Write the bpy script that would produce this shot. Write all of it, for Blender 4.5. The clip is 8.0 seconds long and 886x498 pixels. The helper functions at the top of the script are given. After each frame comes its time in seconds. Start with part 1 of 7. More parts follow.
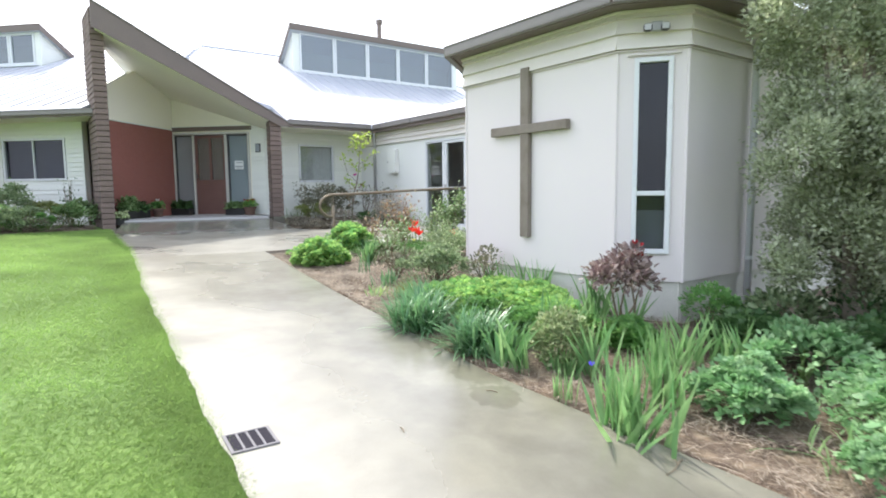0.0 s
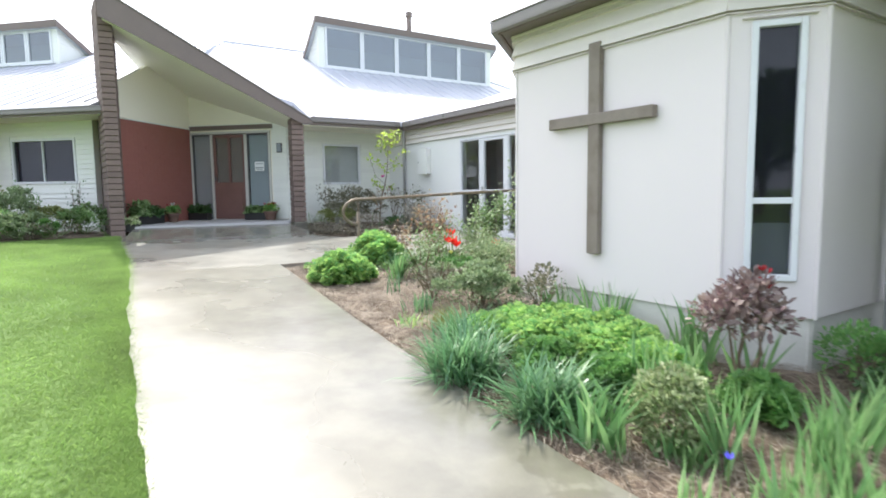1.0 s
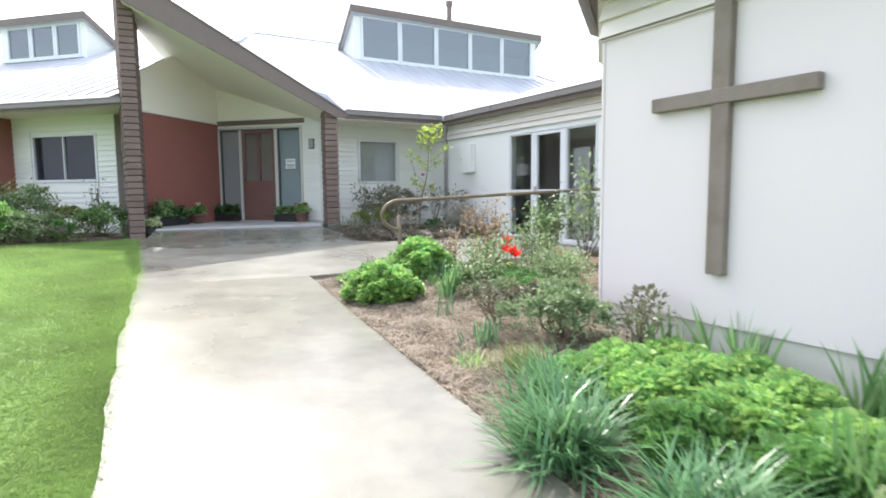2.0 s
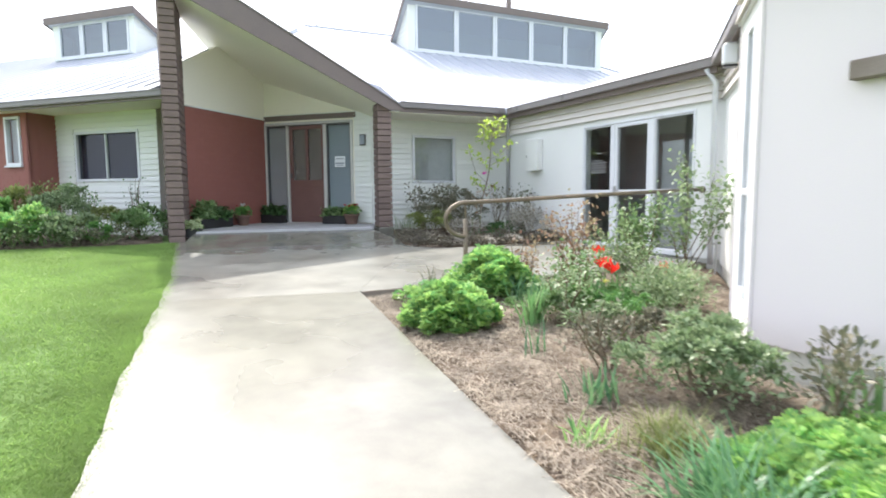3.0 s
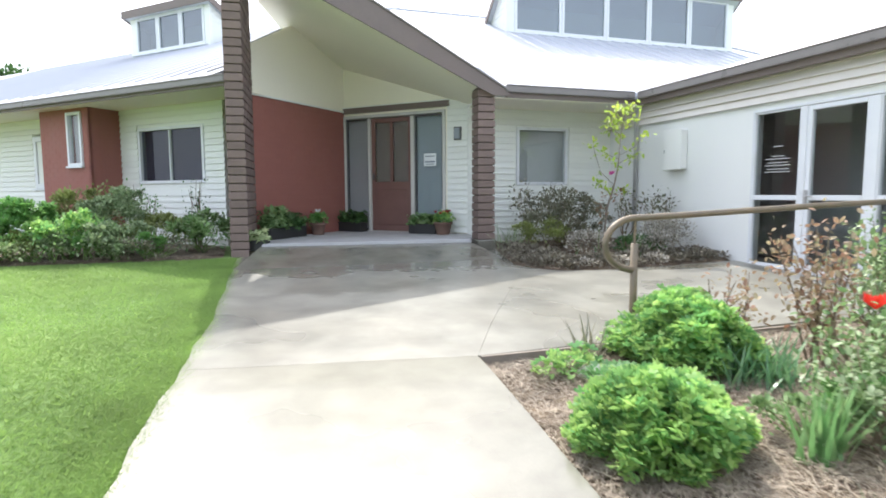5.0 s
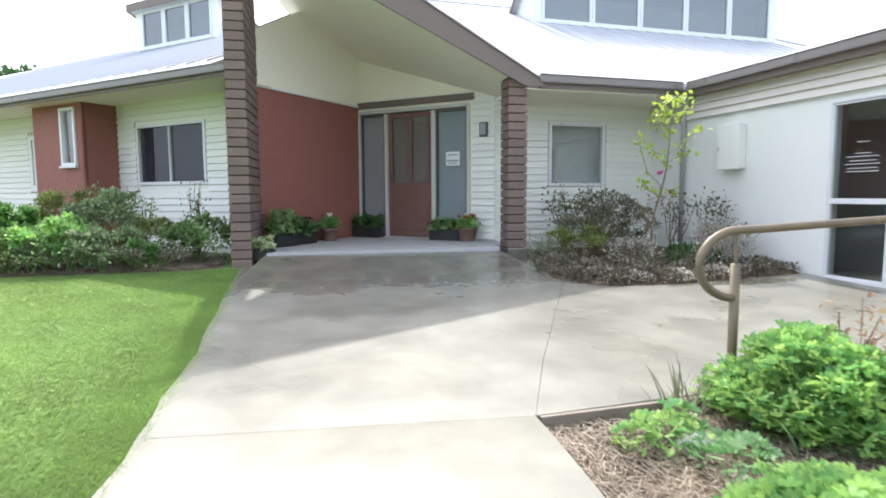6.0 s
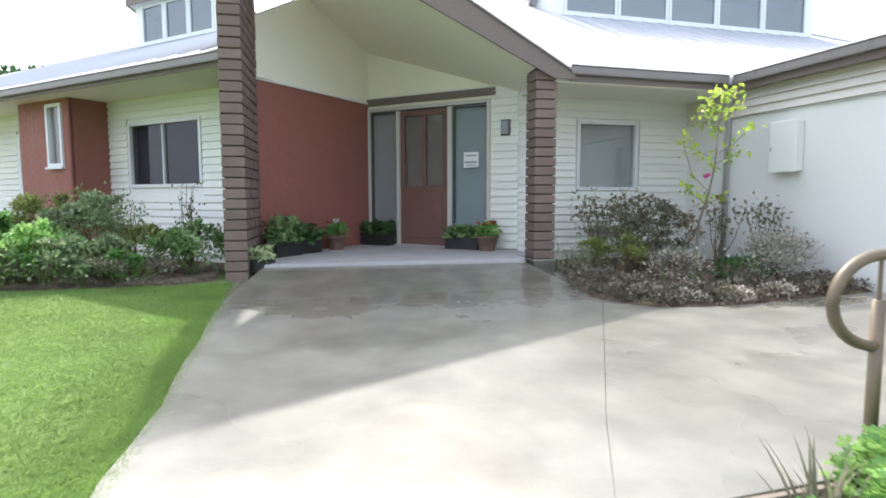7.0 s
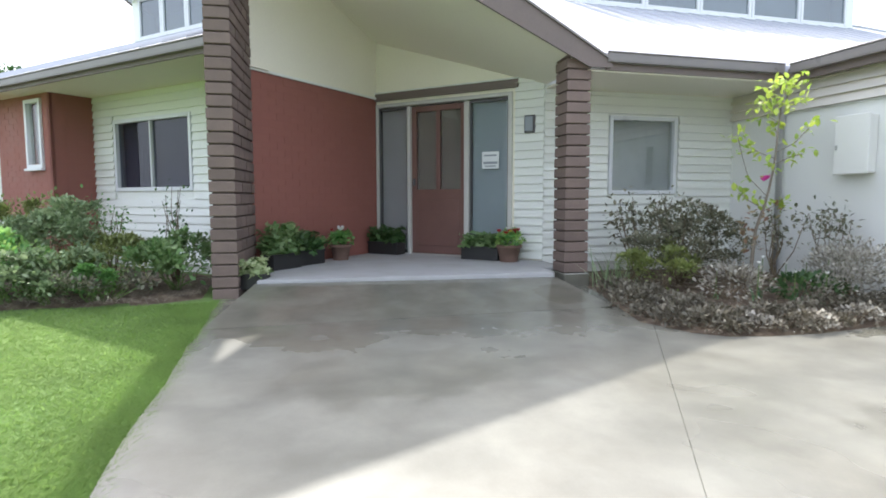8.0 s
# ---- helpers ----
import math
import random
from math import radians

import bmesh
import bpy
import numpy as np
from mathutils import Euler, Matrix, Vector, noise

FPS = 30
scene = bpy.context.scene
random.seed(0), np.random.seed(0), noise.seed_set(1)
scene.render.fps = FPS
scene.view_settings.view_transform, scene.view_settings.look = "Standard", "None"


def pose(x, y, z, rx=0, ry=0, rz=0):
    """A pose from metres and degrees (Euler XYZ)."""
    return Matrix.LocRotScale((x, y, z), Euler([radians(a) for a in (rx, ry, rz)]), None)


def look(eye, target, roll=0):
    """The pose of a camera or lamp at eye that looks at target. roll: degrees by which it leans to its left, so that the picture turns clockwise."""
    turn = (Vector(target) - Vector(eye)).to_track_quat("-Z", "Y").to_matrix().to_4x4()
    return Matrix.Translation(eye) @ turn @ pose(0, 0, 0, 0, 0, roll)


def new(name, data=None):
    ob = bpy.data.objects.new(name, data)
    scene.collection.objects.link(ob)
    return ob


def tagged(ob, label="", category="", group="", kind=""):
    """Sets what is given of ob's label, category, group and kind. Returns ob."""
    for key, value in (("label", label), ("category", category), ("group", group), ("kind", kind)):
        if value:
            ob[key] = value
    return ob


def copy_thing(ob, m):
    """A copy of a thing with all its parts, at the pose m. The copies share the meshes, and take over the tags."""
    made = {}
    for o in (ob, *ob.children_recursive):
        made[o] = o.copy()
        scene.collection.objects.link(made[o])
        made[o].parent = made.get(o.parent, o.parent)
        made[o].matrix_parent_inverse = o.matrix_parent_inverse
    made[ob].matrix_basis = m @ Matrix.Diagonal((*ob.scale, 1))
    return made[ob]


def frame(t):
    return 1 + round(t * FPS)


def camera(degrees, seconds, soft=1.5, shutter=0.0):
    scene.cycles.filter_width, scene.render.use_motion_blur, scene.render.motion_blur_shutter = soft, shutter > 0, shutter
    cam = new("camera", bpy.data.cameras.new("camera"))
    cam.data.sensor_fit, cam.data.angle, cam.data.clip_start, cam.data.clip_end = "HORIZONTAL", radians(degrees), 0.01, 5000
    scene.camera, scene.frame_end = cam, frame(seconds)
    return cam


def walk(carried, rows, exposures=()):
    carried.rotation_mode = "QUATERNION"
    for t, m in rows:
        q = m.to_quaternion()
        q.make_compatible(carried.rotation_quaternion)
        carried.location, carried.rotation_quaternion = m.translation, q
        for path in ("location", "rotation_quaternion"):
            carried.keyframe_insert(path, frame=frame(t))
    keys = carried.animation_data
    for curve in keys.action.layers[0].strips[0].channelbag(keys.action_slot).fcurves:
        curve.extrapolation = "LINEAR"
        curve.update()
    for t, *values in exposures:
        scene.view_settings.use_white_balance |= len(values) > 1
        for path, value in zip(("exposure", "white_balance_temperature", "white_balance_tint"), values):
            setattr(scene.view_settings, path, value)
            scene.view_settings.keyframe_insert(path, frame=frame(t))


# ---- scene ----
cam = camera(75.2, 8.0, soft=1.75, shutter=0.4)
PATH = [
    (0, (-0.149, -0.06, 1.625), (1.027, 1.545, 1.425), -0.6),
    (0.5, (0.154, 0.455, 1.631), (1.295, 2.086, 1.433), -0.6),
    (1, (0.44, 1.054, 1.673), (1.538, 2.714, 1.477), -0.7),
    (1.5, (0.658, 1.623, 1.678), (1.716, 3.309, 1.483), -0.6),
    (3, (1.189, 3.349, 1.684), (2.05, 5.144, 1.491), -0.4),
    (3.5, (1.289, 3.865, 1.677), (2.074, 5.695, 1.488), -0.3),
    (4, (1.404, 4.405, 1.708), (2.123, 6.261, 1.519), -0.3),
    (4.5, (1.487, 4.903, 1.738), (2.143, 6.783, 1.548), -0.3),
    (5, (1.542, 5.404, 1.762), (2.16, 7.297, 1.57), -0.3),
    (6.5, (1.751, 6.752, 1.791), (2.307, 8.664, 1.607), -0.2),
    (7, (1.795, 7.141, 1.815), (2.339, 9.057, 1.635), -0.1),
    (7.5, (1.82, 7.535, 1.857), (2.352, 9.454, 1.675), -0.1),
    (8, (1.927, 7.975, 1.858), (2.443, 9.899, 1.682), -0.1),
]
walk(cam, [(t, look(eye, target, roll)) for t, eye, target, roll in PATH],
     exposures=[(0, 0.73), (1.5, 0.76), (3.5, 0.84), (5, 0.85), (6.5, 0.84), (8, 0.80)])

# ---- world and sun ----
SUN_K = (0.03, 0.795)          # the sun lies this far over, for each metre up
elev = math.atan(1 / math.hypot(*SUN_K))
azim = math.atan2(SUN_K[0], SUN_K[1])
world = bpy.data.worlds.new("sky")
scene.world = world
world.use_nodes = True
wn, wl = world.node_tree.nodes, world.node_tree.links
sky = wn.new("ShaderNodeTexSky")
sky.sky_type = "NISHITA"
sky.sun_disc = False
sky.sun_elevation, sky.sun_rotation = elev, azim
sky.air_density, sky.dust_density, sky.ozone_density = 1.0, 6.0, 1.0
haze = wn.new("ShaderNodeMix")
haze.data_type = "RGBA"
haze.inputs["Factor"].default_value = 0.45
haze.inputs[7].default_value = (9.6, 10.4, 12.1, 1)
wl.new(sky.outputs[0], haze.inputs[6])
wl.new(haze.outputs[2], wn["Background"].inputs["Color"])
wn["Background"].inputs["Strength"].default_value = 0.180
sun = bpy.data.lights.new("sun", "SUN")
sun.energy, sun.angle, sun.color = 3.1, radians(1.0), (1.0, 0.97, 0.92)
sun_ob = new("sun", sun)
sun_ob.matrix_world = look((SUN_K[0] * 40, SUN_K[1] * 40, 40), (0, 0, 0))


# ---- materials ----
def material(name, base, rough=0.7, metal=0.0, var=0.12, scale=3.0, fine=60.0, bump=0.15, dist=0.004, tint=None, tint_amount=0.5,
             island=0.0, objects=0.0, spec=0.5, rough_var=0.1):
    """Base colour with variation at two scales, fine relief, and a random shade for each piece."""
    m = bpy.data.materials.new(name)
    m.use_nodes = True
    n, l = m.node_tree.nodes, m.node_tree.links
    p = n["Principled BSDF"]
    p.inputs["Metallic"].default_value = metal
    p.inputs["Specular IOR Level"].default_value = spec
    geo = n.new("ShaderNodeNewGeometry")
    big, small = n.new("ShaderNodeTexNoise"), n.new("ShaderNodeTexNoise")
    big.inputs["Scale"].default_value, big.inputs["Detail"].default_value = scale, 5
    small.inputs["Scale"].default_value, small.inputs["Detail"].default_value = fine, 3
    for t in (big, small):
        l.new(geo.outputs["Position"], t.inputs["Vector"])
    add = n.new("ShaderNodeMath")
    add.operation = "MULTIPLY_ADD"
    l.new(small.outputs[0], add.inputs[0])
    add.inputs[1].default_value = 0.5
    l.new(big.outputs[0], add.inputs[2])
    value = n.new("ShaderNodeMapRange")
    value.inputs[1].default_value, value.inputs[2].default_value = 0.4, 1.1
    value.inputs[3].default_value, value.inputs[4].default_value = 1 - var, 1 + var
    l.new(add.outputs[0], value.inputs[0])
    last = value.outputs[0]
    for amount, source in ((island, geo.outputs["Random Per Island"]), (objects, None)):
        if amount:
            if source is None:
                source = n.new("ShaderNodeObjectInfo").outputs["Random"]
            r = n.new("ShaderNodeMapRange")
            r.inputs[3].default_value, r.inputs[4].default_value = 1 - amount, 1 + amount
            l.new(source, r.inputs[0])
            mul = n.new("ShaderNodeMath")
            mul.operation = "MULTIPLY"
            l.new(last, mul.inputs[0])
            l.new(r.outputs[0], mul.inputs[1])
            last = mul.outputs[0]
    col = n.new("ShaderNodeMix")
    col.data_type = "RGBA"
    col.inputs[6].default_value = (*base, 1)
    col.inputs[7].default_value = (*(tint or base), 1)
    if tint:
        mask = n.new("ShaderNodeMapRange")
        mask.inputs[1].default_value, mask.inputs[2].default_value, mask.inputs[4].default_value = 0.45, 0.7, tint_amount
        l.new(big.outputs[0], mask.inputs[0])
        l.new(mask.outputs[0], col.inputs["Factor"])
    else:
        col.inputs["Factor"].default_value = 0
    hsv = n.new("ShaderNodeHueSaturation")
    l.new(col.outputs[2], hsv.inputs["Color"])
    l.new(last, hsv.inputs["Value"])
    l.new(hsv.outputs[0], p.inputs["Base Color"])
    r = n.new("ShaderNodeMapRange")
    r.inputs[1].default_value, r.inputs[2].default_value = 0.3, 0.7
    r.inputs[3].default_value, r.inputs[4].default_value = max(rough - rough_var, 0.02), min(rough + rough_var, 1)
    l.new(big.outputs[0], r.inputs[0])
    l.new(r.outputs[0], p.inputs["Roughness"])
    if bump:
        b = n.new("ShaderNodeBump")
        b.inputs["Strength"].default_value, b.inputs["Distance"].default_value = bump, dist
        l.new(small.outputs[0], b.inputs["Height"])
        l.new(b.outputs[0], p.inputs["Normal"])
    return m


def leaf_material(name, base, other, through_light=0.35, rough=0.48, spread=0.25, patch=4.0):
    """Leaves: two colours mixed leaf by leaf, and light that shines through."""
    m = bpy.data.materials.new(name)
    m.use_nodes = True
    n, l = m.node_tree.nodes, m.node_tree.links
    p, out = n["Principled BSDF"], n["Material Output"]
    geo = n.new("ShaderNodeNewGeometry")
    ramp = n.new("ShaderNodeMix")
    ramp.data_type = "RGBA"
    ramp.inputs[6].default_value, ramp.inputs[7].default_value = (*base, 1), (*other, 1)
    info, add, fract = n.new("ShaderNodeObjectInfo"), n.new("ShaderNodeMath"), n.new("ShaderNodeMath")
    add.operation, fract.operation = "ADD", "FRACT"
    l.new(geo.outputs["Random Per Island"], add.inputs[0])
    l.new(info.outputs["Random"], add.inputs[1])
    l.new(add.outputs[0], fract.inputs[0])
    l.new(fract.outputs[0], ramp.inputs["Factor"])
    spots = n.new("ShaderNodeTexNoise")
    spots.inputs["Scale"].default_value = patch
    l.new(geo.outputs["Position"], spots.inputs["Vector"])
    value = n.new("ShaderNodeMapRange")
    value.inputs[1].default_value, value.inputs[2].default_value = 0.3, 0.7
    value.inputs[3].default_value, value.inputs[4].default_value = 1 - spread, 1 + spread
    l.new(spots.outputs[0], value.inputs[0])
    hsv = n.new("ShaderNodeHueSaturation")
    l.new(ramp.outputs[2], hsv.inputs["Color"])
    l.new(value.outputs[0], hsv.inputs["Value"])
    l.new(hsv.outputs[0], p.inputs["Base Color"])
    p.inputs["Roughness"].default_value = rough
    trans = n.new("ShaderNodeBsdfTranslucent")
    l.new(hsv.outputs[0], trans.inputs["Color"])
    mix = n.new("ShaderNodeMixShader")
    mix.inputs[0].default_value = through_light
    l.new(p.outputs[0], mix.inputs[1])
    l.new(trans.outputs[0], mix.inputs[2])
    l.new(mix.outputs[0], out.inputs["Surface"])
    return m


def glass_material(name, tint=(0.85, 0.9, 0.9), ior=2.1):
    m = bpy.data.materials.new(name)
    m.use_nodes = True
    n, l = m.node_tree.nodes, m.node_tree.links
    clear, gloss, weight, power, level, mix = (n.new("ShaderNode" + k) for k in ("BsdfTransparent", "BsdfGlossy", "LayerWeight", "Math", "Math", "MixShader"))
    clear.inputs[0].default_value = (*tint, 1)
    gloss.inputs["Roughness"].default_value = 0.02
    f0 = ((ior - 1) / (ior + 1)) ** 2
    weight.inputs["Blend"].default_value = 0.5
    power.operation, level.operation = "POWER", "MULTIPLY_ADD"
    power.inputs[1].default_value = 5.0
    level.inputs[1].default_value, level.inputs[2].default_value = 1 - f0, f0
    l.new(weight.outputs["Facing"], power.inputs[0])
    l.new(power.outputs[0], level.inputs[0])
    l.new(level.outputs[0], mix.inputs[0])
    l.new(clear.outputs[0], mix.inputs[1])
    l.new(gloss.outputs[0], mix.inputs[2])
    l.new(mix.outputs[0], n["Material Output"].inputs["Surface"])
    return m


def concrete_material(name, base, stain, patches=(), along=0.0):
    """Pale trowelled concrete: broad damp stains, mottling, fine grit; smoother where it is wet."""
    m = material(name, base, rough=0.55, var=0.10, scale=1.4, fine=90, bump=0.12, dist=0.002,
                 tint=stain, tint_amount=0.6, spec=0.55)
    n, l = m.node_tree.nodes, m.node_tree.links
    p = n["Principled BSDF"]
    geo = n.new("ShaderNodeNewGeometry")
    wet, mottle, trowel = (n.new("ShaderNodeTexNoise") for _ in range(3))
    for t, scale, detail, warp in ((wet, 0.55, 3, 0.2), (mottle, 5.5, 8, 0.3), (trowel, 2.4, 5, 0.25)):
        t.inputs["Scale"].default_value, t.inputs["Detail"].default_value, t.inputs["Distortion"].default_value = scale, detail, warp
        l.new(geo.outputs["Position"], t.inputs["Vector"])
    r = n.new("ShaderNodeMapRange")
    r.inputs[1].default_value, r.inputs[2].default_value = 0.34, 0.68
    r.inputs[3].default_value, r.inputs[4].default_value = 0.42, 0.24
    l.new(wet.outputs[0], r.inputs[0])
    l.new(r.outputs[0], p.inputs["Roughness"])
    hsv = p.inputs["Base Color"].links[0].from_node
    shade = hsv.inputs["Value"].links[0].from_socket
    for t, lo, hi, a, b in ((mottle, 0.3, 0.7, 0.91, 1.09), (trowel, 0.36, 0.64, 0.85, 1.11), (wet, 0.36, 0.66, 1.04, 0.92)):
        q, mul = n.new("ShaderNodeMapRange"), n.new("ShaderNodeMath")
        q.inputs[1].default_value, q.inputs[2].default_value, q.inputs[3].default_value, q.inputs[4].default_value = lo, hi, a, b
        l.new(t.outputs[0], q.inputs[0])
        mul.operation = "MULTIPLY"
        l.new(shade, mul.inputs[0])
        l.new(q.outputs[0], mul.inputs[1])
        shade = mul.outputs[0]
    # near stretch along the bed: damp and smoother, darkened brown for the chapel's mirror image
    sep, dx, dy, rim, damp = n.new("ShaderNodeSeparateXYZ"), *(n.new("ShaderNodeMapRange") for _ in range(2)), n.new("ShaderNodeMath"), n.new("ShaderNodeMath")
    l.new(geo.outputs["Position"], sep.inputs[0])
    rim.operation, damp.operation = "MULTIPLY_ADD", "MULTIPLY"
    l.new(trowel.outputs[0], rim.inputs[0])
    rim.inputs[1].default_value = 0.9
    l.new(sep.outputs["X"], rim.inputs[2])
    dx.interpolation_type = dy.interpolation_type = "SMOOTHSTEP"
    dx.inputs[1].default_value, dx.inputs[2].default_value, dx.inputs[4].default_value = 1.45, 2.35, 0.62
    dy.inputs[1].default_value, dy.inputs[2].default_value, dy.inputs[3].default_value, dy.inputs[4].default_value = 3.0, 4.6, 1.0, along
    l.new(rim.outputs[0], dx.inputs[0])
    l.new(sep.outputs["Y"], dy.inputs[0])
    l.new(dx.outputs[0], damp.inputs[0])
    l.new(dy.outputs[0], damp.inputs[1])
    # fainter damp patch at the ramp's foot, ragged-edged; its darkening includes porch shade
    edge, foot, both = n.new("ShaderNodeMath"), n.new("ShaderNodeMapRange"), n.new("ShaderNodeMath")
    edge.operation, both.operation = "MULTIPLY_ADD", "MAXIMUM"
    l.new(trowel.outputs[0], edge.inputs[0])
    edge.inputs[1].default_value = 2.2
    l.new(sep.outputs["Y"], edge.inputs[2])
    foot.interpolation_type = "SMOOTHSTEP"
    foot.inputs[1].default_value, foot.inputs[2].default_value, foot.inputs[4].default_value = 12.85, 13.35, 0.62
    l.new(edge.outputs[0], foot.inputs[0])
    l.new(damp.outputs[0], both.inputs[0])
    l.new(foot.outputs[0], both.inputs[1])
    damp = both
    # single damp spots: (x, y, half width, half depth, strength), with ragged rims
    for px, py, rx, ry, amount in patches:
        off, rag, near, most = n.new("ShaderNodeVectorMath"), n.new("ShaderNodeMath"), n.new("ShaderNodeMapRange"), n.new("ShaderNodeMath")
        scaled, far = n.new("ShaderNodeVectorMath"), n.new("ShaderNodeVectorMath")
        off.operation, scaled.operation, far.operation = "SUBTRACT", "MULTIPLY", "LENGTH"
        off.inputs[1].default_value, scaled.inputs[1].default_value = (px, py, 0), (1 / rx, 1 / ry, 0)
        l.new(geo.outputs["Position"], off.inputs[0])
        l.new(off.outputs[0], scaled.inputs[0])
        l.new(scaled.outputs[0], far.inputs[0])
        rag.operation, most.operation = "MULTIPLY_ADD", "MAXIMUM"
        l.new(mottle.outputs[0], rag.inputs[0])
        rag.inputs[1].default_value = 1.3
        l.new(far.outputs["Value"], rag.inputs[2])
        near.interpolation_type = "SMOOTHSTEP"
        near.inputs[1].default_value, near.inputs[2].default_value, near.inputs[3].default_value, near.inputs[4].default_value = 1.35, 1.75, amount, 0.0
        l.new(rag.outputs[0], near.inputs[0])
        l.new(damp.outputs[0], most.inputs[0])
        l.new(near.outputs[0], most.inputs[1])
        damp = most
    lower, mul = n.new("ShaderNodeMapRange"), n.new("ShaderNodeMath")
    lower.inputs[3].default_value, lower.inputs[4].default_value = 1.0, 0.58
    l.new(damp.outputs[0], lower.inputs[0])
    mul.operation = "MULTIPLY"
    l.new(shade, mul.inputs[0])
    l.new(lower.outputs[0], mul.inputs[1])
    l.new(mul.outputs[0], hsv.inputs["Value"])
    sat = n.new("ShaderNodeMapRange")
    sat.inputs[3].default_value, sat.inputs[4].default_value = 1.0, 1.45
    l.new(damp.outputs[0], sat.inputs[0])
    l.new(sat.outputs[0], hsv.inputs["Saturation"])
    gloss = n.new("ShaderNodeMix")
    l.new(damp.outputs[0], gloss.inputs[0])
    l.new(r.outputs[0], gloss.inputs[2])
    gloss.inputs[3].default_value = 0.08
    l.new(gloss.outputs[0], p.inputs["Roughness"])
    return m


WHITE = material("white_paint", (0.76, 0.773, 0.728), rough=0.5, var=0.05, scale=1.5, fine=40, bump=0.08, tint=(0.689, 0.702, 0.637), tint_amount=0.35, objects=0.03)
CREAM = material("cream_render", (0.728, 0.672, 0.671), rough=0.8, var=0.05, scale=0.9, fine=120, bump=0.25, dist=0.003, tint=(0.682, 0.631, 0.622), tint_amount=0.3)
BOARD = material("cream_boards", (0.715, 0.67, 0.625), rough=0.55, var=0.05, scale=2, fine=50, bump=0.1, tint=(0.64, 0.60, 0.545), tint_amount=0.4, objects=0.03)
SOFFIT = material("soffit_paint", (0.855, 0.822, 0.70), rough=0.7, var=0.05, scale=1.0, fine=40, bump=0.05, tint=(0.80, 0.765, 0.635), tint_amount=0.4)
BROWN = material("brown_fascia_paint", (0.163, 0.127, 0.111), rough=0.5, var=0.12, scale=3, fine=50, bump=0.1)
GUTTER = material("brown_gutter_metal", (0.205, 0.185, 0.175), rough=0.35, var=0.1, scale=4, fine=60, bump=0.05)
BRICK = material("brown_brick", (0.178, 0.130, 0.112), rough=0.85, var=0.2, scale=6, fine=90, bump=0.5, dist=0.006, objects=0.14)
MORTAR = material("dark_mortar", (0.098, 0.075, 0.065), rough=0.95, var=0.15, scale=9, fine=90, bump=0.4)
REDB = material("red_painted_brick", (0.285, 0.110, 0.088), rough=0.7, var=0.12, scale=4, fine=80, bump=0.3, objects=0.025, tint=(0.245, 0.098, 0.077), tint_amount=0.5)
REDM = material("red_painted_joint", (0.277, 0.108, 0.086), rough=0.8, var=0.1, scale=6, fine=80, bump=0.3)
ROOF = material("pale_roof_metal", (0.45, 0.465, 0.51), rough=0.38, metal=0.0, var=0.05, scale=0.8, fine=30, bump=0.04, tint=(0.41, 0.425, 0.47), tint_amount=0.3)
ALU = material("white_aluminium", (0.70, 0.715, 0.74), rough=0.35, var=0.03, scale=4, fine=40, bump=0.02)
GREYFRAME = material("grey_frame", (0.54, 0.53, 0.50), rough=0.4, var=0.05, scale=4, fine=40, bump=0.03)
DOORRED = material("red_brown_door", (0.178, 0.094, 0.080), rough=0.45, var=0.12, scale=5, fine=70, bump=0.12)
TIMBER = material("weathered_timber", (0.24, 0.205, 0.172), rough=0.8, var=0.25, scale=5, fine=110, bump=0.4, tint=(0.137, 0.111, 0.088), tint_amount=0.7)
FOUND = material("foundation_concrete", (0.65, 0.637, 0.592), rough=0.9, var=0.15, scale=3, fine=70, bump=0.4, tint=(0.468, 0.461, 0.416), tint_amount=0.6)
WING = material("cool_white_render", (0.76, 0.765, 0.745), rough=0.8, var=0.05, scale=0.9, fine=120, bump=0.22, dist=0.003, tint=(0.70, 0.71, 0.69), tint_amount=0.3)
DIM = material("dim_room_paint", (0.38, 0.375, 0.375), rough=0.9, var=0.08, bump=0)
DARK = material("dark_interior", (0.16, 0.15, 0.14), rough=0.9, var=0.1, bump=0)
ROOM = material("room_paint", (0.55, 0.55, 0.54), rough=0.9, var=0.05, bump=0)
NET = material("brown_grey_net", (0.25, 0.228, 0.212), rough=0.9, var=0.15, scale=6, fine=60, bump=0.1)
PANEBACK = material("grey_pane_sheet", (0.572, 0.585, 0.579), rough=0.9, var=0.15, scale=7, fine=60, bump=0.1)
TEAL = material("blue_grey_blind", (0.39, 0.448, 0.501), rough=0.8, var=0.08, scale=3, fine=60, bump=0.05)
NIGHT = material("dark_sheet", (0.085, 0.085, 0.10), rough=0.9, var=0.2, scale=3, bump=0.05)
LOWSHEET = material("pale_grey_sheet", (0.429, 0.442, 0.501), rough=0.9, var=0.15, scale=3, bump=0.05)
DUSK = material("dark_grey_blind", (0.254, 0.254, 0.305), rough=0.9, var=0.15, scale=2, fine=60, bump=0.05)
GREYBLIND = material("grey_blind", (0.442, 0.448, 0.481), rough=0.8, var=0.08, scale=3, fine=60, bump=0.05)
STEEL = material("galvanised_pipe", (0.165, 0.137, 0.100), rough=0.5, metal=0.35, var=0.14, scale=7, fine=60, bump=0.08, tint=(0.225, 0.165, 0.102), tint_amount=0.6)
GREYMETAL = material("grey_metal", (0.429, 0.429, 0.429), rough=0.45, metal=0.3, var=0.1, scale=6, fine=60, bump=0.05)
IRON = material("cast_iron", (0.13, 0.127, 0.13), rough=0.55, metal=0.6, var=0.2, scale=9, fine=80, bump=0.3)
SLOTDARK = material("dark_slot_plate", (0.035, 0.033, 0.04), rough=1.0, spec=0.05, var=0.2, bump=0)
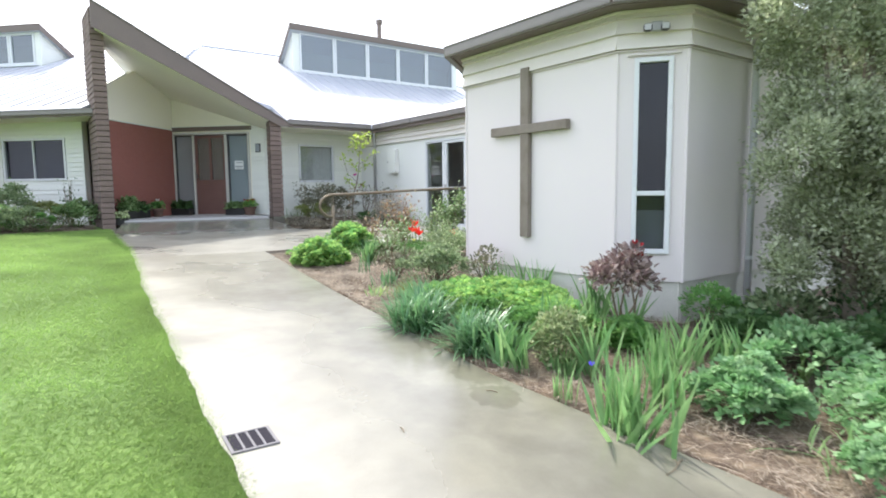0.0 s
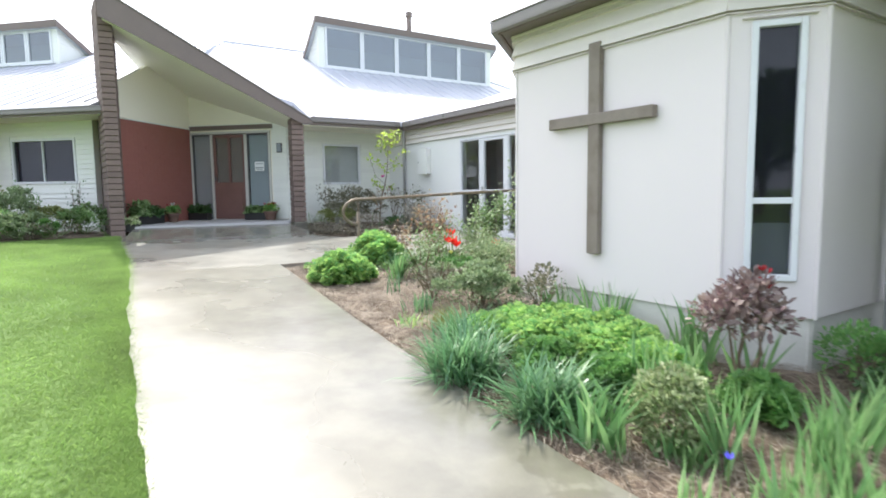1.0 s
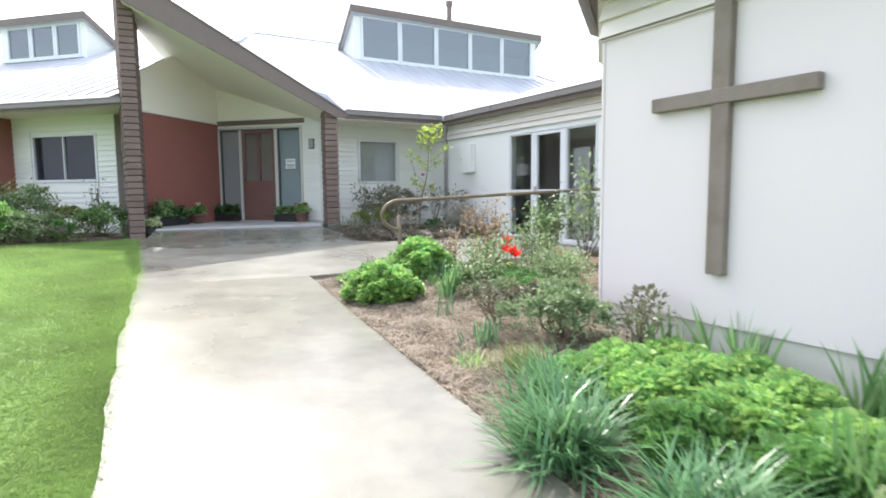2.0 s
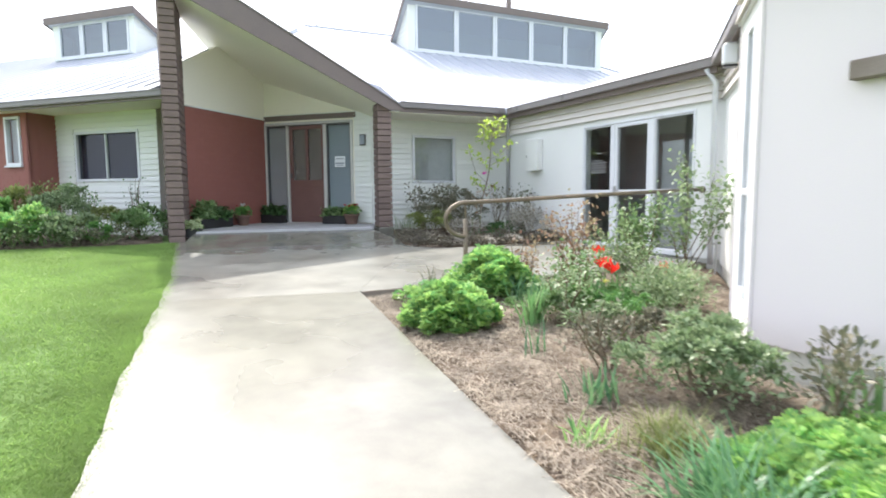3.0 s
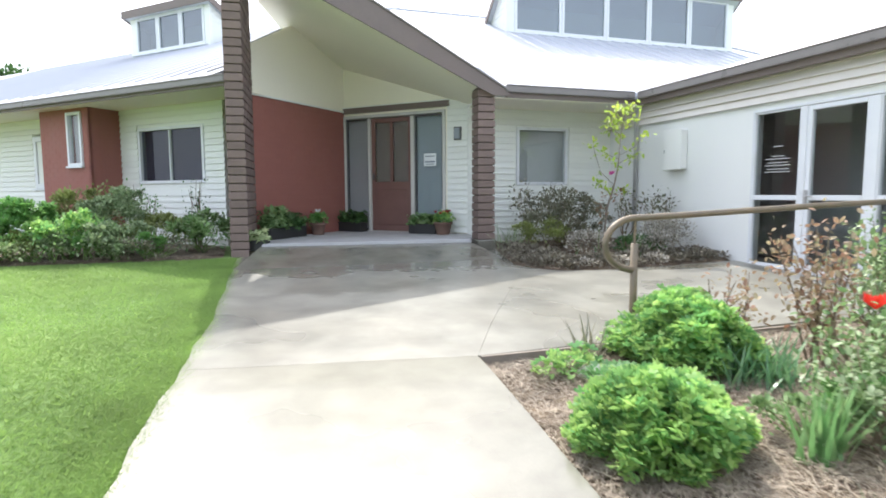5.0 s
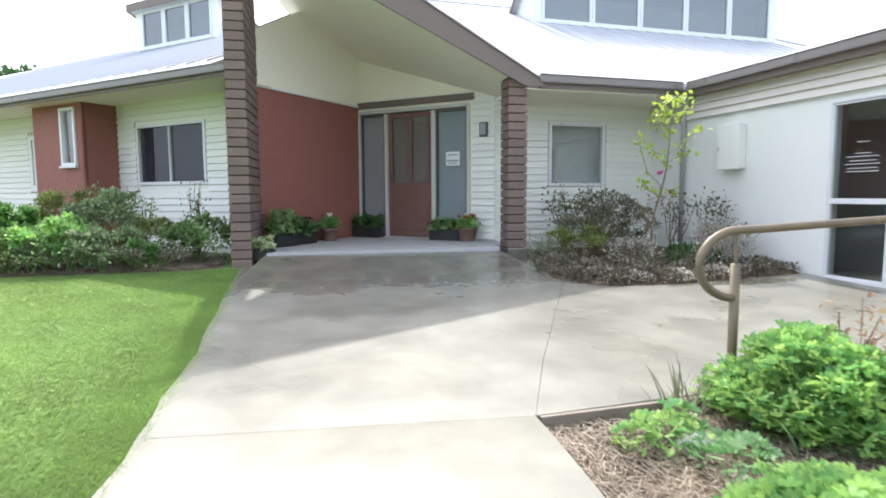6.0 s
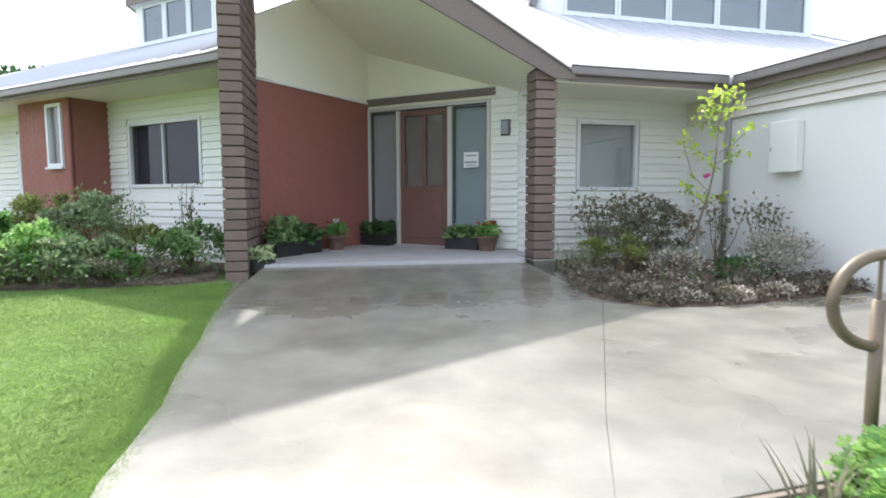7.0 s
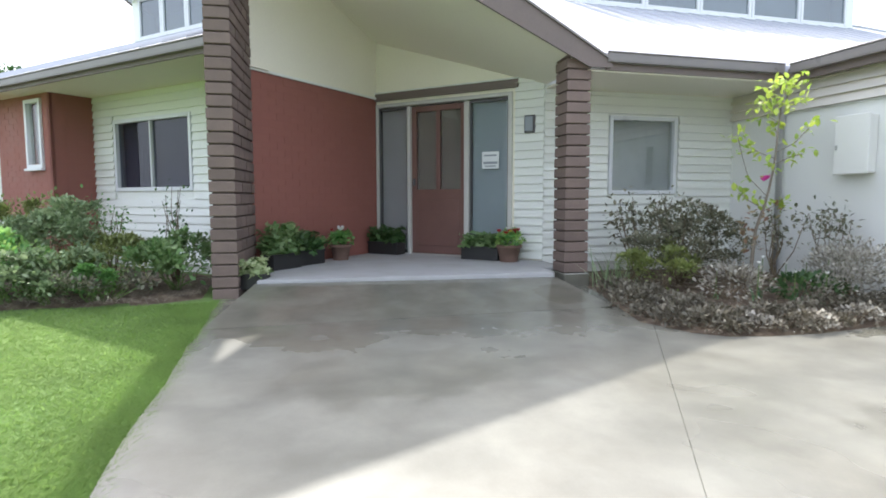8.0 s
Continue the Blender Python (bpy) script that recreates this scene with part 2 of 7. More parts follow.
GRATE = material("worn_grate_iron", (0.195, 0.189, 0.195), rough=0.85, spec=0.2, var=0.2, scale=12, bump=0.2)
BLACKP = material("black_plastic", (0.022, 0.022, 0.022), rough=0.45, var=0.1, bump=0.05)
PORCH = material("pale_slab_concrete", (0.436, 0.436, 0.442), rough=0.55, var=0.10, scale=2.5, fine=90, bump=0.12, tint=(0.325, 0.319, 0.305), tint_amount=0.6)
PAPER = material("white_paper", (0.75, 0.77, 0.78), rough=0.8, var=0.03, bump=0)
INK = material("grey_ink", (0.30, 0.33, 0.36), rough=0.8, var=0.03, bump=0)
WHITEINK = material("white_lettering", (0.494, 0.494, 0.494), rough=0.6, var=0.03, bump=0)
SOIL = material("garden_soil", (0.137, 0.098, 0.068), rough=1.0, var=0.35, scale=8, fine=70, bump=1.0, dist=0.02, tint=(0.26, 0.202, 0.137), tint_amount=0.8)
GRASSG = material("lawn_ground", (0.130, 0.218, 0.056), rough=0.95, var=0.14, scale=0.5, fine=140, bump=0.6, dist=0.012, tint=(0.176, 0.26, 0.065), tint_amount=0.8)
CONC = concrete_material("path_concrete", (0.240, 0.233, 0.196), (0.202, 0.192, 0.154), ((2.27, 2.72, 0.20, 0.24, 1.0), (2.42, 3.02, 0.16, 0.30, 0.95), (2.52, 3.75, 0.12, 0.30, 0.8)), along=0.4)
# first spot, beside the pillar: damp, with the shade there put into its colour
FORE = concrete_material("forecourt_concrete", (0.236, 0.230, 0.198), (0.198, 0.187, 0.154),
                         ((4.42, 12.95, 0.24, 0.42, 0.9), (3.55, 12.80, 0.38, 0.30, 0.7), (2.3, 12.75, 0.9, 0.5, 0.45), (6.75, 11.30, 0.75, 0.16, 0.8), (5.9, 10.2, 0.7, 0.5, 0.25), (4.9, 9.9, 0.5, 0.35, 0.22), (2.6, 11.3, 0.8, 0.5, 0.3)))
GLASS = glass_material("window_glass", (0.91, 0.92, 0.91), 1.55)
DOORGLASS = glass_material("reflective_glass", (0.84, 0.86, 0.86), 1.9)
SKYGLASS = glass_material("blue_window_glass", (0.60, 0.67, 0.70), 2.3)
TINTED = glass_material("dark_glass", (0.60, 0.61, 0.64), 1.42)


# ---- building helpers ----
def ground_z(y):
    """The ground climbs towards the house, steeply at first and then gently."""
    y = max(-12.0, min(y, 14.0))
    return 0.09 + 0.0735 * y if y < 8.5 else 0.715 + 0.04 * (y - 8.5)


def part(name, bm, mat, parent=None, label="", smooth=False):
    me = bpy.data.meshes.new(name)
    if isinstance(bm, bmesh.types.BMesh):
        bm.normal_update()
        bm.to_mesh(me)
        bm.free()
    else:
        me.from_pydata(*bm)
    for k in mat if isinstance(mat, (list, tuple)) else [mat]:
        me.materials.append(k)
    if smooth:
        me.polygons.foreach_set("use_smooth", [True] * len(me.polygons))
    ob = new(name, me)
    if parent:
        ob.parent = parent
    if label:
        ob["label"] = label
    return ob


def thing(name, label, category, kind="", group="", at=(0, 0, 0)):
    ob = new(name)
    ob.location = at
    ob.empty_display_size = 0.2
    return tagged(ob, label, category, group, kind)


def box(bm, x0, x1, y0, y1, z0, z1, m=None, bevel=0.0, mat=0):
    vs = bmesh.ops.create_cube(bm, size=1)["verts"]
    for v in vs:
        v.co = Vector((x0 + (v.co.x + 0.5) * (x1 - x0), y0 + (v.co.y + 0.5) * (y1 - y0), z0 + (v.co.z + 0.5) * (z1 - z0)))
    faces = {f for v in vs for f in v.link_faces}
    for f in faces:
        f.material_index = mat
    if bevel:
        made = bmesh.ops.bevel(bm, geom=list({e for v in vs for e in v.link_edges}), offset=bevel, segments=1, affect="EDGES", profile=0.5)
        vs = list({v for f in made["faces"] for v in f.verts} | {v for v in vs if v.is_valid})
    if m is not None:
        bmesh.ops.transform(bm, matrix=m, verts=vs)
    return vs


def boxes(rows, m=None, bevel=0.0):
    bm = bmesh.new()
    for r in rows:
        box(bm, *r, m=m, bevel=bevel)
    return bm


def prism(bm, ring, low, high):
    """A solid over a ring of (x, y); low and high give z at (x, y)."""
    a = [bm.verts.new((x, y, low(x, y))) for x, y in ring]
    b = [bm.verts.new((x, y, high(x, y))) for x, y in ring]
    n = len(ring)
    bm.faces.new(a[::-1]), bm.faces.new(b)
    for i in range(n):
        bm.faces.new((a[i], a[(i + 1) % n], b[(i + 1) % n], b[i]))
    bmesh.ops.recalc_face_normals(bm, faces=bm.faces)
    return bm


def side(a, b):
    """The local frame of a wall from a to b: x along it, y into the building, z up; its length too."""
    d = Vector((b[0] - a[0], b[1] - a[1], 0))
    length = d.length
    d.normalize()
    return Matrix(((d.x, -d.y, 0, a[0]), (d.y, d.x, 0, a[1]), (0, 0, 1, 0), (0, 0, 0, 1))), length


def wall_boxes(length, z0, z1, thick, holes=(), s0=0.0):
    cuts = sorted({s0, length, *(v for h in holes for v in h[:2])})
    rows = []
    for a, b in zip(cuts, cuts[1:]):
        spans = [(z0, z1)]
        for h in holes:
            if h[0] <= (a + b) / 2 <= h[1]:
                spans = [q for lo, hi in spans for q in ((lo, min(hi, h[2])), (max(lo, h[3]), hi)) if q[1] - q[0] > 1e-4]
        rows += [(a, b, 0, thick, lo, hi) for lo, hi in spans]
    return rows


def clad(parent, m, length, z0, z1, pitch, mat, holes=(), s0=0.0, lap=0.036):
    """Lapped boards in front of a wall, one object for each length of board, stopped at the openings."""
    z, k = z0, 0
    while z < z1 - 0.02:
        zt = min(z + pitch, z1)
        spans = [(s0, length)]
        for h in holes:
            if h[2] < zt - 0.01 and h[3] > z + 0.01:
                spans = [q for lo, hi in spans for q in ((lo, min(hi, h[0])), (max(lo, h[1]), hi)) if q[1] - q[0] > 0.01]
        for lo, hi in spans:
            w = 0.0015 * math.sin(k * 2.3 + lo * 5)
            co = [(lo, -lap, z + w), (hi, -lap, z + w), (hi, -0.002, z + w), (lo, -0.002, z + w),
                  (lo, -0.010, zt + 0.01), (hi, -0.010, zt + 0.01), (hi, -0.002, zt + 0.01), (lo, -0.002, zt + 0.01)]
            if max(c[2] for c in co) - min(c[2] for c in co) > 0.02:
                part("board", (([tuple(m @ Vector(c)) for c in co]), [], [(0, 1, 5, 4), (3, 2, 1, 0), (1, 2, 6, 5), (2, 3, 7, 6), (3, 0, 4, 7), (4, 5, 6, 7)]), mat, parent)
            k += 1
        z = zt


def window(parent, name, m, s0, s1, z0, z1, splits=(), transoms=(), frame_mat=None, glass=None, label="", proud=0.03, bar=0.05, blind=None, blind_label="", sill=True, trim=0.045):
    """A framed window in a wall's opening: frame, sill and each pane."""
    frame_mat, glass = frame_mat or ALU, glass or GLASS
    rows = [(s0 - trim, s0 + bar, -proud, 0.06, z0 - trim, z1 + trim), (s1 - bar, s1 + trim, -proud, 0.06, z0 - trim, z1 + trim),
            (s0 + bar, s1 - bar, -proud, 0.06, z1 - bar, z1 + trim), (s0 + bar, s1 - bar, -proud, 0.06, z0 - trim, z0 + bar)]
    rows += [(c - bar * 0.6, c + bar * 0.6, -proud * 0.6, 0.055, z0 + bar, z1 - bar) for c in splits]
    rows += [(s0 + bar, s1 - bar, -proud * 0.55, 0.05, c - bar * 0.7, c + bar * 0.7) for c in transoms]
    win = part(name, boxes(rows, m, 0.004), frame_mat, parent, label)
    xs = [s0 + bar, *splits, s1 - bar]
    zs = [z0 + bar, *transoms, z1 - bar]
    for i in range(len(xs) - 1):
        for j in range(len(zs) - 1):
            p = part("pane", boxes([(xs[i] - 0.01, xs[i + 1] + 0.01, 0.020, 0.026, zs[j] - 0.01, zs[j + 1] + 0.01)], m), glass, win)
            p.visible_shadow = False
    if sill:
        part("window_sill", boxes([(s0 - trim - 0.02, s1 + trim + 0.02, -proud - 0.03, 0.0, z0 - trim - 0.035, z0 - trim - 0.002)], m, 0.004), frame_mat, win)
    if blind:
        part("blind", boxes([(s0 - 0.02, s1 + 0.02, 0.11, 0.125, z0 - 0.02, z1 + 0.02)], m), blind, win, blind_label)
    return win


def tube(points, radius, steps=10, closed=False):
    """A round pipe along points, as vertices and faces."""
    pts = [Vector(p) for p in points]
    verts, faces = [], []
    up = Vector((0.13, 0.21, 0.97)).normalized()
    n = len(pts)
    for i, p in enumerate(pts):
        t = (pts[min(i + 1, n - 1)] - pts[max(i - 1, 0)]).normalized()
        a = t.cross(up)
        if a.length < 0.1:
            a = t.cross(Vector((1, 0, 0)))
        a.normalize()
        b = t.cross(a)
        r = radius[i] if isinstance(radius, (list, tuple)) else radius
        verts += [tuple(p + r * (math.cos(q) * a + math.sin(q) * b)) for q in (2 * math.pi * k / steps for k in range(steps))]
    for i in range(n - 1):
        for k in range(steps):
            faces.append((i * steps + k, i * steps + (k + 1) % steps, (i + 1) * steps + (k + 1) % steps, (i + 1) * steps + k))
    faces += [tuple(range(steps))[::-1], tuple(range((n - 1) * steps, n * steps))]
    return verts, [], faces


# ---- ground, lawn and concrete ----
def path_left(y):
    return float(np.interp(y, (-14, 2.4, 3.8, 6.0, 7.0, 8.0, 9.1, 10.2, 11.7, 13.7), (-0.56, 0.585, 0.675, 0.82, 0.89, 1.00, 1.10, 1.195, 1.242, 1.305)))


def path_right(y):
    return float(np.interp(y, (-14, 1.1, 3.0, 5.2, 7.0, 8.74), (3.9, 2.68, 2.51, 2.61, 2.73, 2.87)))


def build_ground():
    xs = [-900, -300, -120, -60, -40, -30, -20, -14, *np.arange(-10, 1.1, 1.0), 1.45, 1.7, *np.arange(3, 20.1, 1.0), 26, 40, 60, 120, 300, 900]
    ys = [-900, -300, -120, -60, -40, -20, *np.arange(-12, 18.1, 1.0), 24, 30, 40, 60, 120, 300, 900]
    verts = [(float(x), float(y), ground_z(y) - (0.35 if 1.6 < x < 20 and -20 < y < 22 else 0.02)) for y in ys for x in xs]
    w = len(xs)
    faces = [(j * w + i, j * w + i + 1, (j + 1) * w + i + 1, (j + 1) * w + i) for j in range(len(ys) - 1) for i in range(w - 1)]
    ob = part("ground", (verts, [], faces), GRASSG)
    tagged(ob, "bright green mown lawn rising gently towards the house", "lawn", kind="structure")


build_ground()


def build_concrete():
    pave = thing("pavement", "pale damp concrete path and forecourt with saw-cut joints", "path", "structure")
    wob = lambda y: 0.010 * math.sin(5.1 * y) + 0.008 * math.sin(13.7 * y + 1)
    fine = [-14, -9, -5, -2] + list(np.arange(0, 8.61, 0.2))

    def strip(left, right, rows, skew):
        """The path's slab; its last rows turn by and by to the slant of the joint before the forecourt."""
        verts = []
        for y in rows:
            yl = y + skew * max(0.0, (y - 7.6) / (rows[-1] - 7.6))
            verts += [(left(yl), yl, ground_z(yl)), (right(y), y, ground_z(y)), (left(yl), yl, ground_z(yl) - 0.12), (right(y), y, ground_z(y) - 0.12)]
        faces = []
        for i in range(len(rows) - 1):
            a, b = 4 * i, 4 * i + 4
            faces += [(a, a + 1, b + 1, b), (a + 2, a, b, b + 2), (a + 1, a + 3, b + 3, b + 1)]
        faces += [(2, 3, 1, 0), (len(verts) - 4, len(verts) - 3, len(verts) - 1, len(verts) - 2)]
        return verts, [], faces
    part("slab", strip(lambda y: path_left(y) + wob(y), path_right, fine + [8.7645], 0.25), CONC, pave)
    # forecourt, split by one joint that runs aslant from the bed's corner
    bm = bmesh.new()
    lefty = list(np.arange(9.018, 13.61, 0.24))
    ring = [(2.87, 8.7665), (3.275, 9.5), (3.847, 10.45), (4.475, 11.50), (4.718, 11.906), (4.66, 12.0), (4.80, 12.6), (4.95, 13.2), (5.0, 13.62), (1.30, 13.62)] + [(path_left(y) + wob(y), y) for y in lefty[::-1]]
    surface(bm, ring)
    part("slab", bm, FORE, pave)
    bm = bmesh.new()
    arc = [(6.9, 11.48), (6.3, 11.42), (5.8, 11.38), (5.35, 11.40), (5.05, 11.47), (4.85, 11.62), (4.7215, 11.904), (4.478, 11.498)]
    ring = [(2.8735, 8.77), (7.72, 8.84), (7.72, 11.56)] + arc + [(3.8495, 10.4488), (3.2775, 9.4988)]
    surface(bm, ring)
    part("slab", bm, FORE, pave)
    return pave


def surface(bm, ring, thick=0.12, lift=0.0):
    """A slab over a ring that follows the ground: cut into strips where the ground bends."""
    a = [bm.verts.new((x, y, ground_z(y) + lift)) for x, y in ring]
    f = bm.faces.new(a)
    if f.normal.z < 0 or sum(ring[i - 1][0] * ring[i][1] - ring[i][0] * ring[i - 1][1] for i in range(len(ring))) < 0:
        f.normal_flip()
    made = bmesh.ops.extrude_face_region(bm, geom=[f])
    low = [v for v in made["geom"] if isinstance(v, bmesh.types.BMVert)]
    for v in low:
        v.co.z -= thick
    bmesh.ops.recalc_face_normals(bm, faces=bm.faces)
    bmesh.ops.triangulate(bm, faces=[q for q in bm.faces if len(q.verts) > 4])


build_concrete()

# ---- the church building: walls ----
house = thing("church_building", "single-storey white weatherboard church hall with pale metal roofs and brown brick piers", "building", "structure")
WA0, WA1 = (-3.6, 20.23), (1.12, 15.51)          # window wall that runs away to the left house
RED0, RED1 = (1.50, 14.67), (3.19, 16.36)        # red brick wall beside the door
DW0, DW1 = (3.19, 16.36), (4.98, 14.57)          # door wall
WB0, WB1 = (4.98, 14.57), (7.73, 14.57)          # wall with the small window
WW0, WW1 = (7.73, 14.57), (7.73, 8.56)           # wing with the glass doors
D, C, A, B = (7.73, 8.56), (4.5, 5.75), (4.5, 3.46), (4.88, 2.96)
C2, C3 = (5.12, 6.36), (5.315, 6.165)          # the far corner face stands forward of the slanting wall


def soffit_z(x, y=0):
    return 4.84 - 0.46 * (x - 1.5)


def main_z(x, y):
    return 3.37 + 0.4615 * (y - 13.5)


def left_z(x, y):
    return 3.415 + 0.443 * (x + y - 15.2) / 1.41421


def build_house():
    # window wall of the left house
    m, L = side(WA0, WA1)
    sA = lambda x, y: (Vector((x, y, 0)) - Vector((*WA0, 0))).dot(m.to_3x3() @ Vector((1, 0, 0)))
    s0, s1 = sA(-0.36, 16.99), sA(0.77, 15.86)
    holes = [(s0, s1, 1.99, 2.91)]
    w = part("wall_front", boxes(wall_boxes(L, 0.8, 3.75, 0.14, holes), m), WHITE, house)
    clad(w, m, L, 1.02, 3.48, 0.104, WHITE, [(s0 - 0.05, s1 + 0.05, 1.94, 2.96)], s0=sA(-0.73, 17.36))
    part("footing", boxes([(0, L, -0.012, 0.10, 0.75, 1.015)], m), FOUND, house)
    win = window(house, "window", m, s0, s1, 1.99, 2.91, splits=[(s0 + s1) / 2 - 0.02], glass=TINTED, label="white aluminium window with two dark panes", bar=0.022, trim=0.03, sill=False)
    part("blind", boxes([(s0 - 0.02, s1 + 0.02, 0.11, 0.125, 1.95, 2.95)], m), DUSK, win, "dark grey blind")
    # red wall and the pale wall over it, which follows the left roof's verge and then the canopy
    m, L = side(RED0, RED1)
    part("wall_red", boxes([(0, L, 0.0055, 0.20, 0.9, 3.27)], m), REDM, house, "red painted brick wall")
    def cap(s):
        p = m @ Vector((s, 0, 0))
        return min(4.03 + 0.75 * (p.x - 1.58), soffit_z(p.x))
    bm = bmesh.new()
    ring = [0, 0.4, 0.72, 0.80, 0.88, 0.94, 1.0, 1.06, 1.2, 1.6, 2.0, L]
    lo = [(bm.verts.new(m @ Vector((s, 0, 3.275))), bm.verts.new(m @ Vector((s, 0.14, 3.275)))) for s in ring]
    hi = [(bm.verts.new(m @ Vector((s, 0, cap(s)))), bm.verts.new(m @ Vector((s, 0.14, cap(s))))) for s in ring]
    for i in range(len(ring) - 1):
        for q in ((lo[i][0], lo[i + 1][0], hi[i + 1][0], hi[i][0]), (lo[i + 1][1], lo[i][1], hi[i][1], hi[i + 1][1]),
                  (hi[i][0], hi[i + 1][0], hi[i + 1][1], hi[i][1]), (lo[i + 1][0], lo[i][0], lo[i][1], lo[i + 1][1])):
            bm.faces.new(q)
    bm.faces.new((lo[0][0], hi[0][0], hi[0][1], lo[0][1]))
    part("wall_over_red", bm, SOFFIT, house, "pale painted panel above the red brick")
    part("trim", boxes([(0, L, -0.022, 0.0, 3.262, 3.292)], m, 0.003), WHITE, house, "thin pale trim strip")
    # door wall
    m, L = side(DW0, DW1)
    hole = (0.02, 2.10, 1.06, 3.19)
    top = lambda s: soffit_z((m @ Vector((s, 0, 0))).x) + 0.02
    w = part("wall_door", boxes([r[:4] + (r[4], min(r[5], 3.36)) for r in wall_boxes(L, 0.9, 3.36, 0.14, [hole])], m), SOFFIT, house)
    bm = bmesh.new()
    vs = [[m @ Vector((s, y, z)) for s, z in ((0, 3.36), (L, 3.36), (L, top(L) if top(L) > 3.37 else 3.37), (0, top(0)))] for y in (0, 0.14)]
    a, b = [[bm.verts.new(v) for v in ring] for ring in vs]
    bm.faces.new(a), bm.faces.new(b[::-1])
    for i in range(4):
        bm.faces.new((a[i], b[i], b[(i + 1) % 4], a[(i + 1) % 4]))
    bmesh.ops.recalc_face_normals(bm, faces=bm.faces)
    part("wall_over_door", bm, SOFFIT, house, "pale painted panel above the door")
    clad(w, m, L + 0.01, 1.10, 3.36, 0.104, WHITE, [(0, 2.16, 1.0, 3.5)], s0=0.0)
    part("trim", boxes([(-0.01, 2.20, -0.05, 0.0, 3.235, 3.262), (-0.01, 2.20, -0.035, 0.0, 3.262, 3.335)], m, 0.004), BROWN, house, "brown head board over the door")
    part("trim", boxes([(-0.01, 2.20, -0.045, 0.0, 3.337, 3.355)], m, 0.003), WHITE, house, "thin pale head flashing")
    door_set(m)
    # small-window wall
    m, L = side(WB0, WB1)
    s0, s1 = 0.92, 1.86
    w = part("wall_side", boxes(wall_boxes(L, 0.8, 3.6, 0.14, [(s0, s1, 1.93, 2.87)]), m), WHITE, house)
    clad(w, m, L, 1.05, 3.40, 0.104, WHITE, [(s0 - 0.05, s1 + 0.05, 1.88, 2.92)])
    part("footing", boxes([(0, L, -0.012, 0.10, 0.75, 1.045)], m), FOUND, house)
    win = window(house, "window", m, s0, s1, 1.93, 2.87, label="small white aluminium window in the boarded wall", glass=DOORGLASS, blind=PANEBACK, bar=0.024, trim=0.026, sill=False)
    # red brick bay under the left eaves
    bay0 = Vector((-0.72, 17.35, 0))
    u, v = Vector((1, 1, 0)).normalized(), Vector((1, -1, 0)).normalized()
    f1 = bay0 - u * 0.60
    f0 = f1 - v * 1.45
    brick_wall("wall_bay_side", (f1.x, f1.y), (bay0.x, bay0.y), 0.85, 3.42, joined=True)
    m, L = side((f1.x, f1.y), (bay0.x, bay0.y))
    part("wall_bay_core", boxes([(0, L - 0.002, 0.006, 0.15, 0.85, 3.44)], m), REDM, house)
    m, L = side((f0.x, f0.y), (f1.x, f1.y))
    holes = [(0.86, 1.24, 2.30, 3.20)]
    brick_wall("wall_bay", (f0.x, f0.y), (f1.x, f1.y), 0.85, 3.42, joined=True, holes=holes)
    part("wall_bay_core", boxes(wall_boxes(L, 0.85, 3.45, 0.2, holes), m @ Matrix.Translation((0, 0.007, 0))), REDM, house)
    window(house, "window", m, 0.86, 1.24, 2.30, 3.20, label="narrow white window in the red brick bay", bar=0.030, trim=0.02, blind=GREYBLIND)
    q0 = f0 + u * 0.6
    far = q0 - v * 9
    m, L = side((far.x, far.y), (q0.x, q0.y))
    holes = [(L - 1.3, L - 0.55, 1.95, 2.90)]
    w = part("wall_far", boxes(wall_boxes(L, 0.8, 3.75, 0.14, holes), m), WHITE, house)
    clad(w, m, L, 1.02, 3.48, 0.104, WHITE, [(L - 1.35, L - 0.5, 1.9, 2.95)], s0=L - 5)
    window(house, "window", m, L - 1.3, L - 0.55, 1.95, 2.90, glass=TINTED, label="white aluminium window with a dark pane")
    # rooms behind the glass, closed and dark
    part("room", boxes([(16.4, 16.5, 14.6, 22.5, 0.8, 3.3), (3.3, 16.4, 22.0, 22.1, 0.8, 3.6)]), ROOM, house)
    mm, LL = side((-3.2, 22.6), (3.3, 19.4))
    part("room", boxes([(-6, LL, 0, 0.1, 0.8, 3.9)], mm), ROOM, house)
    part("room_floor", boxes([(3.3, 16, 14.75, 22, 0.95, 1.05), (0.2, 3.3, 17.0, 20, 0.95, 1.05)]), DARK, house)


def brick_wall(name, a, b, z0, z1, joined=False, holes=(), length=0.23, course=0.083, parent=None):
    """Running-bond bricks on a wall's face, 10 mm proud of the joints."""
    m, L = side(a, b)
    rows, z, k = [], z0, 0
    while z < z1 - 0.02:
        s = -length / 2 * (k % 2)
        while s < L - 0.01:
            lo, hi, zt = max(s, 0), min(s + length - 0.007, L), min(z + course - 0.007, z1)
            for h in holes:
                if h[2] - 0.03 < z < h[3] and lo < h[1] and hi > h[0]:
                    lo, hi = (lo, min(hi, h[0])) if lo < h[0] else (max(lo, h[1]), hi)
            if hi - lo > 0.02:
                rows.append((lo, hi, 0.003 + 0.002 * random.random(), 0.05, z, zt))
            s += length
        z += course
        k += 1
    if joined:
        return part(name, boxes(rows, m), REDB, house, "red painted brick")
    w = parent
    for r in rows:
        part("brick", boxes([r], m), REDB, w)


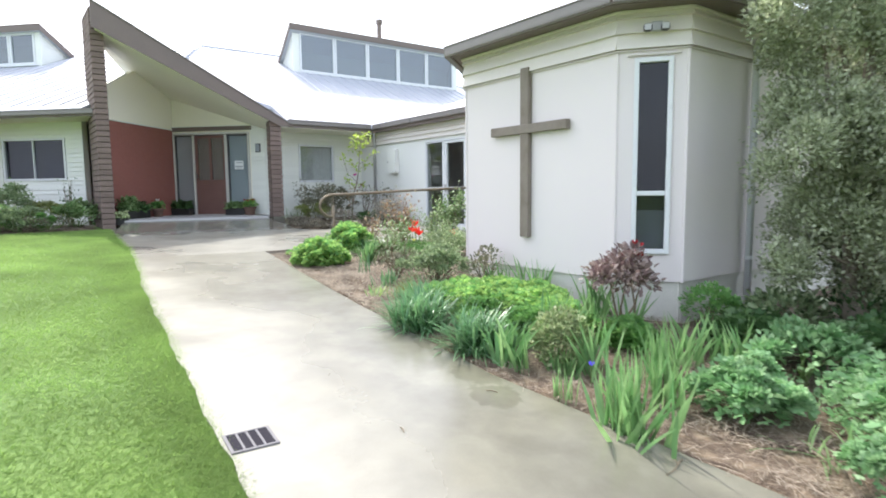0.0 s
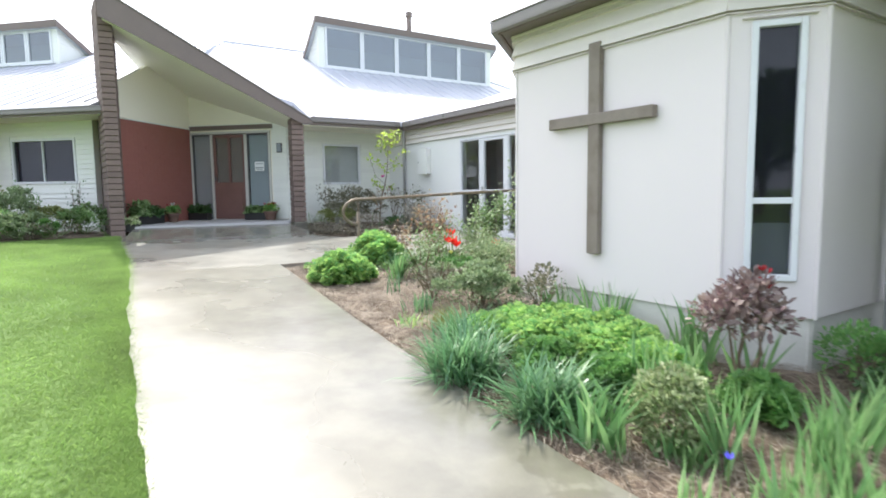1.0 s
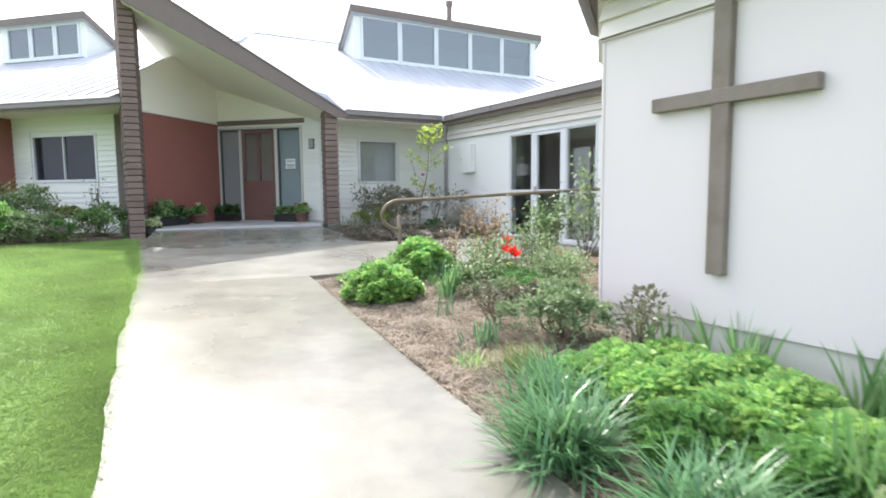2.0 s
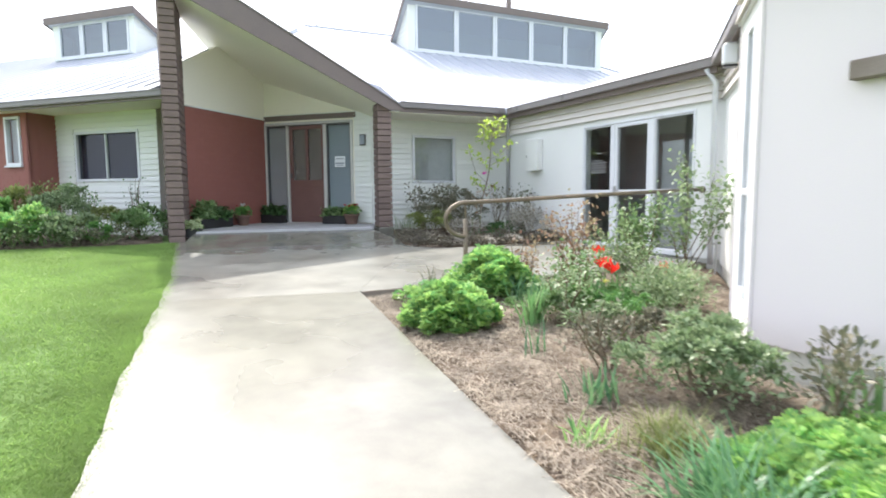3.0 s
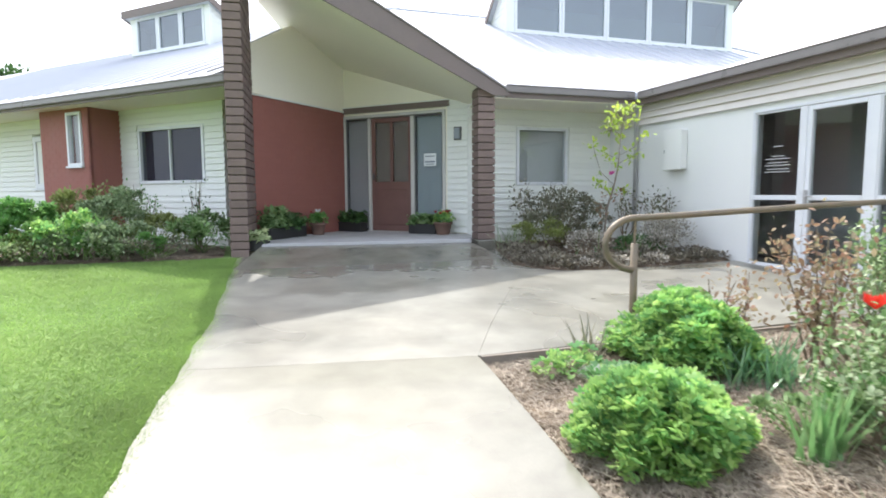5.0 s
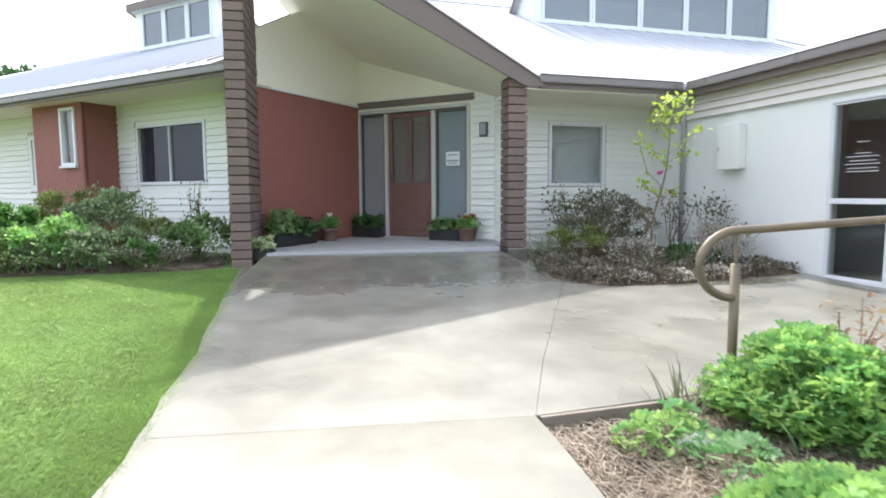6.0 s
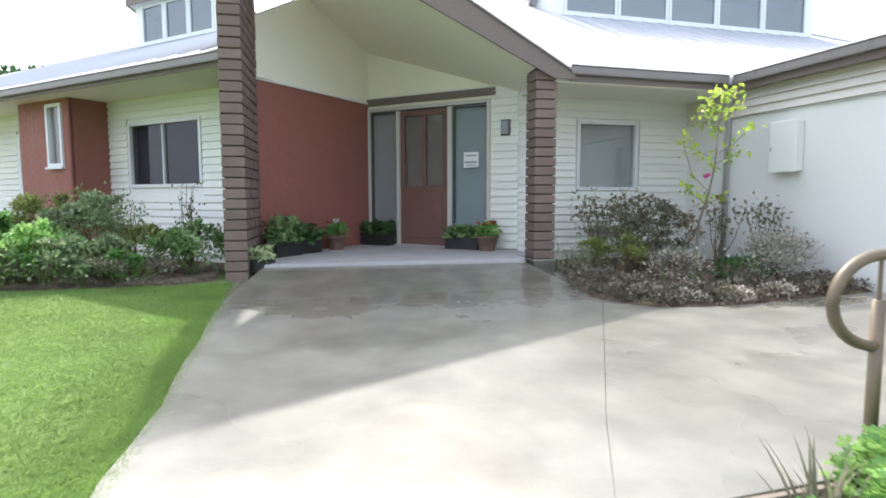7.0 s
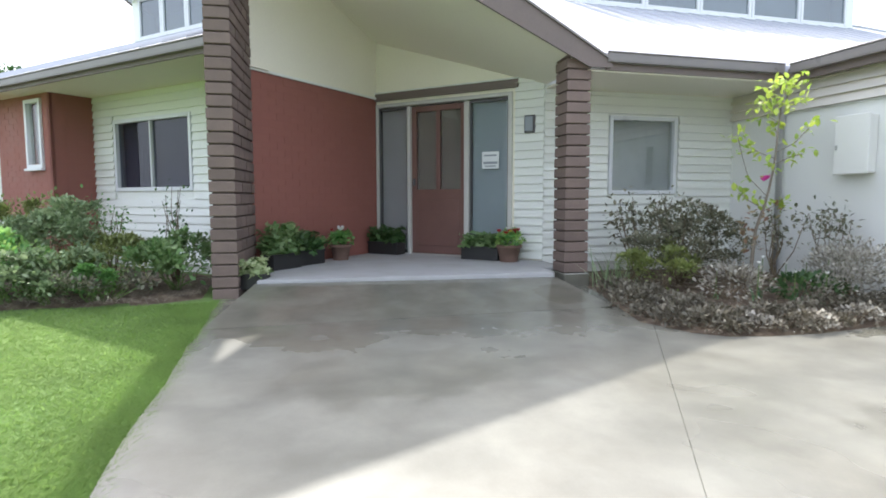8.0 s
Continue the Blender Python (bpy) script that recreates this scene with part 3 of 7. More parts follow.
def door_set(m):
    """The entrance: a red-brown door with two tall lights, and a glazed panel on either side."""
    door = thing("entrance_door", "red-brown timber front door between two tall sidelights, closed", "door")
    s = [0.02, 0.535, 0.585, 1.435, 1.505, 2.10]
    rows = [(0.0, 0.04, -0.03, 0.10, 1.06, 3.19), (s[1], s[2], -0.03, 0.10, 1.06, 3.13), (s[3], s[4], -0.03, 0.10, 1.06, 3.13), (2.065, 2.12, -0.03, 0.10, 1.06, 3.19),
            (0.04, 2.065, -0.03, 0.10, 3.14, 3.19), (0.04, 2.065, -0.05, 0.10, 1.04, 1.085)]
    part("door_frame", boxes(rows, m, 0.006), GREYFRAME, door, "pale painted door frame")
    leaf = part("door_leaf", boxes([(s[2], s[3], 0.02, 0.06, 1.09, 1.98), (s[2], s[2] + 0.075, 0.02, 0.06, 1.98, 3.12), (s[3] - 0.075, s[3], 0.02, 0.06, 1.98, 3.12),
                                    (s[2] + 0.075, s[3] - 0.075, 0.02, 0.06, 3.045, 3.12), (0.98, 1.04, 0.02, 0.06, 1.98, 3.045)], m, 0.005), DOORRED, door, "red-brown door leaf")
    part("door_panel", boxes([(s[2] + 0.10, s[3] - 0.10, 0.008, 0.021, 1.2, 1.84)], m, 0.006), DOORRED, leaf)
    for a, b in ((s[2] + 0.075, 0.98), (1.04, s[3] - 0.075)):
        p = part("pane", boxes([(a, b, 0.034, 0.040, 1.98, 3.045)], m), GLASS, leaf)
        p.visible_shadow = False
        part("curtain", boxes([(a, b, 0.075, 0.085, 1.96, 3.06)], m), NET, leaf, "grey net curtain")
    part("door_handle", boxes([(s[2] + 0.035, s[2] + 0.065, -0.025, 0.02, 2.03, 2.13)], m, 0.008), IRON, leaf, "metal door handle")
    for a, b, mat, lab in ((0.04, s[1], GREYBLIND, "grey blind"), (s[4], 2.065, TEAL, "blue-grey blind")):
        side_light = part("sidelight", boxes([(a, a + 0.022, 0.0, 0.06, 1.085, 3.13), (b - 0.022, b, 0.0, 0.06, 1.085, 3.13), (a + 0.022, b - 0.022, 0.0, 0.06, 3.10, 3.13),
                                              (a + 0.022, b - 0.022, 0.0, 0.06, 1.085, 1.13)], m, 0.003), IRON, door, "dark metal sash")
        p = part("pane", boxes([(a + 0.018, b - 0.018, 0.028, 0.034, 1.12, 3.105)], m), GLASS, side_light)
        p.visible_shadow = False
        part("blind", boxes([(a, b, 0.07, 0.08, 1.09, 3.13)], m), mat, side_light, lab)
    sign = thing("notice", "white paper notice taped inside the door's sidelight", "notice", at=m @ Vector((1.8, 0.02, 2.25)))
    inv = Matrix.Translation(-sign.location)
    part("sheet", boxes([(1.68, 1.92, 0.022, 0.0265, 2.24, 2.46)], inv @ m), PAPER, sign)
    part("lettering", boxes([(1.71, 1.89, 0.0195, 0.0215, 2.40, 2.42), (1.70, 1.90, 0.0195, 0.0215, 2.30, 2.33), (1.72, 1.88, 0.0195, 0.0215, 2.265, 2.28)], inv @ m), INK, sign)


build_house()


# ---- the church building: roofs, canopy, piers, step ----
def gutter(parent, pts, z0, z1, width=0.11):
    """A box gutter along a line of (x, y), outside it on the right-hand side."""
    for a, b in zip(pts, pts[1:]):
        m, L = side(a, b)
        part("gutter", boxes([(-0.01, L + 0.01, -width, -width + 0.012, z0, z1), (-0.01, L + 0.01, -width, -0.004, z0 - 0.012, z0), (-0.01, L + 0.01, -width - 0.012, -width + 0.012, z1, z1 + 0.014)], m, 0.003), GUTTER, parent)


def ribs(parent, a, b, up, plane, spacing=0.40):
    """Standing ribs of a roof sheet: from the eave a-b, each up the slope by the vector up."""
    d = Vector((b[0] - a[0], b[1] - a[1]))
    n = int(d.length / spacing)
    verts, faces = [], []
    w = d.normalized() * 0.018
    for i in range(n + 1):
        p = Vector(a) + d * (i / max(n, 1))
        q = p + Vector(up)
        k = len(verts)
        for e in (p, q):
            z = plane(e.x, e.y)
            verts += [(e.x - w.x, e.y - w.y, z), (e.x, e.y, z + 0.028), (e.x + w.x, e.y + w.y, z)]
        faces += [(k, k + 3, k + 4, k + 1), (k + 1, k + 4, k + 5, k + 2), (k, k + 1, k + 2)]
    part("roof_rib", (verts, [], faces), ROOF, parent)


def build_roofs():
    bm = bmesh.new()
    ring = [(5.16, 13.5), (7.53, 13.5), (17.2, 13.5), (13.9, 20.0), (4.95, 20.0), (3.10, 16.45), (5.16, 14.5)]
    prism(bm, ring, lambda x, y: main_z(x, y) - 0.10, main_z)
    roof = part("roof", bm, ROOF, house, "pale metal main roof")
    ribs(roof, (5.3, 13.55), (13.8, 13.55), (0, 6.4), main_z)
    bm = bmesh.new()
    prism(bm, [(17.2, 13.5), (17.2, 24.5), (13.9, 20.0)], lambda x, y: 3.3, lambda x, y: 3.42 + (17.2 - x) * 0.909)
    prism(bm, [(4.95, 20.0), (13.9, 20.0), (17.2, 24.5), (1, 26)], lambda x, y: 3.2, lambda x, y: max(3.4, 6.42 - 0.5 * (y - 20)))
    part("roof", bm, ROOF, house)
    bm = bmesh.new()
    ring = [(1.02, 14.24), (3.16, 16.38), (4.53, 19.2), (-9.25, 33.0), (-13.52, 28.78)]
    prism(bm, ring, lambda x, y: left_z(x, y) - 0.10, left_z)
    roof = part("roof", bm, ROOF, house, "pale metal roof of the left house")
    ribs(roof, (-9, 24.5), (0.95, 14.6), (4.05, 4.05), left_z)
    bm = bmesh.new()
    prism(bm, [(4.53, 19.2), (9, 25), (-4, 38), (-9.25, 33.0)], lambda x, y: 3.2, lambda x, y: left_z(x, y) if x + y < 24 else max(3.3, 6.06 - 0.3 * (x + y - 23.75)))
    part("roof", bm, ROOF, house)
    # eaves: fascia, soffit, gutter
    part("fascia", boxes([(5.20, 7.50, 13.515, 13.54, 3.20, 3.34)]), BROWN, house, "brown eaves board")
    part("eaves_soffit", boxes([(5.0, 7.72, 13.54, 14.56, 3.185, 3.20)]), SOFFIT, house)
    gutter(house, [(5.19, 13.515), (7.44, 13.515)], 3.285, 3.37, 0.06)
    m, L = side((-9.72, 24.98), (1.01, 14.25))
    part("fascia", boxes([(0, L + 0.28, 0.0, 0.025, 3.265, 3.39)], m), BROWN, house)
    part("eaves_soffit", boxes([(0, L + 0.1, 0.025, 0.96, 3.285, 3.30)], m), SOFFIT, house)
    gutter(house, [(-9.72, 24.98), (1.23, 14.03)], 3.32, 3.395, 0.06)
    # canopy over the entrance
    ring = [(1.26, 13.50), (4.99, 13.50), (4.99, 14.83), (3.22, 16.6), (2.40, 16.61), (1.505, 14.68)]
    bm = bmesh.new()
    prism(bm, ring, lambda x, y: soffit_z(x), lambda x, y: 5.40 - 0.54 * (x - 1.29))
    for f in bm.faces:
        if f.normal.z > -0.3:
            f.material_index = 1
    canopy = part("canopy", bm, [SOFFIT, ROOF], house, "sloping canopy with a pale painted soffit")
    bm = bmesh.new()
    prism(bm, [(1.22, 13.47), (4.97, 13.47), (5.24, 13.47), (5.24, 13.497), (4.97, 13.497), (1.22, 13.497)], lambda x, y: max(soffit_z(x) - 0.03, 3.215), lambda x, y: 5.41 - 0.54 * (x - 1.29))
    part("barge_board", bm, BROWN, canopy, "dark brown raking barge board")
    bm = bmesh.new()
    prism(bm, [(1.51, 14.69), (2.06, 15.24), (2.03, 15.27), (1.48, 14.72)], lambda x, y: 4.025 + 0.75 * (x - 1.58), lambda x, y: 4.055 + 0.75 * (x - 1.58))
    part("verge_flashing", bm, ROOF, canopy, "thin pale metal flashing")
    bm = bmesh.new()
    prism(bm, [(1.20, 13.45), (5.26, 13.45), (5.26, 13.56), (1.20, 13.56)], lambda x, y: 5.412 - 0.54 * (x - 1.29), lambda x, y: 5.435 - 0.54 * (x - 1.29))
    part("capping", bm, GUTTER, canopy, "folded metal capping")
    # clerestory on the main roof: five panes
    clerestory((7.30, 18.20), (13.98, 18.20), main_z, 5.46, 7.00, 5, 0.97, "row of five clerestory windows above the main roof")
    clerestory((-1.43, 23.04), (0.66, 20.95), left_z, 5.37, 6.575, 3, 1.12, "small clerestory with three panes on the left roof")


def clerestory(a, b, plane, z0, z1, panes, back, label):
    m, L = side(a, b)
    dorm = part("clerestory", boxes([(0, L, 0.0, 0.08, z0 - 0.08, z0 + 0.10), (0, 0.22, 0.0, 0.08, z0 + 0.10, z1 - 0.10), (L - 0.18, L, 0.0, 0.08, z0 + 0.10, z1 - 0.10), (0.22, L - 0.18, 0, 0.08, z1 - 0.16, z1 - 0.10)], m), WHITE, house, label)
    # cheeks, lapped boards
    at = lambda s, y: m @ Vector((s, y, 0))
    for s in (0.0, L - 0.06):
        bm = bmesh.new()
        p0, p1 = at(s, 0.0), at(s, back)
        zb = plane(p1.x, p1.y)
        low0, apex = plane(p0.x, p0.y) - 0.05, zb
        q = [(s, 0.081, low0), (s, back, apex - 0.02), (s, 0.081, z1 - 0.11)]
        va = [bm.verts.new(m @ Vector(c)) for c in q]
        vb = [bm.verts.new(m @ Vector((c[0] + 0.06, c[1], c[2]))) for c in q]
        bm.faces.new(va), bm.faces.new(vb[::-1])
        for i in range(3):
            bm.faces.new((va[i], vb[i], vb[(i + 1) % 3], va[(i + 1) % 3]))
        bmesh.ops.recalc_face_normals(bm, faces=bm.faces)
        part("cheek", bm, WHITE, dorm)
        sx = s - 0.012 if s == 0 else s + 0.06
        rows = []
        for k in range(1, 12):
            z = low0 + k * 0.125
            reach = (z - low0) / (apex - low0) if z < apex else 1 - (z - apex) / (z1 - 0.11 - apex)
            if z < z1 - 0.16:
                rows.append((sx, sx + 0.012, 0.09, 0.14 + max(reach, 0) * (back - 0.14) if z > apex else 0.14, z, z + 0.014))
        if rows:
            part("cheek_lap", boxes(rows, m), WHITE, dorm)
    # roof of the clerestory, falling to the back, with a brown edge
    pb = at(0, back)
    bm = bmesh.new()
    zb = plane(pb.x, pb.y) + 0.02
    co = [(-0.12, -0.14, z1), (L + 0.12, -0.14, z1), (L + 0.12, back, zb), (-0.12, back, zb)]
    va = [bm.verts.new(m @ Vector((x, y, z - 0.12))) for x, y, z in co]
    vb = [bm.verts.new(m @ Vector((x, y, z))) for x, y, z in co]
    bm.faces.new(va[::-1]), bm.faces.new(vb)
    for i in range(4):
        bm.faces.new((va[i], va[(i + 1) % 4], vb[(i + 1) % 4], vb[i]))
    bmesh.ops.recalc_face_normals(bm, faces=bm.faces)
    part("clerestory_roof", bm, ROOF, dorm)
    part("fascia", boxes([(-0.14, L + 0.14, -0.165, -0.141, z1 - 0.18, z1 + 0.015)], m), BROWN, dorm, "brown eaves board")
    bm = bmesh.new()
    for s in (-0.145, L + 0.121):
        q = [(s, -0.14, z1 - 0.16), (s, back, zb - 0.14), (s, back, zb + 0.01), (s, -0.14, z1 + 0.01)]
        va = [bm.verts.new(m @ Vector(c)) for c in q]
        vb = [bm.verts.new(m @ Vector((c[0] + 0.024, c[1], c[2]))) for c in q]
        bm.faces.new(va), bm.faces.new(vb[::-1])
        for i in range(4):
            bm.faces.new((va[i], vb[i], vb[(i + 1) % 4], va[(i + 1) % 4]))
    bmesh.ops.recalc_face_normals(bm, faces=bm.faces)
    part("verge", bm, BROWN, dorm)
    wdt = (L - 0.40) / panes
    for k in range(panes):
        c = 0.22 + wdt * k
        win = part("window_frame", boxes([(c + 0.005, c + 0.07, -0.02, 0.06, z0 + 0.10, z1 - 0.18), (c + wdt - 0.07, c + wdt - 0.005, -0.02, 0.06, z0 + 0.10, z1 - 0.18),
                                          (c + 0.07, c + wdt - 0.07, -0.02, 0.06, z0 + 0.10, z0 + 0.17), (c + 0.07, c + wdt - 0.07, -0.02, 0.06, z1 - 0.25, z1 - 0.18)], m, 0.006), ALU, dorm)
        p = part("pane", boxes([(c + 0.06, c + wdt - 0.06, 0.02, 0.026, z0 + 0.16, z1 - 0.24)], m), SKYGLASS, win)
        p.visible_shadow = False
    part("window_sill", boxes([(0.1, L - 0.1, -0.06, 0.0, z0 + 0.06, z0 + 0.095)], m, 0.006), ALU, dorm)
    part("lining", boxes([(0.1, L - 0.1, 0.5, 0.53, z0 - 0.4, z1 - 0.30)], m), ROOM, dorm)


build_roofs()


def brick_pier(name, ring_at, z0, z1, label, cuts):
    """A brick pier of long rounded bricks with deeply raked joints. ring_at: corners at the front left, front right, back right, back left."""
    fl, fr, br, bl = (Vector(p) for p in ring_at)
    across, deep = (fr - fl).normalized(), (br - fr).normalized()
    inset = 0.024
    core = bmesh.new()
    prism(core, [tuple(fl + (across + deep) * inset), tuple(fr + (deep - across) * inset), tuple(br - (across + deep) * inset), tuple(bl + (across - deep) * inset)], lambda x, y: z0 - 0.1, lambda x, y: z1 - 0.03)
    pier = part(name, core, MORTAR, house, label)
    z, k = z0, 0
    course, length = 0.113, (br - fr).length
    while z < z1 - 0.03:
        marks = [0] + [c + (0.11 if k % 2 else 0) / max(length, 0.3) for c in cuts] + [1]
        zt = min(z + course - 0.014, z1)
        for a, b in zip(marks, marks[1:]):
            a2, b2 = a + (0.005 / length if a else 0), b - (0.005 / length if b < 1 else 0)
            j = [random.uniform(-0.003, 0.003) for _ in range(4)]
            q = [fl.lerp(bl, a2) - across * j[0], fr.lerp(br, a2) + across * j[1], fr.lerp(br, b2) + across * j[1], fl.lerp(bl, b2) - across * j[0]]
            if a == 0:
                q[0], q[1] = q[0] - deep * j[2], q[1] - deep * j[2]
            mid = (q[0] + q[1] + q[2] + q[3]) / 4
            v = []
            for h, c in ((z, 0.005), (z + 0.006, 0.0), (zt - 0.006, 0.0), (zt, 0.005)):
                v += [(*(p + (mid - p).normalized() * c * 1.4), h + j[3] * 0.5) for p in q]
            f = [(3, 2, 1, 0), (12, 13, 14, 15)]
            f += [(4 * r + i, 4 * r + (i + 1) % 4, 4 * r + 4 + (i + 1) % 4, 4 * r + 4 + i) for r in range(3) for i in range(4)]
            part("brick", (v, [], f), BRICK, pier)
        z += course
        k += 1
    return pier


def build_piers():
    random.seed(11)
    brick_pier("brick_fin", [(1.215, 13.74), (1.45, 13.72), (1.57, 14.72), (1.19, 14.86)], 0.90, 5.38, "tall brown brick fin wall that rises past the eaves", [0.24, 0.48, 0.72])
    pillar = brick_pier("brick_pillar", [(4.765, 13.55), (5.03, 13.53), (5.05, 13.83), (4.785, 13.86)], 1.06, 3.36, "brown brick pillar under the canopy", [])
    part("plinth", boxes([(4.75, 5.05, 13.51, 13.87, 0.82, 1.055)], None, 0.012), FORE, pillar, "low concrete plinth")


build_piers()


def build_step():
    bm = bmesh.new()
    prism(bm, [(1.62, 13.72), (4.62, 13.50), (4.68, 13.60), (4.69, 13.88), (5.0, 13.88), (4.99, 14.56), (3.19, 16.35), (1.60, 14.74)], lambda x, y: 0.8, lambda x, y: 1.075)
    bmesh.ops.bevel(bm, geom=[e for e in bm.edges if all(v.co.z > 1 for v in e.verts)], offset=0.012, segments=2, affect="EDGES")
    ob = part("porch_step", bm, PORCH)
    tagged(ob, "pale concrete porch slab in front of the entrance door", "step", kind="structure")
    bm = bmesh.new()
    top = lambda x, y: ground_z(y) + 0.0015 + 0.1175 * max(0, min(1, (y - 12.55) / 1.0))
    prism(bm, [(1.28, 12.55), (4.76, 12.55), (4.64, 13.495), (1.60, 13.715)], lambda x, y: 0.7, top)
    ob = part("ramp", bm, FORE)
    tagged(ob, "short concrete ramp up to the porch slab", "ramp", kind="structure")


build_step()


# ---- the chapel and its wing ----
chapel = thing("chapel", "cream rendered chapel with lapped boards under its brown eaves", "building", "structure")


def build_chapel():
    def face(name, a, b, z0, holes=(), boards=True, paint=CREAM, lap0=2.925, pitch=0.138):
        m, L = side(a, b)
        w = part(name, boxes(wall_boxes(L, z0, 3.30, 0.16, holes), m), paint, chapel)
        if boards:
            part("flashing", boxes([(-0.01, L + 0.01, -0.030, -0.001, lap0 - 0.019, lap0 - 0.011)], m), paint, w)
            part("moulding", boxes([(-0.02, L + 0.02, -0.062, -0.004, 3.245, 3.272)], m, 0.006), BOARD, w)
            clad(w, m, L + 0.012, lap0, 3.27, pitch, BOARD, s0=-0.012, lap=0.055)
        part("footing", boxes([(-0.0, L, 0.03, 0.16, -0.4, z0)], m), FOUND, chapel)
        return m, L, w

    # wing with the glass doors
    holes = [(3.22, 5.56, 0.78, 2.80)]
    m, L, w = face("wall_wing", WW0, WW1, 0.78, holes, paint=WING, lap0=2.872, pitch=0.104)
    bm_rows = [(3.22, 3.245, -0.02, 0.09, 0.78, 2.80), (3.91, 4.00, -0.02, 0.09, 0.84, 2.76), (4.74, 4.83, -0.02, 0.09, 0.84, 2.76), (5.535, 5.56, -0.02, 0.09, 0.78, 2.80),
               (3.245, 5.535, -0.02, 0.09, 2.765, 2.80), (3.245, 5.535, -0.02, 0.09, 0.77, 0.84)]
    doors = thing("glass_doors", "white aluminium glazed door with a fixed glass panel on each side", "door")
    part("door_frame", boxes(bm_rows, m, 0.006), ALU, doors)
    for a, b, kind in ((3.245, 3.91, "fixed_panel"), (4.00, 4.74, "door_leaf"), (4.83, 5.535, "fixed_panel")):
        f = 0.055 if kind == "door_leaf" else 0.016
        leaf = part(kind, boxes([(a, a + f, -0.01, 0.06, 0.84, 2.76), (b - f, b, -0.01, 0.06, 0.84, 2.76), (a + f, b - f, -0.01, 0.06, 2.76 - f, 2.76), (a + f, b - f, -0.01, 0.06, 0.84, 0.84 + f), (a + f, b - f, -0.01, 0.06, 1.66, 1.72)], m, 0.004), ALU, doors)
        for lo, hi in ((0.84 + f, 1.66), (1.72, 2.76 - f)):
            p = part("pane", boxes([(a + f - 0.01, b - f + 0.01, 0.022, 0.028, lo - 0.01, hi + 0.01)], m), DOORGLASS, leaf)
            p.visible_shadow = False
        # pale sheets stand in for the sunlit wall mirrored in this panel
        if a > 4.8:
            for c, d in ((a + 0.02, a + 0.42), (a + 0.50, b + 0.06)):
                part("curtain", boxes([(c, d, 0.14, 0.15, 0.86, 2.42)], m), PANEBACK, leaf, "pale sheet behind the glass in place of a mirrored wall")
        if kind == "door_leaf":
            part("door_handle", boxes([(a + 0.012, a + 0.045, -0.045, -0.005, 1.62, 1.78), (a + 0.02, a + 0.13, -0.055, -0.035, 1.70, 1.72)], m, 0.004), GREYMETAL, leaf, "metal lever handle")
    part("lettering", boxes([(3.59 - w, 3.59 + w, 0.016, 0.020, z, z + 0.009) for w, z in ((0.07, 2.32), (0.09, 2.20), (0.18, 2.165), (0.15, 2.12), (0.19, 2.085), (0.16, 2.04), (0.18, 2.005))], m), WHITEINK, doors, "small white lettering on the glass")
    # 45 degree wall with a tall narrow window, the cross wall, the narrow window face, the rear wall
    face("wall_slant", D, C3, 0.74, paint=WING, lap0=2.872)
    face("wall_return", C3, C2, 0.74, boards=False, paint=WING)
    m, L, w = face("wall_corner", C2, C, 0.74, [(0.30, 0.60, 0.97, 2.80)], paint=WING)
    window(chapel, "window", m, 0.30, 0.60, 0.97, 2.80, transoms=[1.68], glass=TINTED, blind=DUSK, blind_label="dark grey blind", label="tall narrow white window of two panes", sill=False, bar=0.035, trim=0.015, proud=0.008)
    face("wall_cross", C, A, 0.74)
    m, L, w = face("wall_corner", A, B, 0.74, [(0.165, 0.485, 1.02, 2.83)])
    # a plain dark sheet closes off the room behind these panes
    window(chapel, "window", m, 0.165, 0.485, 1.02, 2.83, transoms=[1.585], glass=TINTED, blind=NIGHT, blind_label="dark sheet behind the panes", label="tall narrow white window of two panes", sill=False, bar=0.032, trim=0.012)
    part("drip_mould", boxes([(0.09, 0.56, -0.035, -0.001, 2.862, 2.878)], m, 0.004), CREAM, w)
    # grey sheet added to mute the lawn's green reflection in the lower pane
    part("blind", boxes([(0.145, 0.505, 0.095, 0.105, 1.0, 1.42)], m), LOWSHEET, chapel, "grey sheet muting the reflection in the lower pane")
    face("wall_rear", B, (11.5, 2.96), 0.74)
    # unseen back wall; its openings are added to let daylight into the room
    mb, lb = side((11.5, 2.96), (11.5, 14.5))
    part("wall_back", boxes(wall_boxes(lb, 0.0, 3.3, 0.1, [(5.4, 6.6, 1.6, 2.8), (8.6, 9.8, 1.6, 2.8)]), mb), CREAM, chapel)
    bm = bmesh.new()
    prism(bm, [(7.9, 14.4), (7.9, 8.5), (5.6, 6.2), (5.2, 6.1), (4.75, 5.65), (4.75, 3.5), (5.0, 3.2), (11.4, 3.2), (11.4, 14.4)], lambda x, y: 0.70, lambda x, y: 0.75)
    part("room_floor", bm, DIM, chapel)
    m, L = side(WW0, WW1)
    part("inner_wall", boxes([(0.3, 5.9, 1.5, 1.6, 0.75, 3.02)], m), ROOM, chapel)
    part("ceiling", boxes([(7.8, 11.4, 3.0, 14.5, 3.02, 3.06)]), ROOM, chapel)
    # low roof, fascia and gutters along the eaves
    eave = [(7.53, 13.51), (7.53, 8.55), (5.64, 6.66), (5.24, 6.58), (4.22, 5.72), (4.22, 3.30), (4.75, 2.64), (11.9, 2.64), (11.9, 13.51)]
    bm = bmesh.new()
    lo = [bm.verts.new((x, y, 3.30)) for x, y in eave]
    cx = [bm.verts.new(p) for p in ((9.7, 11.3, 4.1), (9.2, 6.2, 4.3))]
    bm.faces.new((lo[0], lo[1], cx[1], cx[0]))
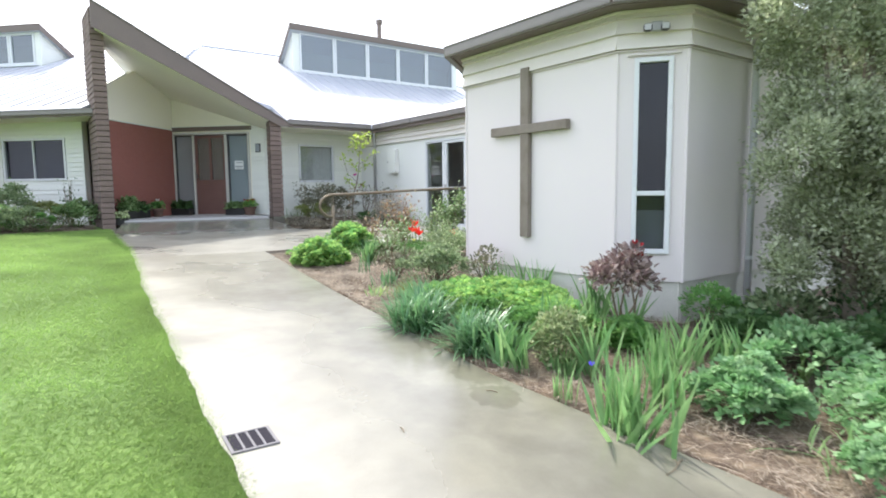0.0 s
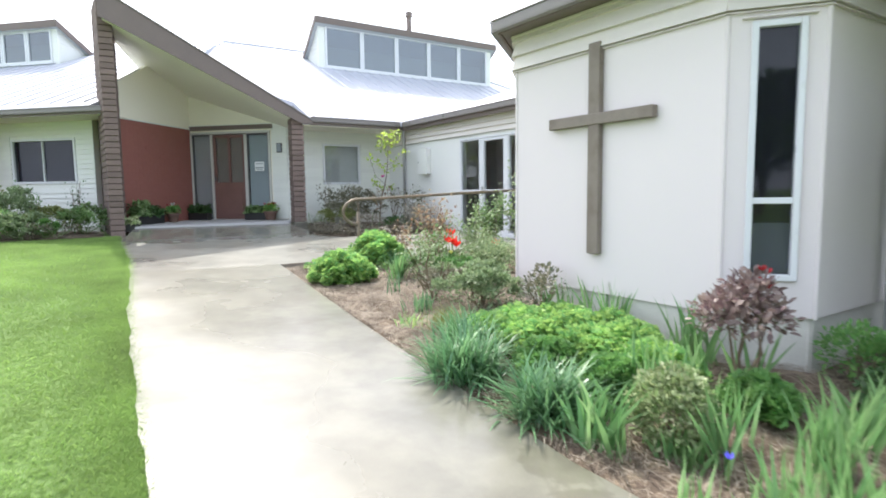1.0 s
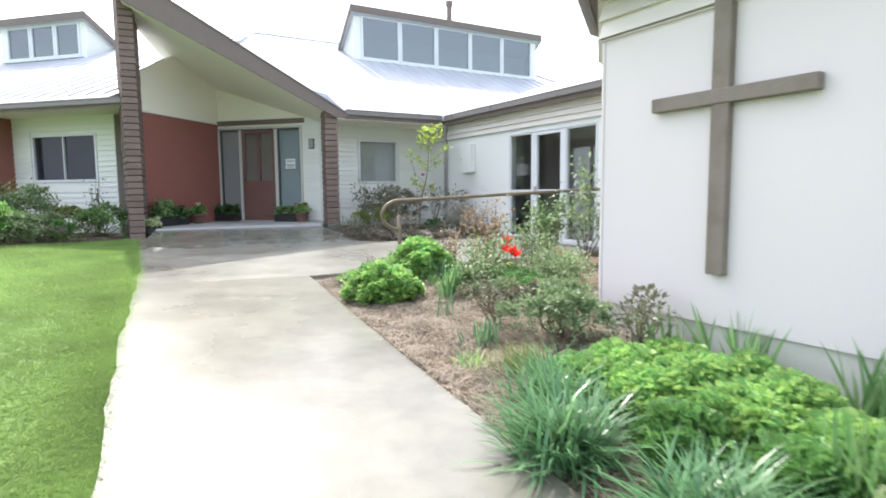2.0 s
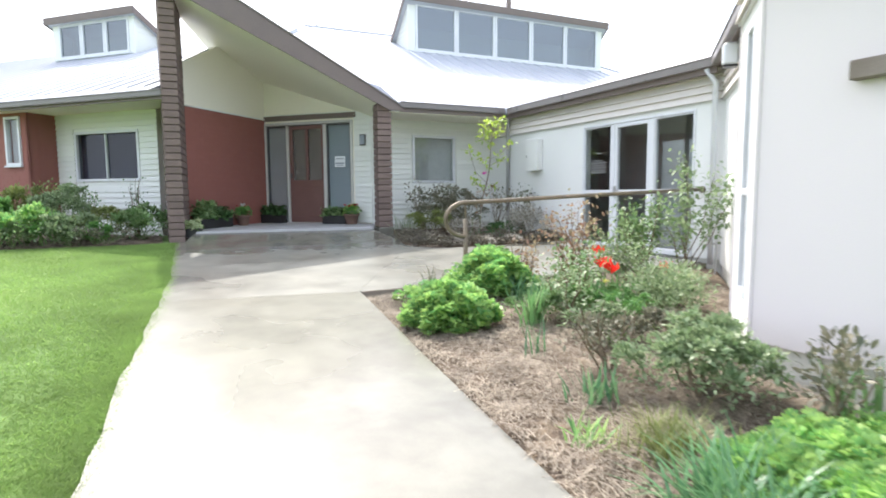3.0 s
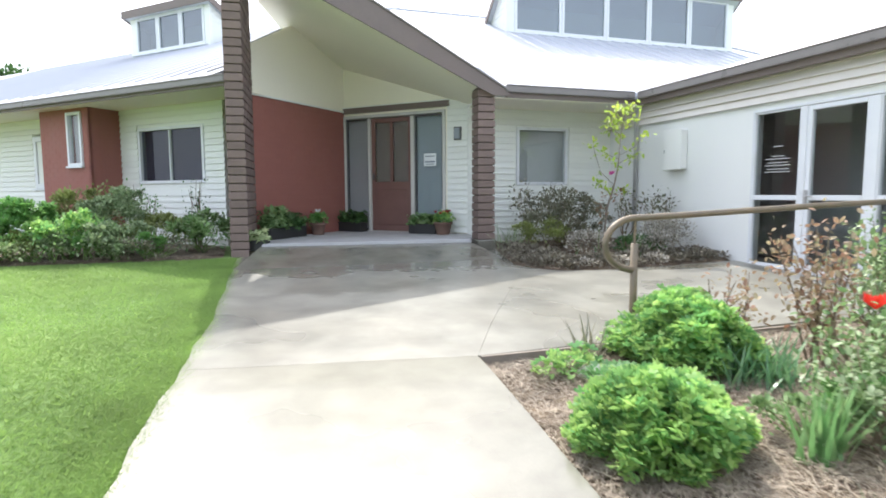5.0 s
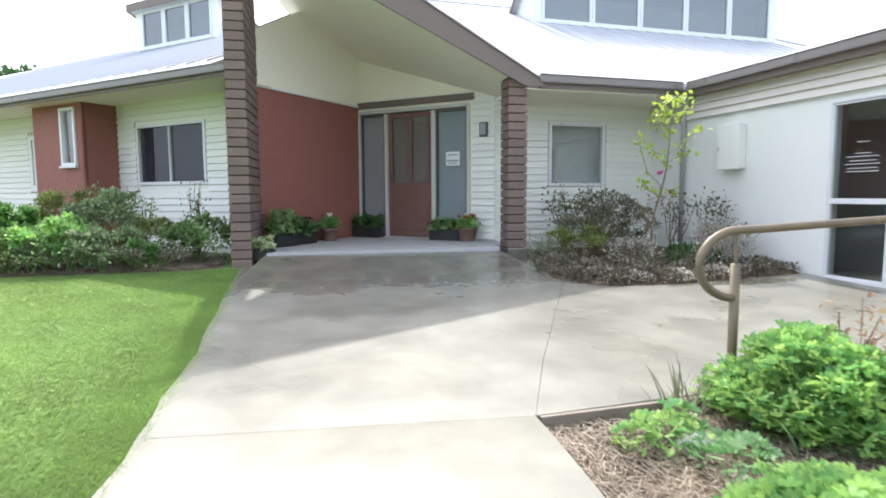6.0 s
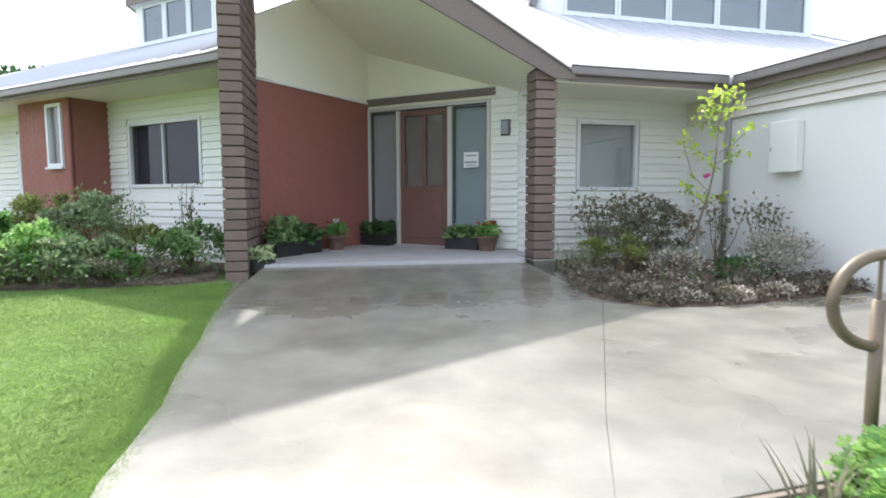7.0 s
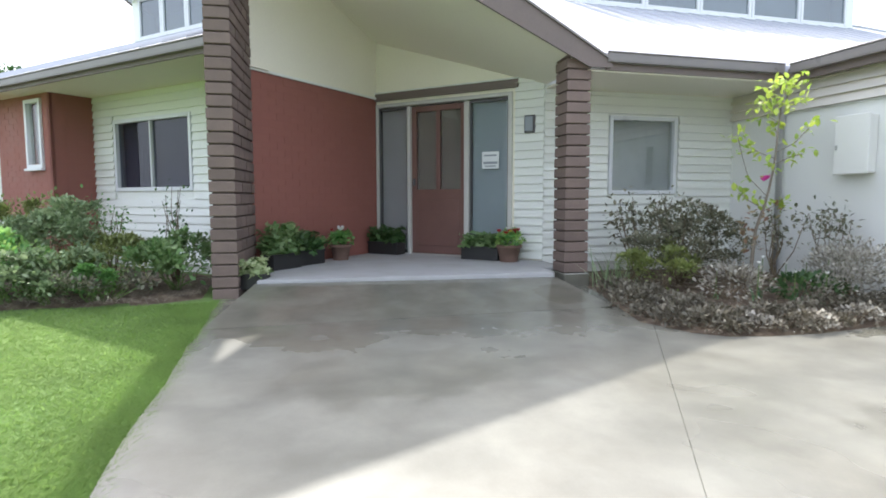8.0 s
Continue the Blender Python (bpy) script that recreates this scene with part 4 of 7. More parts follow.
    for i in (1, 2, 3, 4, 5, 6):
        bm.faces.new((lo[i], lo[i + 1], cx[1]))
    bm.faces.new((lo[7], lo[8], cx[0], cx[1]))
    bm.faces.new((lo[8], lo[0], cx[0]))
    bm.faces.new(lo[::-1])
    bmesh.ops.recalc_face_normals(bm, faces=bm.faces)
    part("roof", bm, ROOF, chapel, "low pale metal roof")
    for k, (a, b) in enumerate(zip(eave[:8], eave[1:8])):
        m, L = side(a, b)
        low = 3.18 if k == 0 else 3.25
        part("fascia", boxes([(0, L, 0.002, 0.025, low, 3.33)], m), BROWN, chapel, "brown eaves board")
    bm = bmesh.new()
    prism(bm, [(7.56, 13.50), (7.56, 8.54), (5.66, 6.64), (5.25, 6.56), (4.245, 5.71), (4.245, 3.31), (4.762, 2.665), (11.88, 2.665), (11.88, 13.50)], lambda x, y: 3.272, lambda x, y: 3.29)
    part("eaves_soffit", bm, BROWN, chapel, "brown painted eaves lining")
    gutter(chapel, [(7.53, 13.4)] + eave[1:8], 3.27, 3.36, 0.07)
    for x, y in (A, B, C, C2):
        part("corner_trim", tube([(x, y, 0.735), (x, y, 2.90)], 0.016, 8), CREAM, chapel)


build_chapel()


# ---- plants: helpers ----
def leaf_shapes():
    """Leaf outlines one unit long: vertices and faces."""
    oval = ([(0, 0, 0), (-0.24, 0.35, 0.06), (0, 0.35, 0), (0.24, 0.35, 0.06), (-0.22, 0.7, 0.03), (0, 0.7, -0.03), (0.22, 0.7, 0.03), (0, 1, -0.10)],
            [(0, 2, 1), (0, 3, 2), (1, 2, 5), (1, 5, 4), (2, 3, 6), (2, 6, 5), (4, 5, 7), (5, 6, 7)])
    small = ([(0, 0, 0), (0.25, 0.5, 0.08), (0, 1, 0), (-0.25, 0.5, 0.08)], [(0, 1, 2), (0, 2, 3)])
    v, f = [(0, 0, 0)], []
    for a in (-0.95, 0.0, 0.95):
        c, q = math.cos(a), math.sin(a)
        k = len(v)
        for x, y, z in ((0.26, 0.55, 0.05), (0.2, 0.9, 0.0), (0, 1.0, -0.05), (-0.2, 0.9, 0.0), (-0.26, 0.55, 0.05)):
            v.append((x * c + y * q, y * c - x * q, z))
        f += [(0, k, k + 4), (k, k + 1, k + 4), (k + 1, k + 3, k + 4), (k + 1, k + 2, k + 3)]
    lobed = (v, f)
    ring = [(0.5 * math.sin(a) * (1 + 0.08 * math.cos(7 * a)), 0.5 - 0.5 * math.cos(a) * (1 + 0.08 * math.cos(7 * a)), 0.10 * abs(math.sin(a))) for a in (2 * math.pi * k / 9 for k in range(9))]
    round_leaf = ([(0, 0.45, -0.04)] + ring, [(0, 1 + (k + 1) % 9, 1 + k) for k in range(9)])
    return {"oval": oval, "small": small, "lobed": lobed, "round": round_leaf}


SHAPES = leaf_shapes()


def mesh_of(name, verts, faces, mat, parent=None, label="", smooth=False):
    """Triangles from arrays, quickly."""
    me = bpy.data.meshes.new(name)
    n = len(faces)
    me.vertices.add(len(verts))
    me.vertices.foreach_set("co", np.asarray(verts, dtype=np.float32).ravel())
    me.loops.add(3 * n)
    me.loops.foreach_set("vertex_index", np.asarray(faces, dtype=np.int32).ravel())
    me.polygons.add(n)
    me.polygons.foreach_set("loop_start", np.arange(0, 3 * n, 3, dtype=np.int32))
    me.update(calc_edges=True)
    me.validate()
    me.materials.append(mat)
    ob = new(name, me)
    if parent:
        ob.parent = parent
    if label:
        ob["label"] = label
    return ob


def leaves(rng, shape, at, out, size, spread=0.25, droop=0.0):
    """Leaves at the points at, each pointing along out (with chance), as arrays."""
    tv, tf = SHAPES[shape]
    tv, tf = np.array(tv), np.array(tf)
    n = len(at)
    d = out + rng.normal(0, spread, (n, 3))
    d[:, 2] -= droop
    d /= np.linalg.norm(d, axis=1)[:, None] + 1e-9
    up = np.tile((0.0, 0.0, 1.0), (n, 1)) + rng.normal(0, 0.45, (n, 3))
    x = np.cross(d, up)
    x /= np.linalg.norm(x, axis=1)[:, None] + 1e-9
    z = np.cross(x, d)
    s = (size * rng.uniform(0.6, 1.25, n))[:, None, None]
    pts = at[:, None, :] + s * (tv[None, :, 0, None] * x[:, None, :] + tv[None, :, 1, None] * d[:, None, :] + tv[None, :, 2, None] * z[:, None, :])
    faces = tf[None] + (np.arange(n) * len(tv))[:, None, None]
    return pts.reshape(-1, 3), faces.reshape(-1, 3)


def crown(rng, lobes, count, inner=0.55, flat=0.0):
    """Points in the outer shell of several lobes (x, y, z, rx, ry, rz), and the way out of each."""
    vol = np.array([l[3] * l[4] + l[4] * l[5] for l in lobes])
    pick = rng.choice(len(lobes), count, p=vol / vol.sum())
    l = np.array(lobes)[pick]
    d = rng.normal(0, 1, (count, 3))
    d[:, 2] = np.where(d[:, 2] < -0.8, -d[:, 2], d[:, 2])
    d /= np.linalg.norm(d, axis=1)[:, None]
    r = inner + (1.08 - inner) * rng.random(count) ** 0.6
    # bumps in the outline
    bump = 1 + 0.14 * np.sin(5 * d[:, 0] + 7 * d[:, 1] + pick) * np.cos(6 * d[:, 2] + 3 * d[:, 0])
    at = l[:, :3] + d * l[:, 3:6] * (r * bump)[:, None]
    at[:, 2] = np.where(at[:, 2] < 0.02, 0.02 + 0.06 * rng.random(count), at[:, 2])
    out = d * 0.8 + np.array((0, 0, 0.35)) * (1 - flat)
    return at, out


def stems(base, tips, r0, r1, wander, rng, steps=5):
    """Thin bent stems from one foot to several tips, as vertices and faces."""
    verts, faces = [], []
    for tip in tips:
        a, b = Vector(base) + Vector((rng.normal(0, 0.02), rng.normal(0, 0.02), 0)), Vector(tip)
        pts = [a.lerp(b, k / (steps - 1)) + Vector((rng.normal(0, wander), rng.normal(0, wander), 0)) * math.sin(math.pi * k / (steps - 1)) for k in range(steps)]
        v, _, f = tube(pts, [r0 + (r1 - r0) * k / (steps - 1) for k in range(steps)], 5)
        o = len(verts)
        verts += v
        faces += [tuple(i + o for i in q) for q in f]
    return verts, [], faces


def sprays_of(rng, lobes, each):
    """Small tufts of leaves on the outside of lobes, which make the outline ragged."""
    found = []
    for l in lobes:
        for _ in range(each):
            d = rng.normal(0, 1, 3)
            d[2] = abs(d[2])
            d /= np.linalg.norm(d)
            q, r = rng.uniform(0.62, 0.95), max(0.04, rng.uniform(0.16, 0.30) * min(l[3], l[4]))
            found.append((l[0] + d[0] * l[3] * q, l[1] + d[1] * l[4] * q, l[2] + d[2] * l[5] * q, r, r, r * 0.8))
    return found


def shrub(name, label, x, y, lobes, count, shape, size, mat, seed, stem_mat=None, category="shrub", z=None, spread=0.35, droop=0.0, inner=0.55, group="", rag=0):
    """A leafy shrub: stems from its foot and a crown of single leaves. Lobes are given from the foot."""
    rng = np.random.default_rng(seed)
    foot = bed_z(x, y) if z is None else z
    ob = thing(name, label, category, group=group, at=(x, y, foot))
    tips = [(l[0] * 0.8, l[1] * 0.8, l[2] + l[5] * 0.3) for l in lobes] + [(rng.normal(0, lobes[0][3] * 0.4), rng.normal(0, lobes[0][4] * 0.4), lobes[0][2]) for _ in range(5)]
    for tip in tips:
        part("stem", stems((0, 0, -0.03), [tip], 0.010, 0.004, 0.02, rng), stem_mat or STEM, ob)
    at, out = crown(rng, lobes, count if not rag else count // 3, inner)
    if rag:
        a2, o2 = crown(rng, sprays_of(rng, lobes, rag), count, 0.15)
        at, out = np.concatenate([at * 0.93, a2]), np.concatenate([out, o2])
    v, f = leaves(rng, shape, at, out, size, spread, droop)
    mesh_of("foliage", v, f, mat, ob)
    return ob


def dome_plant(label, x, y, radius, height, count, size, mat, seed, shape="lobed", group="", name="ferny_plant"):
    """A dense dome of small cut leaves, leafy down to the soil, with an uneven outline of many little heads."""
    rng = np.random.default_rng(seed)
    ob = thing(name, label, "plant", group=group, at=(x, y, bed_z(x, y)))
    for k in range(9):
        a, q = 2 * math.pi * k / 9, radius * rng.uniform(0.35, 0.75)
        part("stem", stems((0, 0, -0.03), [(q * math.cos(a), q * math.sin(a), height * rng.uniform(0.5, 0.75))], 0.007, 0.003, 0.02, rng), GREENSTEM, ob)
    heads = 70
    turn, rho = rng.uniform(0, 2 * math.pi, heads), np.sqrt(rng.random(heads))
    hd = np.stack([rho * np.cos(turn), rho * np.sin(turn), 0.22 + 0.74 * (1 - rho ** 2.6)], 1)
    reach = rng.uniform(0.80, 0.98, heads)
    r = rng.uniform(0.18, 0.30, heads) * radius
    pick = rng.integers(0, heads, count)
    d = rng.normal(0, 1, (count, 3))
    d /= np.linalg.norm(d, axis=1)[:, None]
    centre = hd[pick] * reach[pick][:, None] * np.array((radius, radius, height))
    at = centre + d * (r[pick] * rng.random(count) ** 0.4)[:, None] * np.array((1, 1, 0.8))
    inner = rng.normal(0, 1, (count // 3, 3))
    inner[:, 2] = np.abs(inner[:, 2])
    inner /= np.linalg.norm(inner, axis=1)[:, None]
    at = np.concatenate([at, inner * rng.uniform(0.5, 0.85, (len(inner), 1)) * np.array((radius, radius, height))])
    at[:, 2] = np.maximum(at[:, 2], 0.015 + 0.05 * rng.random(len(at)))
    out = at / np.array((radius, radius, height)) + np.array((0, 0, 0.55))
    mesh_of("foliage", *leaves(rng, shape, at, out, size, 0.45, 0.1), mat, ob)
    return ob


def blades(rng, n, x, y, z, spread, length, width, lean, bend, steps=4, fan=None):
    """Strap leaves that rise from a tuft and arch over, as arrays."""
    a = rng.uniform(0, 2 * math.pi, n)
    if fan is not None:
        a = np.where(rng.random(n) < 0.5, fan, fan + math.pi) + rng.normal(0, 0.25, n)
    tilt = np.abs(rng.normal(lean, lean * 0.45 + 0.05, n))
    ln = length * rng.uniform(0.6, 1.1, n)
    bx, by = x + rng.normal(0, spread, n), y + rng.normal(0, spread, n)
    dirs = np.stack([np.cos(a), np.sin(a)], 1)
    across = np.stack([-np.sin(a), np.cos(a)], 1)
    if fan is not None:
        tw = rng.normal(0, 0.5, n)
        across = dirs * np.cos(tw)[:, None] + across * np.sin(tw)[:, None]
        across = across * 0.9
    verts = np.zeros((n, 2 * steps + 1, 3))
    px, pz = np.zeros(n), np.zeros(n)
    ang = tilt.copy()
    for k in range(steps + 1):
        f = k / steps
        w = width * (1 - f ** 2.2) * (0.7 + 0.6 * f if f < 0.5 else 1)
        cx, cy, cz = bx + dirs[:, 0] * px, by + dirs[:, 1] * px, z + pz
        if k < steps:
            for sgn, o in ((1, 0), (-1, 1)):
                verts[:, 2 * k + o, 0] = cx + sgn * across[:, 0] * w / 2
                verts[:, 2 * k + o, 1] = cy + sgn * across[:, 1] * w / 2
                verts[:, 2 * k + o, 2] = cz
        else:
            verts[:, 2 * steps] = np.stack([cx, cy, cz], 1)
        px = px + np.sin(ang) * ln / steps
        pz = pz + np.cos(ang) * ln / steps
        ang = ang + bend * rng.uniform(0.5, 1.4, n) / steps
    tri = []
    for k in range(steps - 1):
        tri += [(2 * k, 2 * k + 1, 2 * k + 3), (2 * k, 2 * k + 3, 2 * k + 2)]
    tri.append((2 * steps - 2, 2 * steps - 1, 2 * steps))
    faces = np.array(tri)[None] + (np.arange(n) * (2 * steps + 1))[:, None, None]
    return verts.reshape(-1, 3), faces.reshape(-1, 3)


def strap_plant(name, label, x, y, n, length, width, lean, bend, mat, seed, spread=0.06, fan=None, tufts=1, apart=0.0, group="", z=None):
    rng = np.random.default_rng(seed)
    foot = bed_z(x, y) if z is None else z
    ob = thing(name, label, "plant", group=group, at=(x, y, foot))
    size = 9
    if fan is not None:
        for k in range(tufts):
            v, f = blades(rng, n, rng.normal(0, apart), rng.normal(0, apart), -0.02, spread, length, width, lean, bend, fan=fan + rng.normal(0, 0.5))
            for b in range(n):
                mesh_of("leaf", v[b * size:(b + 1) * size], f[b * 7:(b + 1) * 7] - b * size, mat, ob)
        return ob
    vs, fs, o = [], [], 0
    for k in range(3 * tufts):
        v, f = blades(rng, max(4, n // 3), rng.normal(0, apart), rng.normal(0, apart), -0.02, spread, length, width, lean, bend)
        vs.append(v)
        fs.append(f + o)
        o += len(v)
    if n * tufts <= 150:
        v, f = np.concatenate(vs), np.concatenate(fs)
        for b in range(len(v) // size):
            mesh_of("leaf", v[b * size:(b + 1) * size], f[b * 7:(b + 1) * 7] - b * size, mat, ob)
        return ob
    v, f, single = np.concatenate(vs), np.concatenate(fs), 120
    for b in range(single):
        mesh_of("leaf", v[b * size:(b + 1) * size], f[b * 7:(b + 1) * 7] - b * size, mat, ob)
    mesh_of("leaf_tuft", v[single * size:], f[single * 7:] - single * size, mat, ob)["kind"] = "stuff"
    return ob


def flower_ball(bm, x, y, z, r, petals=6, seed=0):
    """A cupped flower: petals round a centre."""
    for k in range(petals):
        a = 2 * math.pi * k / petals + seed
        c, q = math.cos(a), math.sin(a)
        pts = [(0, 0, 0), (0.75, -0.5, 0.7), (0.9, 0, 1.5), (0.75, 0.5, 0.7)]
        vs = [bm.verts.new((x + r * (p * c - w * q), y + r * (p * q + w * c), z + r * h)) for p, w, h in pts]
        bm.faces.new(vs)


STEM = material("brown_stems", (0.169, 0.13, 0.085), rough=0.9, var=0.2, scale=9, bump=0.2)
GREENSTEM = material("green_stems", (0.13, 0.208, 0.058), rough=0.7, var=0.2, scale=9, bump=0.1)
BARK = material("grey_bark", (0.221, 0.189, 0.15), rough=0.95, var=0.3, scale=8, fine=60, bump=0.8, dist=0.01)
LIME = leaf_material("lime_leaves", (0.142, 0.345, 0.118), (0.43, 0.62, 0.185), 0.46, rough=0.42)
GREEN = leaf_material("green_leaves", (0.111, 0.273, 0.078), (0.195, 0.366, 0.104), 0.38)
DARKGREEN = leaf_material("dark_leaves", (0.046, 0.111, 0.036), (0.091, 0.171, 0.055), 0.28)
STRAP = leaf_material("strap_leaves", (0.098, 0.234, 0.111), (0.195, 0.354, 0.159), 0.35, rough=0.3)
IRIS = leaf_material("iris_leaves", (0.142, 0.315, 0.110), (0.30, 0.475, 0.20), 0.42)
GREYLEAF = leaf_material("grey_green_leaves", (0.15, 0.235, 0.105), (0.36, 0.44, 0.25), 0.33, rough=0.40)
PALEROSE = leaf_material("pale_rose_leaves", (0.16, 0.255, 0.105), (0.38, 0.465, 0.265), 0.36, rough=0.40)
PALETWIG = leaf_material("pale_dusty_leaves", (0.21, 0.20, 0.155), (0.58, 0.55, 0.49), 0.28)
VARIEG = leaf_material("variegated_leaves", (0.165, 0.265, 0.085), (0.50, 0.55, 0.32), 0.35)
PALE = leaf_material("olive_leaves", (0.255, 0.305, 0.172), (0.63, 0.68, 0.50), 0.52, rough=0.36)
PURPLE = leaf_material("purple_leaves", (0.182, 0.111, 0.111), (0.366, 0.293, 0.262), 0.3)
HEUCH = leaf_material("bronze_grey_leaves", (0.13, 0.105, 0.078), (0.58, 0.55, 0.47), 0.22)
HEUCHDARK = leaf_material("dark_bronze_leaves", (0.085, 0.075, 0.050), (0.25, 0.225, 0.17), 0.22)
OLIVE = leaf_material("olive_green_leaves", (0.169, 0.215, 0.065), (0.281, 0.317, 0.11), 0.3)
TWIGGY = leaf_material("dusky_leaves", (0.111, 0.13, 0.078), (0.268, 0.244, 0.171), 0.3)
BRONZE = leaf_material("bronze_rose_leaves", (0.286, 0.15, 0.104), (0.39, 0.342, 0.207), 0.38)
ROSE = leaf_material("rose_leaves", (0.111, 0.221, 0.072), (0.244, 0.342, 0.146), 0.33)
YELLOW = leaf_material("yellow_green_leaves", (0.33, 0.49, 0.078), (0.54, 0.65, 0.125), 0.5)
REDPETAL = leaf_material("red_petals", (0.8, 0.023, 0.026), (0.8, 0.061, 0.037), 0.35)
DEEPRED = leaf_material("dark_red_petals", (0.39, 0.016, 0.026), (0.488, 0.024, 0.037), 0.3)
AQUA = leaf_material("soft_green_leaves", (0.135, 0.305, 0.110), (0.34, 0.52, 0.27), 0.38)
WHITEPETAL = leaf_material("white_petals", (0.8, 0.8, 0.754), (0.8, 0.8, 0.8), 0.3)
PINKPETAL = leaf_material("pink_petals", (0.715, 0.078, 0.429), (0.732, 0.122, 0.464), 0.35)
BLUEPETAL = leaf_material("blue_petals", (0.13, 0.13, 0.78), (0.195, 0.171, 0.8), 0.35)
YELLOWPETAL = leaf_material("yellow_petals", (0.8, 0.8, 0.13), (0.8, 0.8, 0.305), 0.35)
STRAW = leaf_material("straw", (0.155, 0.118, 0.086), (0.44, 0.375, 0.29), 0.10, rough=0.75)
BLADE = leaf_material("grass_blades", (0.214, 0.345, 0.094), (0.260, 0.378, 0.110), 0.58, rough=0.75, spread=0.26, patch=1.1)
POT = material("terracotta_pot", (0.17, 0.105, 0.08), rough=0.85, var=0.2, scale=8, bump=0.3)


# ---- garden beds ----
def bed_z(x, y):
    """The soil of the beds, a little below the concrete at its far end."""
    if y < 10:
        return ground_z(y) - 0.02 - 0.07 * max(0, min(1, (y - 6.5) / 2.3)) + 0.05 * max(0, min(1, (x - 2.9) / 1.2)) * (1 if y < 6.5 else 0.4)
    return ground_z(y) + 0.002


def bed(name, ring, label, step=0.16, seed=1):
    """Soil over a ring of (x, y): a fine uneven grid, cut by the ring."""
    xs, ys = [p[0] for p in ring], [p[1] for p in ring]
    bm = bmesh.new()
    f = bm.faces.new([bm.verts.new((x, y, 0)) for x, y in ring])
    for lo, hi, axis in ((min(xs), max(xs), 0), (min(ys), max(ys), 1)):
        c = lo + step
        while c < hi:
            co, no = ((c, 0, 0), (1, 0, 0)) if axis == 0 else ((0, c, 0), (0, 1, 0))
            bmesh.ops.bisect_plane(bm, geom=bm.verts[:] + bm.edges[:] + bm.faces[:], plane_co=co, plane_no=no)
            c += step
    for v in bm.verts:
        edge = v.is_boundary
        v.co.z = bed_z(v.co.x, v.co.y) + (0 if edge else 0.035 * noise.noise(Vector((v.co.x * 3.1, v.co.y * 3.1, seed))))
        if edge:
            v.co.z -= 0.03
    bmesh.ops.recalc_face_normals(bm, faces=bm.faces)
    if sum(q.normal.z for q in bm.faces) < 0:
        bmesh.ops.reverse_faces(bm, faces=bm.faces)
    ob = part(name, bm, SOIL, smooth=True)
    return tagged(ob, label, "garden bed", kind="structure")


GARDEN = [(path_right(y) + 0.004, y) for y in (-6, -3, 0, 1.1, 2, 3, 4, 5.2, 6, 7, 8, 8.74)] + [(7.72, 8.82), (7.72, 8.58), (5.33, 6.18), (5.13, 6.38), (4.52, 5.78), (4.52, 3.44), (4.9, 2.98), (11, 2.98), (11, -6)]
ENTRYBED = [(5.0, 13.6), (4.95, 13.2), (4.80, 12.6), (4.67, 12.0), (4.86, 11.63), (5.05, 11.48), (5.35, 11.41), (5.8, 11.39), (6.3, 11.43), (6.9, 11.49), (7.72, 11.57), (7.72, 14.56), (5.0, 14.56)]
LEFTBED = [(1.17, 13.76), (0.62, 13.58), (-0.5, 13.62), (-1.5, 13.66), (-4, 13.9), (-7, 14.5), (-7, 23), (-2.0, 18.2), (-1.2, 17.0), (-0.9, 17.3), (1.1, 15.4)]
bed("garden_bed", GARDEN, "straw-mulched garden bed between the path and the chapel", seed=1)
bed("garden_bed", ENTRYBED, "small garden bed in the corner by the porch", seed=2)
bed("garden_bed", LEFTBED, "garden bed under the window wall", step=0.25, seed=3)
tagged(part("edging_board", boxes([(2.89, 7.7, 8.740, 8.766, 0.56, 0.724)]), TIMBER), "dark timber board edging the garden bed", "edging", kind="structure")


def inside(px, py, ring):
    hit = np.zeros(len(px), bool)
    for (x0, y0), (x1, y1) in zip(ring, ring[1:] + ring[:1]):
        c = (y0 > py) != (y1 > py)
        hit ^= c & (px < (x1 - x0) * (py - y0) / (y1 - y0 + 1e-12) + x0)
    return hit


